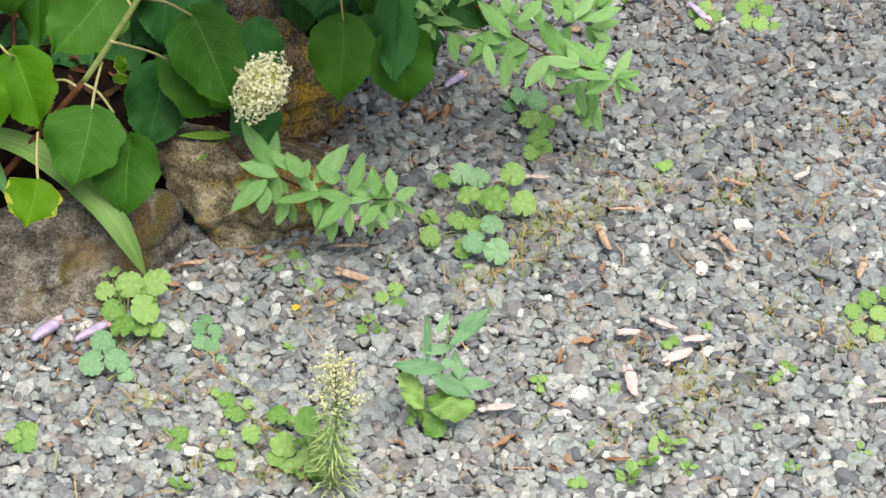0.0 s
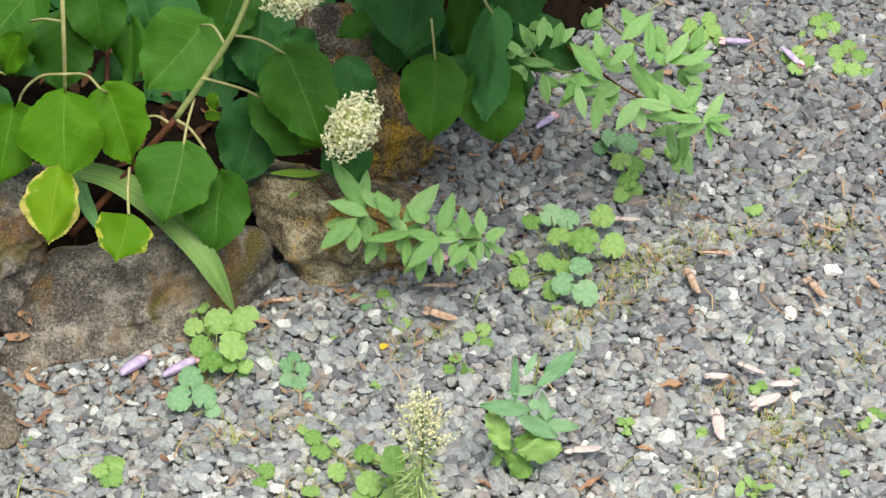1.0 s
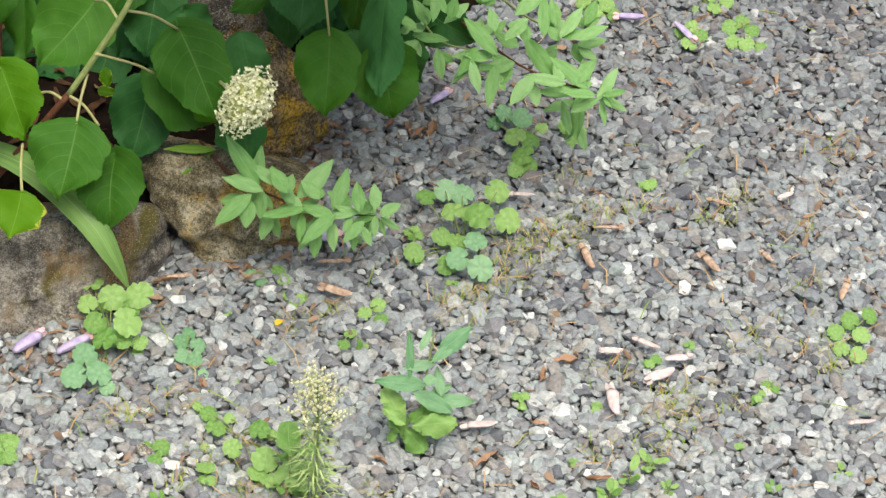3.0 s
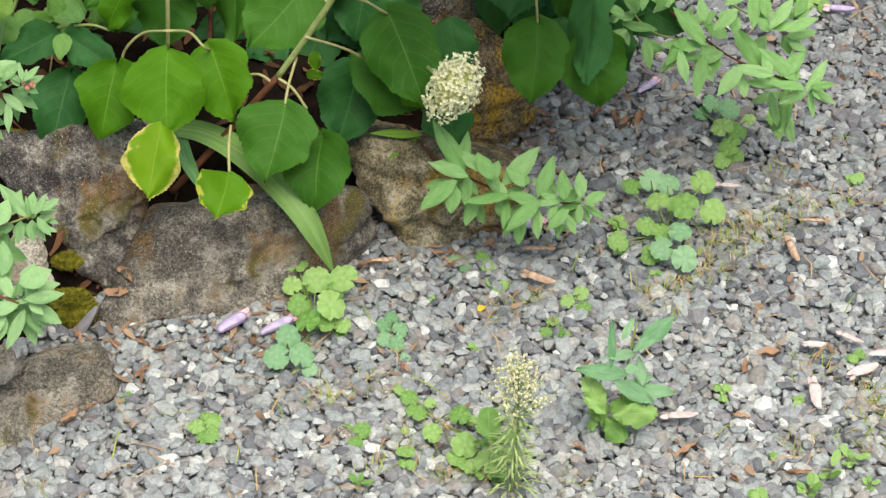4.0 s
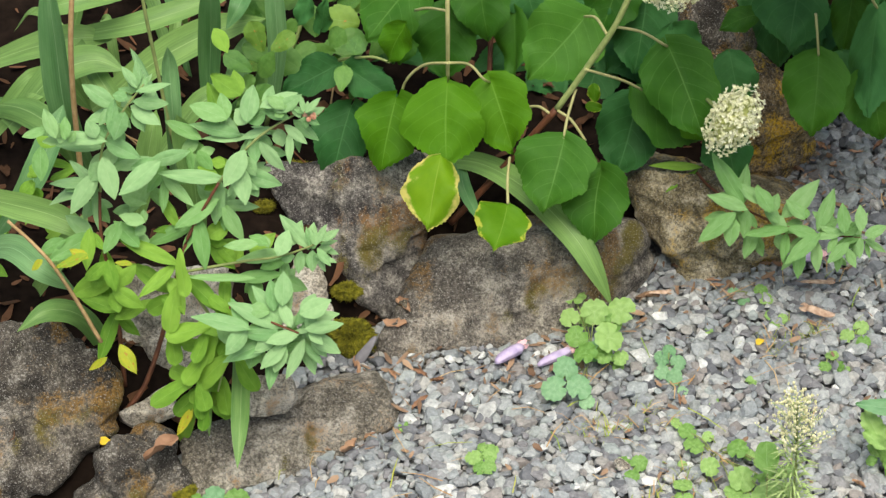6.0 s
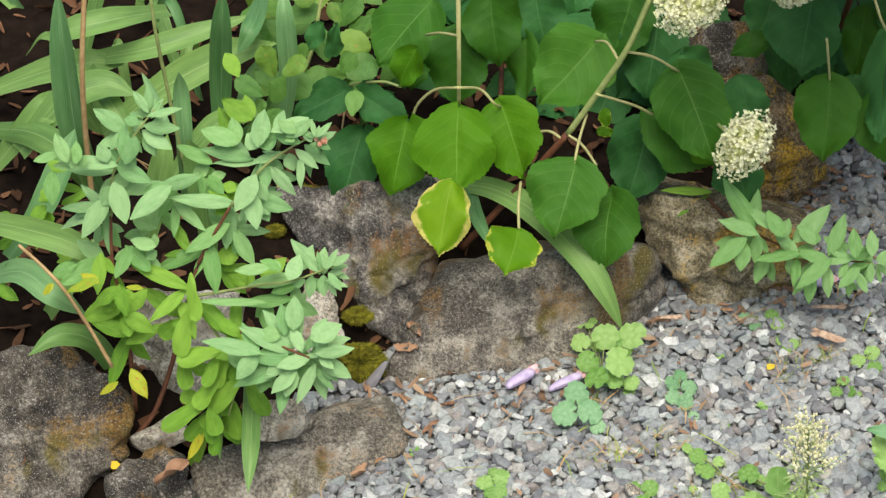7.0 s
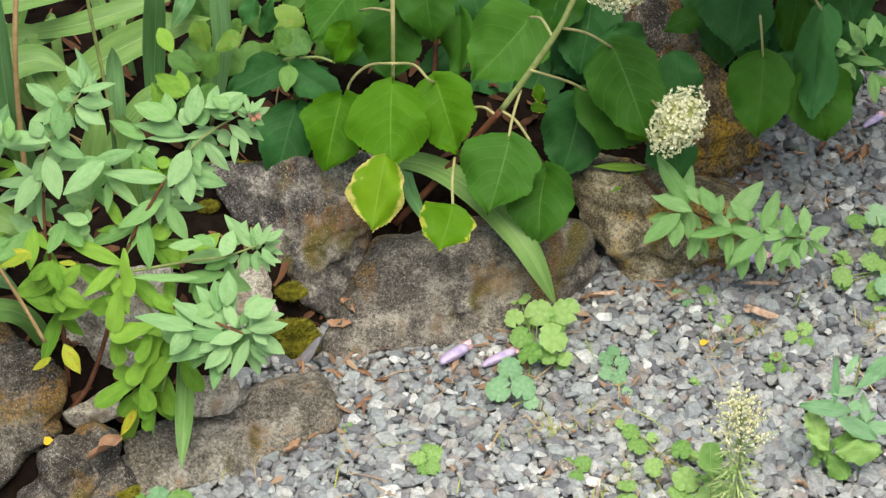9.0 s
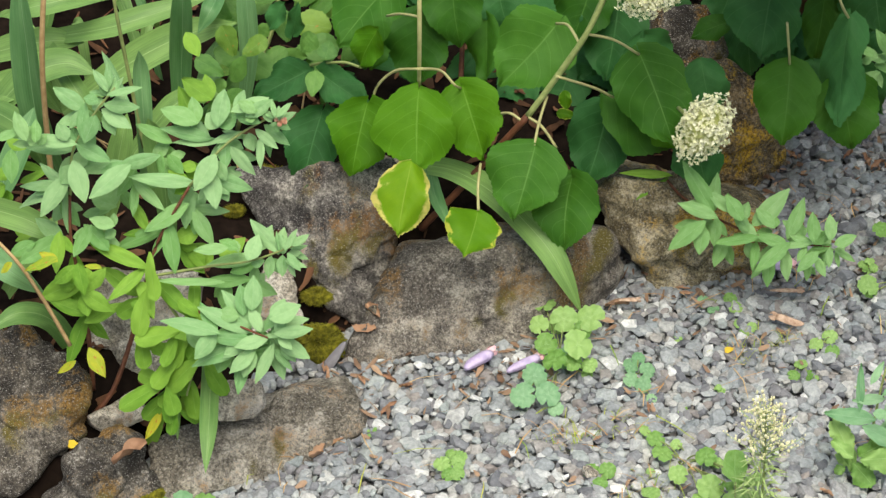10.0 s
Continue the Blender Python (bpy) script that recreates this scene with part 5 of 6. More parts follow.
place_leaves(spray, SAGES_MID, 802, [((0.254, -0.086, 0.159), (0.207, -0.111, 0.130), 0.024), ((0.229, -0.063, 0.122), (0.226, -0.092, 0.087), 0.022), ((0.283, -0.073, 0.149), (0.241, -0.079, 0.153), 0.014), ((0.292, -0.079, 0.162), (0.288, -0.056, 0.194), 0.022), ((0.316, -0.079, 0.165), (0.314, -0.061, 0.194), 0.020), ((0.324, -0.082, 0.158), (0.352, -0.077, 0.170), 0.019), ((0.327, -0.055, 0.128), (0.354, -0.067, 0.115), 0.012), ((0.316, -0.075, 0.145), (0.316, -0.089, 0.121), 0.014), ((0.297, -0.089, 0.146), (0.269, -0.104, 0.124), 0.019), ((0.318, -0.054, 0.133), (0.284, -0.062, 0.126), 0.015), ((0.288, -0.066, 0.112), (0.284, -0.081, 0.090), 0.014)])
place_leaves(spray, SAGES_MID, 803, [((0.321, -0.027, 0.102), (0.312, -0.040, 0.081), 0.017), ((0.277, -0.042, 0.144), (0.250, -0.032, 0.162), 0.020), ((0.234, -0.047, 0.162), (0.210, -0.032, 0.183), 0.020), ((0.196, -0.049, 0.155), (0.176, -0.037, 0.182), 0.020), ((0.303, -0.030, 0.121), (0.329, -0.016, 0.147), 0.014), ((0.315, -0.033, 0.120), (0.306, -0.019, 0.137), 0.012)])
place_leaves(spray, SAGES_FRESH, 804, [((0.081, 0.066, 0.172), (0.011, 0.064, 0.180), 0.015), ((0.106, 0.063, 0.133), (0.042, 0.065, 0.140), 0.020), ((0.077, 0.064, 0.122), (0.035, 0.048, 0.090), 0.025), ((0.112, 0.042, 0.142), (0.091, 0.051, 0.157), 0.014)])

spray2 = thing("leafy_spray", (0.509, 0.523, 0.100), "sage-green leafy shrub branches leaning over the path edge", "shrub", "leafy sprays")
stem(spray2, [(0.437, 0.471, 0.180), (0.508, 0.277, 0.220), (0.567, 0.178, 0.230), (0.657, 0.121, 0.225)], 0.0026, 0.0013, STEM_RED)
stem(spray2, [(0.528, 0.469, 0.200), (0.571, 0.300, 0.250), (0.613, 0.246, 0.260), (0.643, 0.241, 0.260)], 0.0024, 0.0013, STEM_GREEN)
stem(spray2, [(0.402, 0.490, 0.180), (0.424, 0.329, 0.210), (0.450, 0.275, 0.215), (0.488, 0.257, 0.215)], 0.0022, 0.0013, STEM_GREEN)
place_leaves(spray2, SAGES_MID, 811, [((0.670, 0.124, 0.212), (0.696, 0.149, 0.251), 0.020), ((0.676, 0.111, 0.228), (0.709, 0.113, 0.232), 0.014), ((0.682, 0.140, 0.203), (0.714, 0.127, 0.186), 0.014), ((0.675, 0.128, 0.207), (0.683, 0.103, 0.178), 0.014), ((0.664, 0.109, 0.219), (0.627, 0.101, 0.204), 0.018), ((0.658, 0.102, 0.234), (0.609, 0.110, 0.239), 0.020), ((0.649, 0.127, 0.232), (0.599, 0.152, 0.268), 0.025), ((0.631, 0.131, 0.236), (0.665, 0.150, 0.265), 0.024), ((0.612, 0.114, 0.248), (0.556, 0.122, 0.258), 0.020), ((0.632, 0.123, 0.224), (0.576, 0.123, 0.228), 0.019), ((0.566, 0.116, 0.258), (0.532, 0.097, 0.223), 0.025)])
place_leaves(spray2, SAGES_MID, 812, [((0.600, 0.163, 0.229), (0.560, 0.199, 0.276), 0.030), ((0.541, 0.172, 0.247), (0.496, 0.166, 0.239), 0.024), ((0.512, 0.157, 0.250), (0.503, 0.127, 0.200), 0.024), ((0.483, 0.158, 0.284), (0.455, 0.136, 0.253), 0.022), ((0.475, 0.144, 0.269), (0.487, 0.114, 0.236), 0.019), ((0.509, 0.144, 0.286), (0.467, 0.179, 0.326), 0.026), ((0.554, 0.141, 0.346), (0.521, 0.123, 0.326), 0.024), ((0.511, 0.172, 0.308), (0.506, 0.189, 0.336), 0.020), ((0.585, 0.168, 0.301), (0.591, 0.208, 0.348), 0.023), ((0.614, 0.170, 0.297), (0.643, 0.198, 0.332), 0.023), ((0.629, 0.149, 0.306), (0.677, 0.156, 0.327), 0.022)])
place_leaves(spray2, SAGES_MID, 813, [((0.642, 0.176, 0.277), (0.683, 0.178, 0.282), 0.019), ((0.637, 0.194, 0.263), (0.650, 0.179, 0.242), 0.020), ((0.546, 0.187, 0.328), (0.590, 0.214, 0.356), 0.025), ((0.470, 0.194, 0.340), (0.435, 0.177, 0.321), 0.020), ((0.421, 0.162, 0.382), (0.416, 0.140, 0.348), 0.019), ((0.448, 0.167, 0.368), (0.442, 0.152, 0.339), 0.020), ((0.393, 0.199, 0.283), (0.442, 0.194, 0.280), 0.019), ((0.382, 0.160, 0.327), (0.366, 0.171, 0.339), 0.019), ((0.392, 0.168, 0.291), (0.353, 0.158, 0.265), 0.022), ((0.427, 0.184, 0.265), (0.432, 0.158, 0.231), 0.019)])
place_leaves(spray2, SAGES_MID, 814, [((0.650, 0.194, 0.112), (0.665, 0.174, 0.078), 0.020), ((0.652, 0.202, 0.160), (0.645, 0.161, 0.112), 0.024), ((0.624, 0.183, 0.163), (0.637, 0.160, 0.120), 0.019), ((0.592, 0.208, 0.222), (0.615, 0.220, 0.245), 0.025), ((0.550, 0.198, 0.261), (0.519, 0.208, 0.276), 0.024), ((0.490, 0.211, 0.275), (0.520, 0.217, 0.291), 0.022), ((0.611, 0.215, 0.289), (0.604, 0.237, 0.317), 0.022), ((0.565, 0.209, 0.336), (0.548, 0.225, 0.357), 0.024), ((0.496, 0.215, 0.333), (0.514, 0.230, 0.355), 0.022), ((0.408, 0.184, 0.315), (0.391, 0.199, 0.347), 0.020), ((0.653, 0.201, 0.298), (0.670, 0.216, 0.329), 0.020)])

# ---- iris clump ----
iris = thing("iris_clump", (-0.783, 0.255, 0.200), "clump of broad light green sword-shaped iris leaves", "iris", "irises")
IB = IRIS_BLUE
strap(iris, [(-0.846, 0.148, 0.220), (-0.737, 0.170, 0.300), (-0.650, 0.188, 0.340), (-0.571, 0.189, 0.360)], 0.052, IRIS, turn=10)
strap(iris, [(-0.894, 0.230, 0.300), (-0.781, 0.202, 0.340), (-0.695, 0.219, 0.360), (-0.614, 0.268, 0.360)], 0.036, IRIS)
strap(iris, [(-0.824, -0.015, 0.200), (-0.844, -0.054, 0.360), (-0.845, -0.058, 0.500), (-0.845, -0.036, 0.600)], 0.05, IB, turn=-25)
strap(iris, [(-0.663, 0.134, 0.200), (-0.653, 0.126, 0.320), (-0.639, 0.096, 0.440), (-0.630, 0.094, 0.520)], 0.036, IB)
strap(iris, [(-0.954, 0.044, 0.260), (-0.881, 0.063, 0.340), (-0.822, 0.079, 0.360), (-0.773, 0.079, 0.340)], 0.05, IRIS)
strap(iris, [(-0.998, 0.071, 0.220), (-0.917, 0.062, 0.320), (-0.875, 0.107, 0.300), (-0.839, 0.119, 0.240)], 0.05, IRIS)
strap(iris, [(-0.697, -0.013, 0.200), (-0.684, -0.051, 0.340), (-0.684, -0.038, 0.420), (-0.684, -0.039, 0.460)], 0.026, IB, turn=20)
strap(iris, [(-0.887, 0.246, 0.300), (-0.829, 0.109, 0.330), (-0.791, 0.063, 0.300), (-0.766, 0.091, 0.240)], 0.03, IRIS)
strap(iris, [(-0.562, 0.109, 0.250), (-0.545, 0.098, 0.360), (-0.543, 0.097, 0.460), (-0.548, 0.126, 0.500)], 0.03, IB)
strap(iris, [(-0.722, 0.049, 0.300), (-0.750, 0.095, 0.330), (-0.770, 0.125, 0.350)], 0.012, IB)
strap(iris, [(-0.747, -0.140, 0.200), (-0.720, -0.150, 0.300), (-0.701, -0.151, 0.380), (-0.691, -0.138, 0.420)], 0.036, IRIS, turn=15)
strap(iris, [(-0.648, -0.138, 0.200), (-0.647, -0.149, 0.300), (-0.653, -0.150, 0.380), (-0.660, -0.151, 0.420)], 0.04, IRIS, turn=-10)
strap(iris, [(-0.940, -0.169, 0.220), (-0.884, -0.153, 0.300), (-0.851, -0.111, 0.360), (-0.839, -0.068, 0.380)], 0.04, IB)
strap(iris, [(-0.641, 0.182, 0.220), (-0.615, 0.186, 0.280), (-0.606, 0.203, 0.320)], 0.035, IB, turn=15)
strap(iris, [(-1.034, 0.240, 0.240), (-0.933, 0.206, 0.300), (-0.861, 0.200, 0.320), (-0.814, 0.223, 0.300)], 0.045, IRIS)
strap(iris, [(-1.015, 0.132, 0.240), (-0.922, 0.032, 0.300), (-0.863, -0.026, 0.300), (-0.843, -0.027, 0.240)], 0.045, IRIS, cup=-0.3)
strap(iris, [(-0.748, 0.043, 0.180), (-0.674, 0.064, 0.280), (-0.632, 0.080, 0.300), (-0.587, 0.125, 0.280)], 0.035, IRIS)
strap(iris, [(-0.867, -0.276, 0.200), (-0.834, -0.287, 0.260), (-0.800, -0.273, 0.300), (-0.786, -0.247, 0.320)], 0.035, IRIS)
strap(iris, [(-0.749, 0.298, 0.350), (-0.802, 0.203, 0.400), (-0.874, 0.171, 0.400), (-0.935, 0.201, 0.360)], 0.04, IRIS)
strap(iris, [(-0.608, 0.365, 0.350), (-0.603, 0.190, 0.400), (-0.628, 0.158, 0.360)], 0.03, IB)
rng = random.Random(12)
for k in range(16):
    x, y = rng.uniform(-1.15, -0.5), rng.uniform(0.1, 0.7)
    b = Vector((x, y, bed_height(x, y)))
    a = rng.uniform(-1.2, 1.2)
    h, ln = rng.uniform(0.06, 0.16), rng.uniform(0.12, 0.26)
    way = Vector((math.sin(a), 0.5 * math.cos(a), 0)) * ln
    strap(iris, [b, b + way * 0.4 + Vector((0, 0, h)), b + way * 0.8 + Vector((0, 0, h * 1.1)), b + way * 1.15 + Vector((0, 0, h * 0.5))], rng.uniform(0.016, 0.034), (IRIS, IRIS_BLUE, IRIS)[k % 3], turn=rng.uniform(-40, 40))
stem(iris, [(-0.822, -0.086, 0.200), (-0.819, -0.096, 0.340), (-0.808, -0.115, 0.500), (-0.792, -0.100, 0.640)], 0.0045, 0.004, STEM_TAN, "flower_stalk", "dry tan flower stalk")
stem(iris, [(-0.688, -0.052, 0.300), (-0.700, -0.053, 0.440), (-0.707, -0.059, 0.540), (-0.711, -0.050, 0.600)], 0.003, 0.0025, STEM_GREEN, "flower_stalk")

iris2 = thing("iris_clump", (-0.931, -0.266, 0.150), "arching iris leaves over the dark boulder", "iris", "irises")
strap(iris2, [(-0.768, -0.340, 0.162), (-0.783, -0.360, 0.215), (-0.805, -0.380, 0.247), (-0.832, -0.400, 0.258), (-0.866, -0.420, 0.242)], 0.034, IRIS, cup=-0.3, base=0.8)
strap(iris2, [(-1.012, -0.169, 0.300), (-0.895, -0.255, 0.340), (-0.809, -0.294, 0.340), (-0.768, -0.299, 0.300)], 0.04, IRIS, turn=20)
strap(iris2, [(-0.979, -0.224, 0.220), (-0.892, -0.301, 0.300), (-0.836, -0.352, 0.300), (-0.798, -0.326, 0.240)], 0.04, IB)

iris3 = thing("iris_leaf", (-0.249, 0.121, 0.140), "single long iris leaf drooping across the grey boulder", "iris", "irises")
strap(iris3, [(-0.315, 0.093, 0.170), (-0.243, 0.037, 0.200), (-0.173, -0.033, 0.205), (-0.105, -0.096, 0.170), (-0.072, -0.119, 0.120), (-0.047, -0.117, 0.050)], 0.042, IRIS)
strap(iris3, [(-0.278, 0.079, 0.180), (-0.269, 0.007, 0.180), (-0.238, -0.084, 0.175)], 0.022, IB)

iris4 = thing("iris_leaf", (-0.572, -0.298, 0.140), "narrow iris leaf hanging straight down to the gravel", "iris", "irises")
strap(iris4, [(-0.560, -0.373, 0.200), (-0.557, -0.441, 0.175), (-0.554, -0.508, 0.150), (-0.554, -0.563, 0.118)], 0.026, IRIS, base=0.9)
strap(iris4, [(-0.607, -0.424, 0.180), (-0.606, -0.449, 0.140), (-0.606, -0.463, 0.090)], 0.012, IRIS, base=0.9)

# ---- bush behind ----
bush = thing("green_bush", (-0.578, 0.242, 0.200), "green bush with oval toothed leaves, some rust-spotted", "shrub", "background bushes")
stem(bush, [(-0.580, 0.164, 0.180), (-0.559, 0.170, 0.260), (-0.521, 0.189, 0.340), (-0.503, 0.222, 0.420)], 0.004, 0.003, STEM_GREEN)
stem(bush, [(-0.537, 0.181, 0.200), (-0.477, 0.150, 0.300), (-0.409, 0.084, 0.360), (-0.375, 0.070, 0.360)], 0.003, 0.002, STEM_GREEN)
leaf(bush, HYD_DUSK, (-0.459, 0.125, 0.320), (-0.542, 0.081, 0.302), 0.056)
leaf(bush, HYD_DUSK, (-0.441, 0.102, 0.330), (-0.366, 0.061, 0.303), 0.052)
leaf(bush, BUSHES, (-0.431, 0.092, 0.360), (-0.425, 0.109, 0.382), 0.028)
leaf(bush, BUSHES, (-0.445, 0.091, 0.340), (-0.449, 0.053, 0.323), 0.027)
leaf(bush, BUSHES_SPOT, (-0.579, 0.080, 0.426), (-0.562, 0.070, 0.377), 0.031)
leaf(bush, BUSHES_SPOT, (-0.511, 0.060, 0.417), (-0.548, 0.050, 0.394), 0.028)
leaf(bush, BUSHES, (-0.616, 0.040, 0.394), (-0.574, 0.030, 0.373), 0.029)
leaf(bush, BUSHES, (-0.566, 0.040, 0.357), (-0.542, 0.030, 0.405), 0.028)
leaf(bush, BUSHES_SPOT, (-0.589, -0.020, 0.365), (-0.623, -0.030, 0.406), 0.031)
leaf(bush, BUSHES_SPOT, (-0.609, -0.050, 0.338), (-0.626, -0.060, 0.408), 0.027)
leaf(bush, BUSHES, (-0.569, 0.000, 0.351), (-0.546, -0.010, 0.373), 0.022)
leaf(bush, BUSHES, (-0.579, 0.050, 0.352), (-0.587, 0.040, 0.333), 0.019)
leaf(bush, HYD_DUSK, (-0.488, 0.100, 0.451), (-0.516, 0.090, 0.410), 0.029)
leaf(bush, HYD_DUSK, (-0.480, 0.120, 0.384), (-0.473, 0.110, 0.438), 0.026)
leaf(bush, BUSHES, (-0.445, 0.120, 0.384), (-0.470, 0.110, 0.361), 0.031)
leaf(bush, BUSHES, (-0.543, 0.140, 0.332), (-0.517, 0.130, 0.319), 0.026)
leaf(bush, HYD_FRESH, (-0.345, 0.020, 0.458), (-0.379, 0.010, 0.398), 0.048)
rng = random.Random(8)
for k in range(70):
    u, v = rng.uniform(0, 1), rng.uniform(0, 1)
    p = Vector((-0.636, 0.093, 0.260)).lerp(Vector((-0.389, 0.185, 0.220)), u).lerp(Vector((-0.680, 0.474, 0.260)).lerp(Vector((-0.409, 0.493, 0.260)), u), v)
    p.z += rng.uniform(-0.02, 0.10)
    way = Vector((rng.uniform(-1, 1), -0.5 + rng.uniform(-0.5, 0.5), rng.uniform(-0.8, 0.5))).normalized()
    s = rng.uniform(0.035, 0.07)
    leaf(bush, BUSHES_SPOT if k % 6 == 0 else BUSHES, p, p + way * s, s * rng.uniform(0.5, 0.7), rng.uniform(-30, 30), pick=k % 2)

# ---- weeds in the gravel ----
def lobed_weed(label, centre, leaves, seed, blue=()):
    """A low weed with round lobed leaves on thin stalks; leaves as (x, y, z, width)."""
    rng = random.Random(seed)
    more = [(x + rng.gauss(0, 0.017), y + rng.gauss(0, 0.014), z * rng.uniform(0.4, 0.75), d * rng.uniform(0.55, 0.9)) for x, y, z, d in leaves if rng.random() < 0.3]
    blue = {*blue, *(len(leaves) + k for k in range(len(more)) if blue and rng.random() < 0.45)}
    leaves = leaves + more
    w = thing("round_leaved_weed", centre, label, "weed", "round-leaved weeds")
    for k, (x, y, z, d) in enumerate(leaves):
        p = Vector((x, y, z))
        root = Vector(centre) + Vector((rng.uniform(-0.01, 0.01), rng.uniform(-0.01, 0.01), 0))
        stem(w, [root, root.lerp(p, 0.5) + Vector((0, 0, 0.008)), p - Vector((0, 0, 0.002))], 0.0011, 0.0009, STEM_GREEN, "leaf_stalk", per=4, sides=5)
        ob = part("leaf", rng.choice(LOBED_BLUE if k in blue else LOBED), None, w)
        n = Vector((rng.gauss(0, 0.22), -0.5 + rng.gauss(0, 0.2), 0.9))
        ob.matrix_basis = Matrix.Translation(p - w.location) @ n.to_track_quat("Z", "Y").to_matrix().to_4x4() @ Matrix.Rotation(rng.uniform(0, 6.28), 4, "Z") @ Matrix.Diagonal((0.9 * d, 0.9 * d, 0.9 * d, 1))
    return w


lobed_weed("bright green round-leaved weed against the grey boulder", (-0.083, -0.182, 0.000), [
    (*(-0.102, -0.100, 0.055), .038), (*(-0.110, -0.143, 0.050), .034), (*(-0.073, -0.142, 0.060), .045), (*(-0.034, -0.138, 0.060), .048), (*(-0.098, -0.188, 0.050), .038), (*(-0.051, -0.207, 0.065), .051),
    (*(-0.085, -0.225, 0.050), .041), (*(-0.059, -0.217, 0.040), .032), (*(-0.034, -0.218, 0.035), .027), (*(-0.113, -0.255, 0.045), .041), (*(-0.129, -0.295, 0.040), .043), (*(-0.093, -0.291, 0.040), .042), (*(-0.046, -0.150, 0.045), .032)], 1, (9, 10, 11))
lobed_weed("large round-leaved weed, half blue-green, in the gravel", (0.456, 0.019, 0.000), [
    (*(0.410, 0.106, 0.045), .034), (*(0.442, 0.129, 0.040), .040), (*(0.445, 0.055, 0.055), .040), (*(0.484, 0.030, 0.065), .050), (*(0.520, 0.110, 0.050), .043), (*(0.529, 0.034, 0.050), .045),
    (*(0.426, 0.011, 0.040), .034), (*(0.445, -0.052, 0.045), .040), (*(0.475, -0.015, 0.050), .040), (*(0.477, -0.076, 0.045), .045), (*(0.449, 0.002, 0.035), .036), (*(0.382, -0.014, 0.030), .036), (*(0.468, 0.124, 0.035), .040)], 2, (1, 7, 8, 9, 12))
lobed_weed("green round-leaved weed below the leafy spray", (0.576, 0.297, 0.000), [
    (*(0.555, 0.332, 0.040), .036), (*(0.581, 0.311, 0.045), .038), (*(0.564, 0.262, 0.045), .040), (*(0.588, 0.256, 0.040), .036), (*(0.572, 0.217, 0.040), .040), (*(0.560, 0.199, 0.025), .031), (*(0.583, 0.215, 0.020), .031)], 3, (0, 1))
lobed_weed("small round-leaved weed in the gravel", (0.665, 0.317, 0.000), [
    (*(0.653, 0.307, 0.030), .031), (*(0.671, 0.290, 0.030), .029), (*(0.661, 0.274, 0.020), .027)], 4)
lobed_weed("flat rosette of round leaves in the gravel", (0.901, 0.604, -0.000), [
    (*(0.881, 0.587, 0.020), .027), (*(0.901, 0.603, 0.020), .027), (*(0.912, 0.575, 0.020), .029), (*(0.889, 0.552, 0.020), .031)], 5)
lobed_weed("flat rosette of round leaves in the gravel", (0.986, 0.606, 0.000), [
    (*(0.965, 0.598, 0.020), .031), (*(0.989, 0.614, 0.020), .029), (*(1.002, 0.586, 0.020), .029), (*(0.986, 0.546, 0.020), .031), (*(0.964, 0.553, 0.020), .029)], 6)
lobed_weed("flat rosette of round leaves in the gravel", (0.964, 0.712, 0.000), [
    (*(0.945, 0.692, 0.020), .027), (*(0.965, 0.706, 0.020), .027), (*(0.972, 0.674, 0.020), .027), (*(0.949, 0.657, 0.020), .029)], 7)
lobed_weed("green weed at the far edge of the gravel", (0.757, 0.686, 0.000), [
    (*(0.724, 0.670, 0.030), .031), (*(0.739, 0.638, 0.030), .031), (*(0.763, 0.658, 0.030), .031), (*(0.774, 0.641, 0.020), .027), (*(0.729, 0.626, 0.020), .027), (*(0.760, 0.689, 0.030), .031)], 8)
lobed_weed("round-leaved weed at the foot of the dark boulder", (-0.593, -0.511, 0.000), [
    (*(-0.626, -0.535, 0.030), .040), (*(-0.594, -0.533, 0.035), .041), (*(-0.565, -0.530, 0.030), .040), (*(-0.606, -0.557, 0.020), .036), (*(-0.574, -0.562, 0.020), .036)], 9, (1, 3))
lobed_weed("pale blue-green small weed in the gravel", (0.038, -0.199, 0.000), [
    (*(0.026, -0.201, 0.020), .027), (*(0.037, -0.185, 0.022), .023), (*(0.050, -0.210, 0.020), .027), (*(0.044, -0.240, 0.018), .029), (*(0.027, -0.230, 0.018), .027)], 10, (0, 1, 2, 3, 4))
lobed_weed("leafy weed at the edge of the view in the gravel", (1.015, -0.215, 0.000), [
    (*(0.992, -0.231, 0.030), .029), (*(1.018, -0.205, 0.030), .031), (*(1.029, -0.239, 0.030), .031), (*(0.996, -0.258, 0.020), .027), (*(1.019, -0.273, 0.020), .029), (*(1.050, -0.194, 0.030), .031)], 11)
lobed_weed("loose patch of bright green round-leaved weeds beside the fleabane", (0.102, -0.391, 0.000), [
    (0.047, -0.346, 0.020, 0.021), (0.062, -0.369, 0.025, 0.030), (0.071, -0.406, 0.030, 0.035), (0.091, -0.375, 0.020, 0.019), (0.093, -0.451, 0.030, 0.032), (0.132, -0.412, 0.030, 0.035), (0.137, -0.482, 0.035, 0.044), (0.165, -0.438, 0.030, 0.026), (0.169, -0.511, 0.035, 0.049), (0.125, -0.500, 0.025, 0.032), (0.194, -0.499, 0.030, 0.026)], 21, ())
lobed_weed("three-leaved green weed in the gravel", (-0.018, -0.423, 0.000), [
    (-0.029, -0.429, 0.015, 0.026), (-0.006, -0.431, 0.018, 0.028), (-0.017, -0.457, 0.015, 0.026)], 22, ())
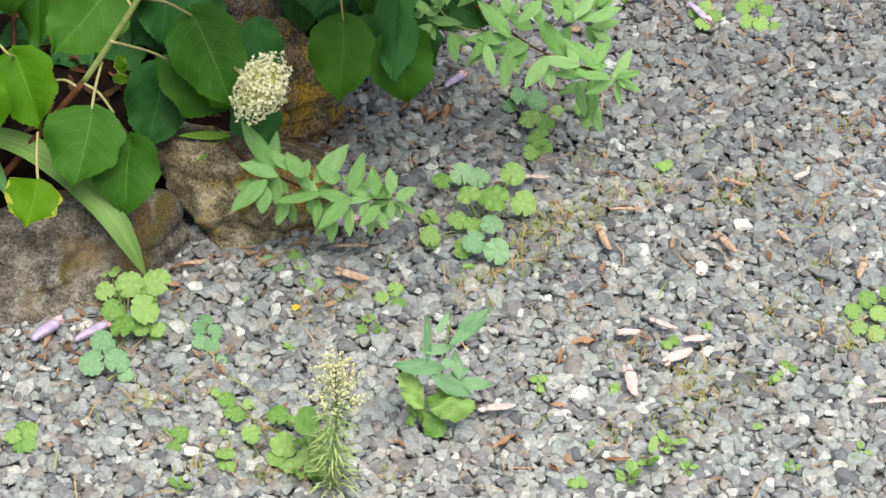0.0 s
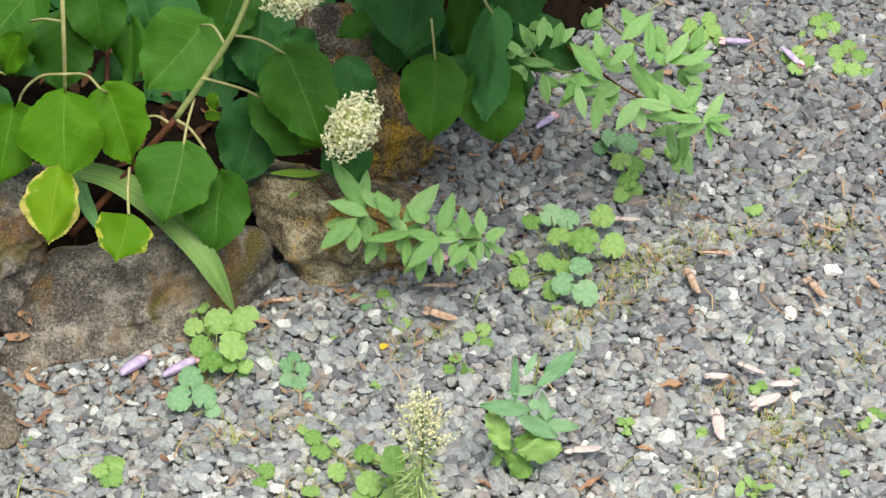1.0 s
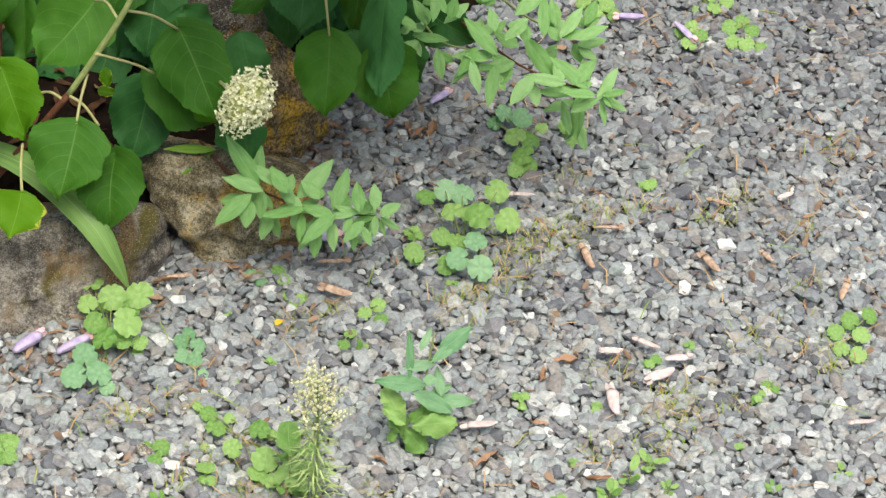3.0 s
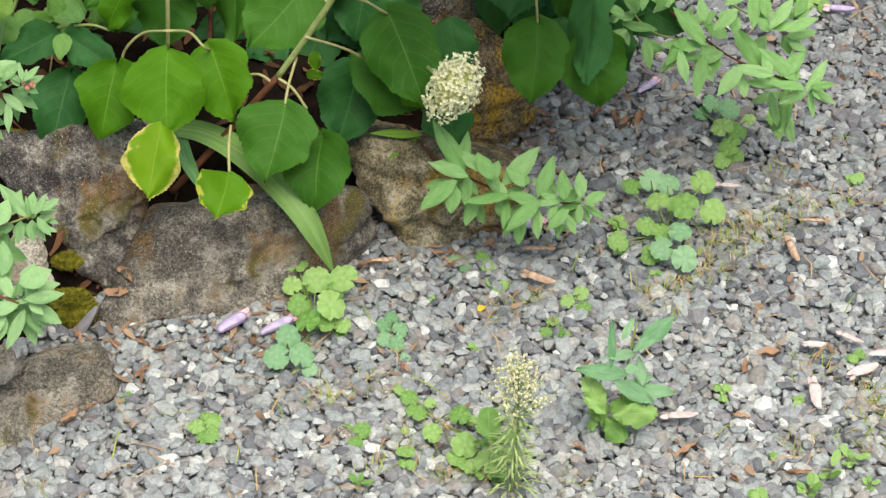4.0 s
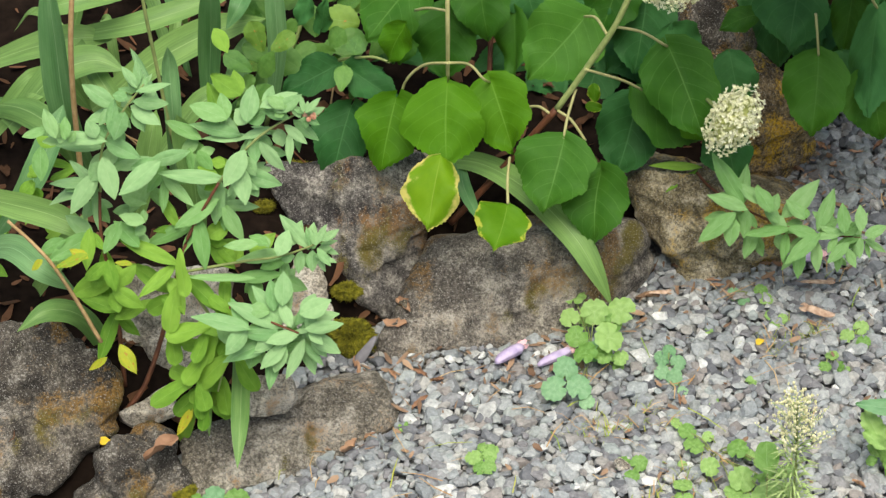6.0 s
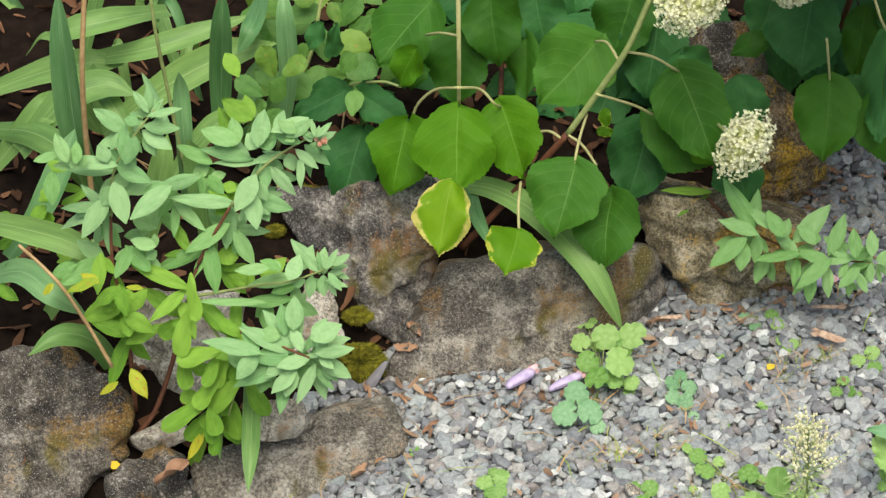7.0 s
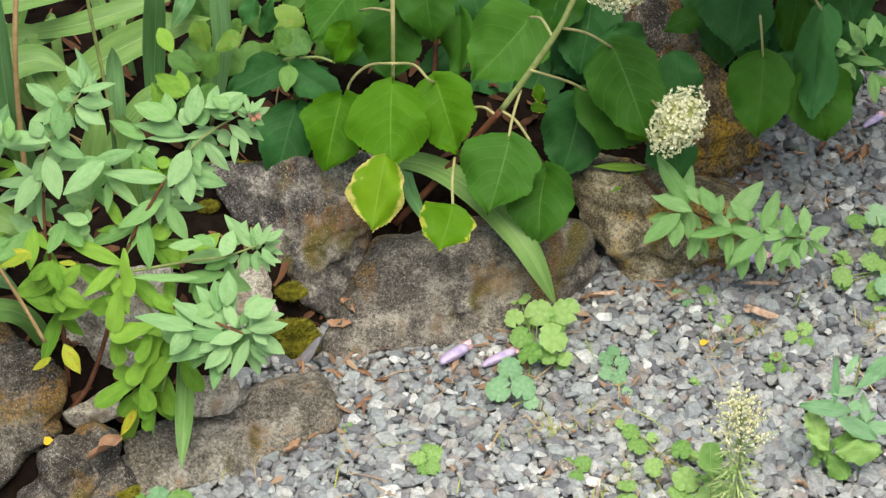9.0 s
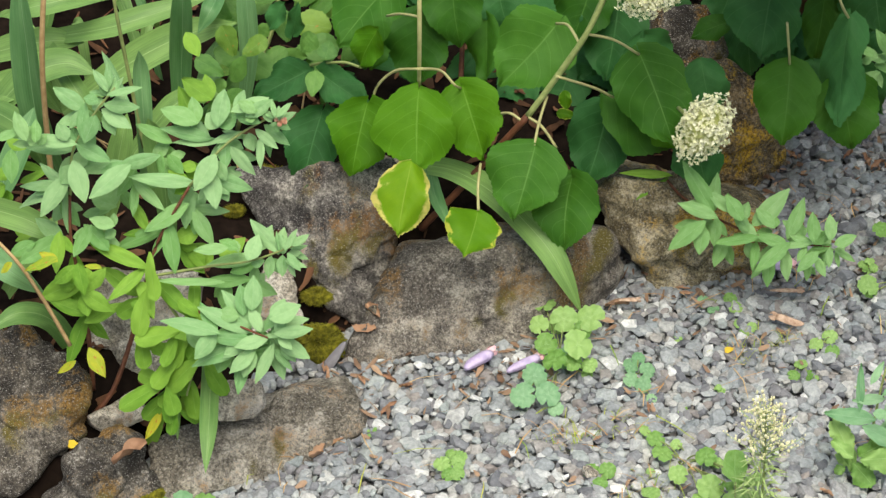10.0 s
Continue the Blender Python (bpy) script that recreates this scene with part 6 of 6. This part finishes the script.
lobed_weed("three-leaved green weed in the gravel", (0.314, -0.123, 0.000), [
    (0.299, -0.139, 0.015, 0.025), (0.320, -0.124, 0.018, 0.026), (0.322, -0.156, 0.015, 0.025)], 23, ())
lobed_weed("small pale green weed in the gravel", (0.273, -0.180, 0.000), [
    (0.275, -0.185, 0.015, 0.023), (0.264, -0.208, 0.012, 0.021), (0.285, -0.208, 0.012, 0.019)], 24, ())
lobed_weed("small pale green weed in the gravel", (0.165, -0.028, 0.000), [
    (0.135, -0.041, 0.015, 0.023), (0.149, -0.054, 0.012, 0.021), (0.175, -0.035, 0.015, 0.025), (0.183, -0.050, 0.012, 0.023)], 25, (0, 1))
lobed_weed("small pale green weed in the gravel", (0.196, -0.084, 0.000), [
    (0.187, -0.088, 0.012, 0.018), (0.206, -0.097, 0.012, 0.018), (0.194, -0.109, 0.010, 0.018)], 26, ())


def seedling(at, size, seed, kinds=None):
    """A small weed: a few oval leaves spreading from one root."""
    rng = random.Random(seed)
    w = thing("small_weed", (*at, 0.004), "small bright green seedling weed growing in the gravel", "weed", "seedling weeds")
    n = rng.randint(4, 6) if size >= 0.03 else rng.randint(5, 8)
    for k in range(n):
        a = 6.283 * k / n + rng.uniform(-0.5, 0.5)
        s = size * rng.uniform(0.35, 0.95)
        way = Vector((math.cos(a), math.sin(a), rng.uniform(0.25, 1.1))).normalized()
        b = Vector((*at, 0.006)) + way * s * 0.35 + Vector((0, 0, rng.uniform(0.2, 0.8) * s))
        stem(w, [(*at, 0.0), b.lerp(Vector((*at, 0)), 0.4) + Vector((0, 0, 0.002)), b], 0.0008, 0.0007, STEM_GREEN, "leaf_stalk", per=3, sides=4)
        if seed % 3 != 0 and size < 0.03:
            ob = part("leaf", rng.choice(LOBED), None, w)
            up = Vector((0.3 * way.x, -0.35 + 0.3 * way.y, 1))
            ob.matrix_basis = Matrix.Translation(b + way * s * 0.4 - w.location) @ up.to_track_quat("Z", "Y").to_matrix().to_4x4() @ Matrix.Rotation(a + math.pi, 4, "Z") @ Matrix.Diagonal((s, s, s, 1))
            continue
        leaf(w, kinds or (RUFFLED if size >= 0.03 else WEEDS), b, b + way * s, s * rng.uniform(0.5, 0.72), rng.uniform(-20, 20), Vector((0, -0.3, 1)), pick=rng.randrange(3))


SPOTS = [(-0.224, -0.436), (0.175, -0.478), (0.763, 0.160), (0.709, -0.275), (0.644, -0.526), (0.621, -0.366), (0.855, -0.355), (0.946, -0.527), (0.774, -0.234), (0.573, -0.485), (0.103, -0.294), (0.159, -0.242), (0.539, -0.568), (0.676, -0.498), (0.386, 0.043), (0.812, -0.458), (0.844, -0.552), (0.511, -0.361), (-0.223, -0.412), (-0.343, -0.356), (0.096, -0.125), (0.588, 0.316), (0.697, -0.547), (0.164, -0.531), (0.436, -0.072), (0.612, -0.559), (0.878, -0.337), (0.054, -0.499), (-0.009, -0.541), (0.155, -0.240), (0.510, -0.344)]
SIZES = [34, 52, 26, 28, 34, 22, 22, 22, 14, 14, 12, 14, 24, 30, 26, 14, 16, 16, 30, 14, 12, 14, 20, 44, 14, 30, 20, 30, 26, 16, 20]
for k, (p, s) in enumerate(zip(SPOTS, SIZES)):
    seedling(p, 0.001 * s * 0.8, 50 + k)

# ---- taller weeds ----
upright = thing("upright_weed", (0.169, -0.530, 0.000), "single upright bright green spoon-shaped weed leaf", "weed", "taller weeds")
leaf(upright, WEEDS, (0.169, -0.530, 0.087), (0.169, -0.490, 0.114), 0.032)
stem(upright, [(0.169, -0.530, 0.000), (0.169, -0.530, 0.087)], 0.0014, 0.001, STEM_GREEN)
dock = thing("rosette_weed", (0.359, -0.418, 0.000), "leafy green weed with long toothed leaves in the gravel", "weed", "taller weeds")
for spot in (((0.331, -0.435, 0.057), (0.306, -0.412, 0.108), 0.039), ((0.336, -0.429, 0.020), (0.330, -0.416, 0.063), 0.022), ((0.343, -0.459, 0.068), (0.418, -0.455, 0.073), 0.042), ((0.342, -0.442, 0.061), (0.382, -0.431, 0.082), 0.034), ((0.336, -0.444, 0.049), (0.369, -0.468, 0.022), 0.039), ((0.326, -0.441, 0.036), (0.306, -0.441, 0.031), 0.019), ((0.341, -0.439, 0.033), (0.357, -0.451, 0.005), 0.029), ((0.334, -0.459, 0.072), (0.300, -0.442, 0.096), 0.025), ((0.330, -0.424, 0.027), (0.314, -0.415, 0.045), 0.020)):
    leaf(dock, RUFFLED, spot[0], Vector(spot[0]).lerp(Vector(spot[1]), 0.84), spot[2] * 0.66)
for spot in (((0.365, -0.429, 0.116), (0.293, -0.421, 0.124), 0.022), ((0.377, -0.414, 0.142), (0.331, -0.416, 0.141), 0.014), ((0.378, -0.424, 0.169), (0.425, -0.408, 0.203), 0.023), ((0.345, -0.438, 0.112), (0.404, -0.449, 0.084), 0.023), ((0.381, -0.421, 0.084), (0.437, -0.420, 0.079), 0.018), ((0.342, -0.422, 0.123), (0.343, -0.389, 0.183), 0.011), ((0.385, -0.430, 0.096), (0.381, -0.404, 0.129), 0.014), ((0.357, -0.448, 0.144), (0.377, -0.449, 0.144), 0.014), ((0.369, -0.435, 0.164), (0.419, -0.413, 0.192), 0.015), ((0.352, -0.441, 0.189), (0.369, -0.425, 0.217), 0.010), ((0.369, -0.421, 0.090), (0.401, -0.415, 0.104), 0.014)):
    leaf(dock, DOCKS, *spot)
stem(dock, [(0.359, -0.418, 0.000), (0.360, -0.419, 0.070), (0.369, -0.404, 0.140), (0.377, -0.391, 0.180)], 0.0026, 0.0016, STEM_GREEN)


def fleabane(base, height, seed, label):
    """An upright weed with narrow leaves up its stem and a branched head of tiny cream flowers."""
    rng = random.Random(seed)
    w = thing("fleabane", base, label, "weed", "taller weeds")
    b = Vector(base)
    top = b + Vector((0.005, 0.0, height))
    stem(w, [b, b.lerp(top, 0.5) + Vector((0.004, 0, 0)), top], 0.0024, 0.0012, STEM_GREEN)
    bm, heads = bmesh.new(), bmesh.new()
    for k in range(150):
        s = 0.04 + 0.62 * k / 150
        p = b.lerp(top, s) - b
        a = 2.4 * k
        ln = rng.uniform(0.03, 0.06) * (1.15 - 0.6 * s)
        way = Vector((math.cos(a), math.sin(a), rng.uniform(0.1, 0.8))).normalized()
        side = way.cross(Vector((0, 0, 1))).normalized() * 0.0014
        q = p + way * ln * 0.5 + Vector((0, 0, 0.003))
        e = p + way * ln - Vector((0, 0, ln * 0.2))
        vs = [bm.verts.new(c) for c in (p, q - side, e, q + side)]
        bm.faces.new(vs)
    for k in range(50):
        s = 0.60 + 0.38 * k / 50
        p = b.lerp(top, s) - b
        a = 2.4 * k + rng.uniform(-0.4, 0.4)
        ln = rng.uniform(0.5, 1.1) * (0.066 * (1.06 - s) / 0.5 + 0.014)
        e = p + Vector((math.cos(a), math.sin(a), 0.9)).normalized() * ln
        tube_into(bm, [p, e], 0.0006, 0.0004, 4)
        for _ in range(9):
            c = p.lerp(e, rng.uniform(0.45, 1.0)) + Vector((rng.gauss(0, 0.004), rng.gauss(0, 0.004), rng.gauss(0.002, 0.004)))
            r = rng.choice((0.0009, 0.0012, 0.0015, 0.0022))
            bmesh.ops.create_icosphere(heads, subdivisions=1, radius=r, matrix=Matrix.Translation(c) @ Matrix.Diagonal((1, 1, 1.4, 1)))
    part("foliage", bm, FLEABANE_LEAF, w)
    part("flower_panicle", heads, FLEABANE, w, "tiny cream flower heads")


fleabane((0.199, -0.552, 0.000), 0.238, 3, "upright pale green fleabane with tiny cream flowers")


# ---- grass and litter ----
def tufts():
    """Short dry and green grass blades in loose tufts."""
    rng = random.Random(11)
    spots = [(0.530, -0.001), (0.550, -0.058), (0.487, -0.082), (0.660, 0.056), (0.690, 0.088), (0.901, 0.123), (0.746, -0.361), (0.714, -0.433), (0.865, -0.246), (0.973, -0.301), (0.423, -0.119), (0.651, 0.197), (1.080, 0.257), (0.596, 0.038),
             (-0.061, -0.361), (0.024, -0.498), (0.149, -0.518), (0.985, 0.037), (0.746, 0.102), (0.543, 0.041), (0.505, -0.034), (0.460, -0.094), (0.977, -0.097), (0.641, -0.284), (-0.068, -0.347), (0.697, -0.469), (0.281, -0.538), (0.622, 0.037), (0.657, 0.107), (0.576, -0.018), (0.558, 0.012), (0.608, 0.066), (0.746, -0.411), (0.732, -0.372), (0.743, -0.323), (0.881, -0.200), (0.881, 0.109), (0.856, 0.066), (0.201, -0.159), (0.057, -0.453), (0.110, -0.516), (0.964, -0.258), (0.610, -0.451), (0.253, -0.122), (0.469, -0.175), (0.004, -0.328), (0.820, -0.365)]
    for name, material, label, share in (("grass", GRASS, "short green and tawny grass blades in the gravel", 0), ("dry_grass", STRAW, "thin dry straw-coloured stalks on the gravel", 1)):
        bm = bmesh.new()
        for x, y in spots:
            for _ in range(22 if share == 0 else 7):
                px, py = x + rng.gauss(0, 0.02), y + rng.gauss(0, 0.016)
                a, ln = rng.uniform(0, 6.28), rng.uniform(0.012, 0.032) * (1 if share == 0 else 1.3)
                rise = rng.uniform(0.3, 1.4) if share == 0 else rng.uniform(0.1, 0.6)
                way = Vector((math.cos(a), math.sin(a), rise)).normalized() * ln
                side = Vector((-math.sin(a), math.cos(a), 0)) * rng.uniform(0.0004, 0.0009)
                p = Vector((px, py, 0.008 if share == 0 else 0.016))
                mid = p + way * 0.55 + Vector((0, 0, 0.004))
                q = p + way - Vector((0, 0, 0.002))
                vs = [bm.verts.new(c) for c in (p - side, p + side, mid + side * 0.8, mid - side * 0.8, q)]
                bm.faces.new(vs[:4])
                bm.faces.new((vs[3], vs[2], vs[4]))
        for _ in range(280 if share else 60):
            x, y = rng.uniform(-0.6, 1.3), rng.uniform(-0.72, 0.8)
            if behind_edge(x, y) > -0.01:
                continue
            a, ln = rng.uniform(0, 6.28), rng.uniform(0.02, 0.075)
            way, side = Vector((math.cos(a), math.sin(a), 0)) * ln, Vector((-math.sin(a), math.cos(a), 0)) * rng.uniform(0.0005, 0.0011)
            p, sag = Vector((x, y, 0.019)), Vector((0, 0, rng.uniform(-0.002, 0.008))) + side * rng.uniform(-6, 6)
            vs = [bm.verts.new(c) for c in (p - side, p + side, p + way * 0.5 + sag + side, p + way * 0.5 + sag - side, p + way + side * 0.5, p + way - side * 0.5)]
            bm.faces.new(vs[:4])
            bm.faces.new((vs[3], vs[2], vs[4], vs[5]))
        ob = part(name, bm, material)
        tagged(ob, label, "grass", kind="stuff")


tufts()


def curled_flake(bm, p, size, slim, rng, lean=0.4):
    """A curled scrap of dry leaf."""
    m = Euler((rng.gauss(0, lean), rng.gauss(0, lean), rng.uniform(0, 6.28))).to_matrix()
    curl = rng.uniform(0.2, 0.8) * rng.choice((-1, 1))
    grid = []
    for i in range(4):
        v = i / 3
        w = slim * (0.25 + math.sin(math.pi * min(0.95, v + 0.12)) * 0.8) * rng.uniform(0.8, 1.2)
        grid.append([bm.verts.new(p + m @ Vector((u * w * size, (v - 0.5) * size, size * (curl * u * u * slim + 0.25 * curl * (v - 0.5) ** 2 + 0.06)))) for u in (-0.5, 0, 0.5)])
    for a, b in zip(grid, grid[1:]):
        for k in range(2):
            bm.faces.new((a[k], a[k + 1], b[k + 1], b[k])).smooth = True


def litter():
    rng = random.Random(23)
    bm = bmesh.new()
    for _ in range(1250):
        x = rng.uniform(-0.75, 1.3)
        y = rng.uniform(-0.75, 0.85)
        s = behind_edge(x, y)
        if s > 0.02 or rng.random() > 0.35 + 0.6 * math.exp(s * 4) + 0.5 * noise.noise(Vector((x * 4, y * 4, 7))):
            continue
        curled_flake(bm, Vector((x, y, 0.016)), rng.uniform(0.006, 0.02), rng.uniform(0.15, 0.55), rng)
    for _ in range(900):
        x, y = rng.uniform(0.05, 1.3), rng.uniform(-0.1, 0.95)
        if behind_edge(x, y) > 0.02 or noise.noise(Vector((x * 6, y * 6, 2))) < rng.uniform(-0.5, 0.25):
            continue
        curled_flake(bm, Vector((x, y, 0.015)), rng.uniform(0.008, 0.028), rng.uniform(0.10, 0.4), rng)
    for _ in range(330):
        x, s = rng.uniform(-0.7, 0.4), rng.uniform(-0.14, 0.0)
        y = s + float(np.interp(x, EDGE_X, EDGE_Y))
        if noise.noise(Vector((x * 9, y * 9, 4))) > rng.uniform(-0.35, 0.35):
            curled_flake(bm, Vector((x, y, 0.017)), rng.uniform(0.01, 0.03), rng.uniform(0.12, 0.45), rng)
    ob = part("leaf_litter", bm, DRY_BITS)
    tagged(ob, "scattered orange-brown scraps of dry leaf on the gravel", "litter", kind="stuff")
    bm = bmesh.new()
    for _ in range(3600):
        x, y = rng.uniform(-1.3, 1.2), rng.uniform(-0.7, 1.6)
        if behind_edge(x, y) < 0.06:
            continue
        curled_flake(bm, Vector((x, y, bed_height(x, y) + 0.006)), rng.uniform(0.012, 0.045), rng.uniform(0.15, 0.6), rng)
    ob = part("bed_litter", bm, BED_BITS)
    tagged(ob, "dead brown leaves and stalks on the bed", "litter", kind="stuff")


litter()


def dry_leaf(at, size, slim, turn, seed, z=0.018, material=DRY_LEAF, label="curled orange-brown dry leaf lying on the gravel"):
    rng = random.Random(seed)
    bm = bmesh.new()
    me_rng = random.Random(seed)
    curl = rng.uniform(0.8, 1.9)
    grid = []
    for i in range(9):
        v = i / 8
        w = slim * size * max(0.06, math.sin(math.pi * (0.04 + 0.93 * v)) ** 0.7) * me_rng.uniform(0.85, 1.12)
        row = []
        sides = (me_rng.uniform(0.45, 1.15), me_rng.uniform(0.45, 1.15))
        for j in range(-3, 4):
            u = j / 3
            x = 0.5 * u * w * sides[j > 0] + 0.14 * size * math.sin(2.6 * v + seed)
            crumple = 0.16 * size * noise.noise(Vector((u * 1.5, v * 4.0, seed * 1.7)))
            row.append(bm.verts.new((x, (v - 0.5) * size, 0.35 * curl * w * u * u + 0.3 * size * (v - 0.5) ** 2 + crumple)))
        grid.append(row)
    for a, b in zip(grid, grid[1:]):
        for k in range(6):
            bm.faces.new((a[k], a[k + 1], b[k + 1], b[k])).smooth = True
    ob = part("dry_leaf", bm, material)
    ob.matrix_basis = pose(*at, z, rng.uniform(-15, 15), rng.uniform(-15, 15), turn)
    return tagged(ob, label, "dry leaf", "dry leaves")


DRY = [((0.106, -0.011), 30, 100), ((0.050, -0.293), 30, 20), ((0.298, -0.474), 30, 50), ((0.531, -0.404), 32, 70), ((0.547, -0.298), 45, 150), ((0.585, -0.264), 50, 95), ((0.601, -0.523), 50, 110), ((0.450, -0.478), 60, 140), ((0.831, 0.438), 36, 70),
       ((0.967, 0.431), 30, 60), ((0.680, 0.143), 28, 30), ((0.433, 0.324), 50, 160), ((0.963, -0.151), 28, 10), ((-0.418, -0.230), 40, 20), ((-0.322, -0.305), 46, 150), ((-0.326, -0.239), 40, 40), ((-0.424, -0.212), 34, 170), ((-0.421, -0.398), 50, 140), ((-0.480, -0.381), 40, 60), ((-0.527, -0.394), 46, 100), ((-0.562, -0.444), 40, 80), ((0.418, 0.310), 40, 120), ((0.012, -0.052), 30, 80), ((0.511, -0.535), 26, 20)]
DRY += [((-0.584, -0.466), 36, 50), ((-0.505, -0.412), 34, 110), ((-0.453, -0.407), 30, 70), ((-0.390, -0.379), 30, 140), ((-0.368, -0.240), 28, 20), ((-0.301, -0.251), 26, 80), ((-0.372, -0.174), 26, 60), ((0.110, -0.023), 30, 100), ((0.229, 0.113), 26, 40), ((0.230, 0.276), 34, 60), ((0.258, 0.307), 36, 130), ((0.281, 0.339), 34, 20), ((0.297, 0.285), 30, 90), ((0.335, 0.324), 34, 110), ((0.371, 0.340), 36, 160), ((0.397, 0.325), 40, 30)]
for k, (p, s, a) in enumerate(DRY):
    dry_leaf(p, 0.00074 * s, 0.22 + 0.05 * (k % 6), a, 300 + k)
DROP = "curled dry leaf lying on a boulder"
for k, (p, s, a) in enumerate((((-0.661, -0.528, 0.118), 0.055, 118), ((-0.355, -0.138, 0.066), 0.036, 20), ((-0.367, -0.157, 0.051), 0.036, 70))):
    dry_leaf(p[:2], s, 0.5, a, 340 + k, p[2], label=DROP)
for k, p in enumerate(((-0.746, -0.503, 0.112), (0.171, -0.157, 0.016), (-0.711, -0.275, 0.176))):
    bm = bmesh.new()
    curled_flake(bm, Vector(), 0.018 if k == 0 else 0.013, 0.9, random.Random(k), 0.2)
    ob = part("yellow_petal", bm, YELLOW)
    ob.location = p
    tagged(ob, "small bright yellow fallen petal", "petal", "yellow petals")


def fallen_flower(at, length, turn, body, seed, label, fat=1.0):
    """A spent tubular flower lying on its side: a swollen tube with a flared, lobed mouth and a small calyx."""
    rng = random.Random(seed)
    f = thing("fallen_flower", (*at, 0.028), label, "flower", "fallen flowers")
    f.rotation_euler = (radians(rng.uniform(-14, 14)), radians(rng.uniform(-25, 25)), radians(turn))
    bm, mouth = bmesh.new(), bmesh.new()
    flat = 0.72 if body is LILAC else 0.45
    prof = ((-0.5, 0.05), (-0.42, 0.10), (-0.25, 0.145), (0.0, 0.175), (0.2, 0.165), (0.34, 0.13))
    rings = []
    for y, r in prof:
        r *= fat * rng.uniform(0.9, 1.1)
        rings.append([bm.verts.new((length * (r * (1 + 0.10 * math.sin(3 * a + seed) + 0.09 * math.sin(7 * a + 5 * y)) * math.cos(a) + 0.03 * math.sin(6 * y)), length * y, flat * length * r * math.sin(a))) for a in (6.2832 * k / 20 for k in range(20))])
    for a, b in zip(rings, rings[1:]):
        for k in range(20):
            bm.faces.new((a[k], a[(k + 1) % 20], b[(k + 1) % 20], b[k])).smooth = True
    bm.faces.new(rings[0][::-1])
    bm.faces.new(rings[-1])
    part("tube", bm, body, f)
    for k in range(5):
        a = 1.2566 * k
        pts = []
        for s, r, w in ((0.30, 0.125, 0.08), (0.42, 0.12 + 0.05 * rng.random(), 0.075), (0.5, 0.05 + 0.1 * rng.random(), 0.03)):
            for d in (-1, 1):
                b = a + d * w / max(r, 0.05)
                pts.append(mouth.verts.new((length * r * math.cos(b), length * s, 0.75 * length * r * math.sin(b))))
        mouth.faces.new((pts[0], pts[1], pts[3], pts[2]))
        mouth.faces.new((pts[2], pts[3], pts[5], pts[4]))
    part("flower_mouth", mouth, PINK_TIP if body is LILAC else body, f, "lobed flower mouth")


VIOLET, FADED, OLD = "fallen lilac tubular flower lying on the gravel", "faded pale pink fallen flower on the gravel", "withered tan fallen flower on the gravel"
for k, (p, a, d) in enumerate((((0.457, 0.401), -35, 52), ((-0.195, -0.199), -40, 56), ((-0.128, -0.207), -62, 56), ((0.796, 0.625), 80, 48), ((0.886, 0.575), -140, 50), ((0.247, 0.039), -75, 58))):
    fallen_flower(p, 0.00112 * d, a, LILAC, 400 + k, VIOLET, 0.68 if k in (0, 3, 4) else 0.92)
for k, (p, a, d) in enumerate((((0.562, 0.130), 65, 42), ((0.642, -0.367), 5, 60), ((0.716, -0.316), 120, 54), ((0.750, -0.277), -75, 44), ((0.707, -0.241), 60, 44), ((0.653, -0.256), 90, 36), ((0.443, -0.413), 85, 54), ((0.993, -0.432), 85, 40), ((0.976, 0.111), 120, 30))):
    fallen_flower(p, 0.001 * d, a, PINK_WHITE, 420 + k, FADED, 0.85)
for k, (p, a, d) in enumerate((((0.687, 0.040), -75, 50), ((0.870, 0.098), 50, 44), ((0.831, -0.054), 25, 56), ((0.645, -0.031), 15, 52), ((0.260, -0.027), -80, 52), ((0.257, -0.098), 70, 54), ((1.025, -0.128), -20, 46), ((0.024, -0.054), -80, 34), ((0.920, -0.042), 30, 34))):
    fallen_flower(p, 0.001 * d, a, WITHERED, 440 + k, OLD, 0.72)

# ---- a few larger pale stones ----
for k, (p, s) in enumerate((((0.868, 0.004), 0.030), ((0.786, -0.100), 0.026), ((0.009, -0.468), 0.026), ((-0.440, -0.368), 0.034), ((-0.030, -0.434), 0.026))):
    v, f = STONES[k * 4]
    me = bpy.data.meshes.new("pale_stone")
    me.from_pydata([tuple(c * s) for c in v], [], [tuple(int(i) for i in t) for t in f])
    me.shade_flat()
    me.materials.append(ROCK_PALE if k > 2 else QUARTZ)
    ob = new("pale_stone", me)
    ob.location, ob.rotation_euler = (*p, 0.017), (0.2, 0.1, k * 1.3)
    tagged(ob, "pale angular stone among the grey gravel", "stone", "pale stones")

# ---- single stones of the gravel ----
ONE = []
for k, (v, f) in enumerate(STONES):
    me = bpy.data.meshes.new("stone")
    me.from_pydata([tuple(c) for c in v], [], [tuple(int(i) for i in t) for t in f])
    me.shade_flat()
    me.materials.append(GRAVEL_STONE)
    ONE.append(me)
for tmpl, turn, size, place in SINGLE_STONES:
    ob = part("stone", ONE[tmpl], None, ground)
    ob.matrix_basis = Matrix.Translation(place) @ Matrix(turn.tolist()).to_4x4() @ Matrix.Diagonal((size, size, size, 1))
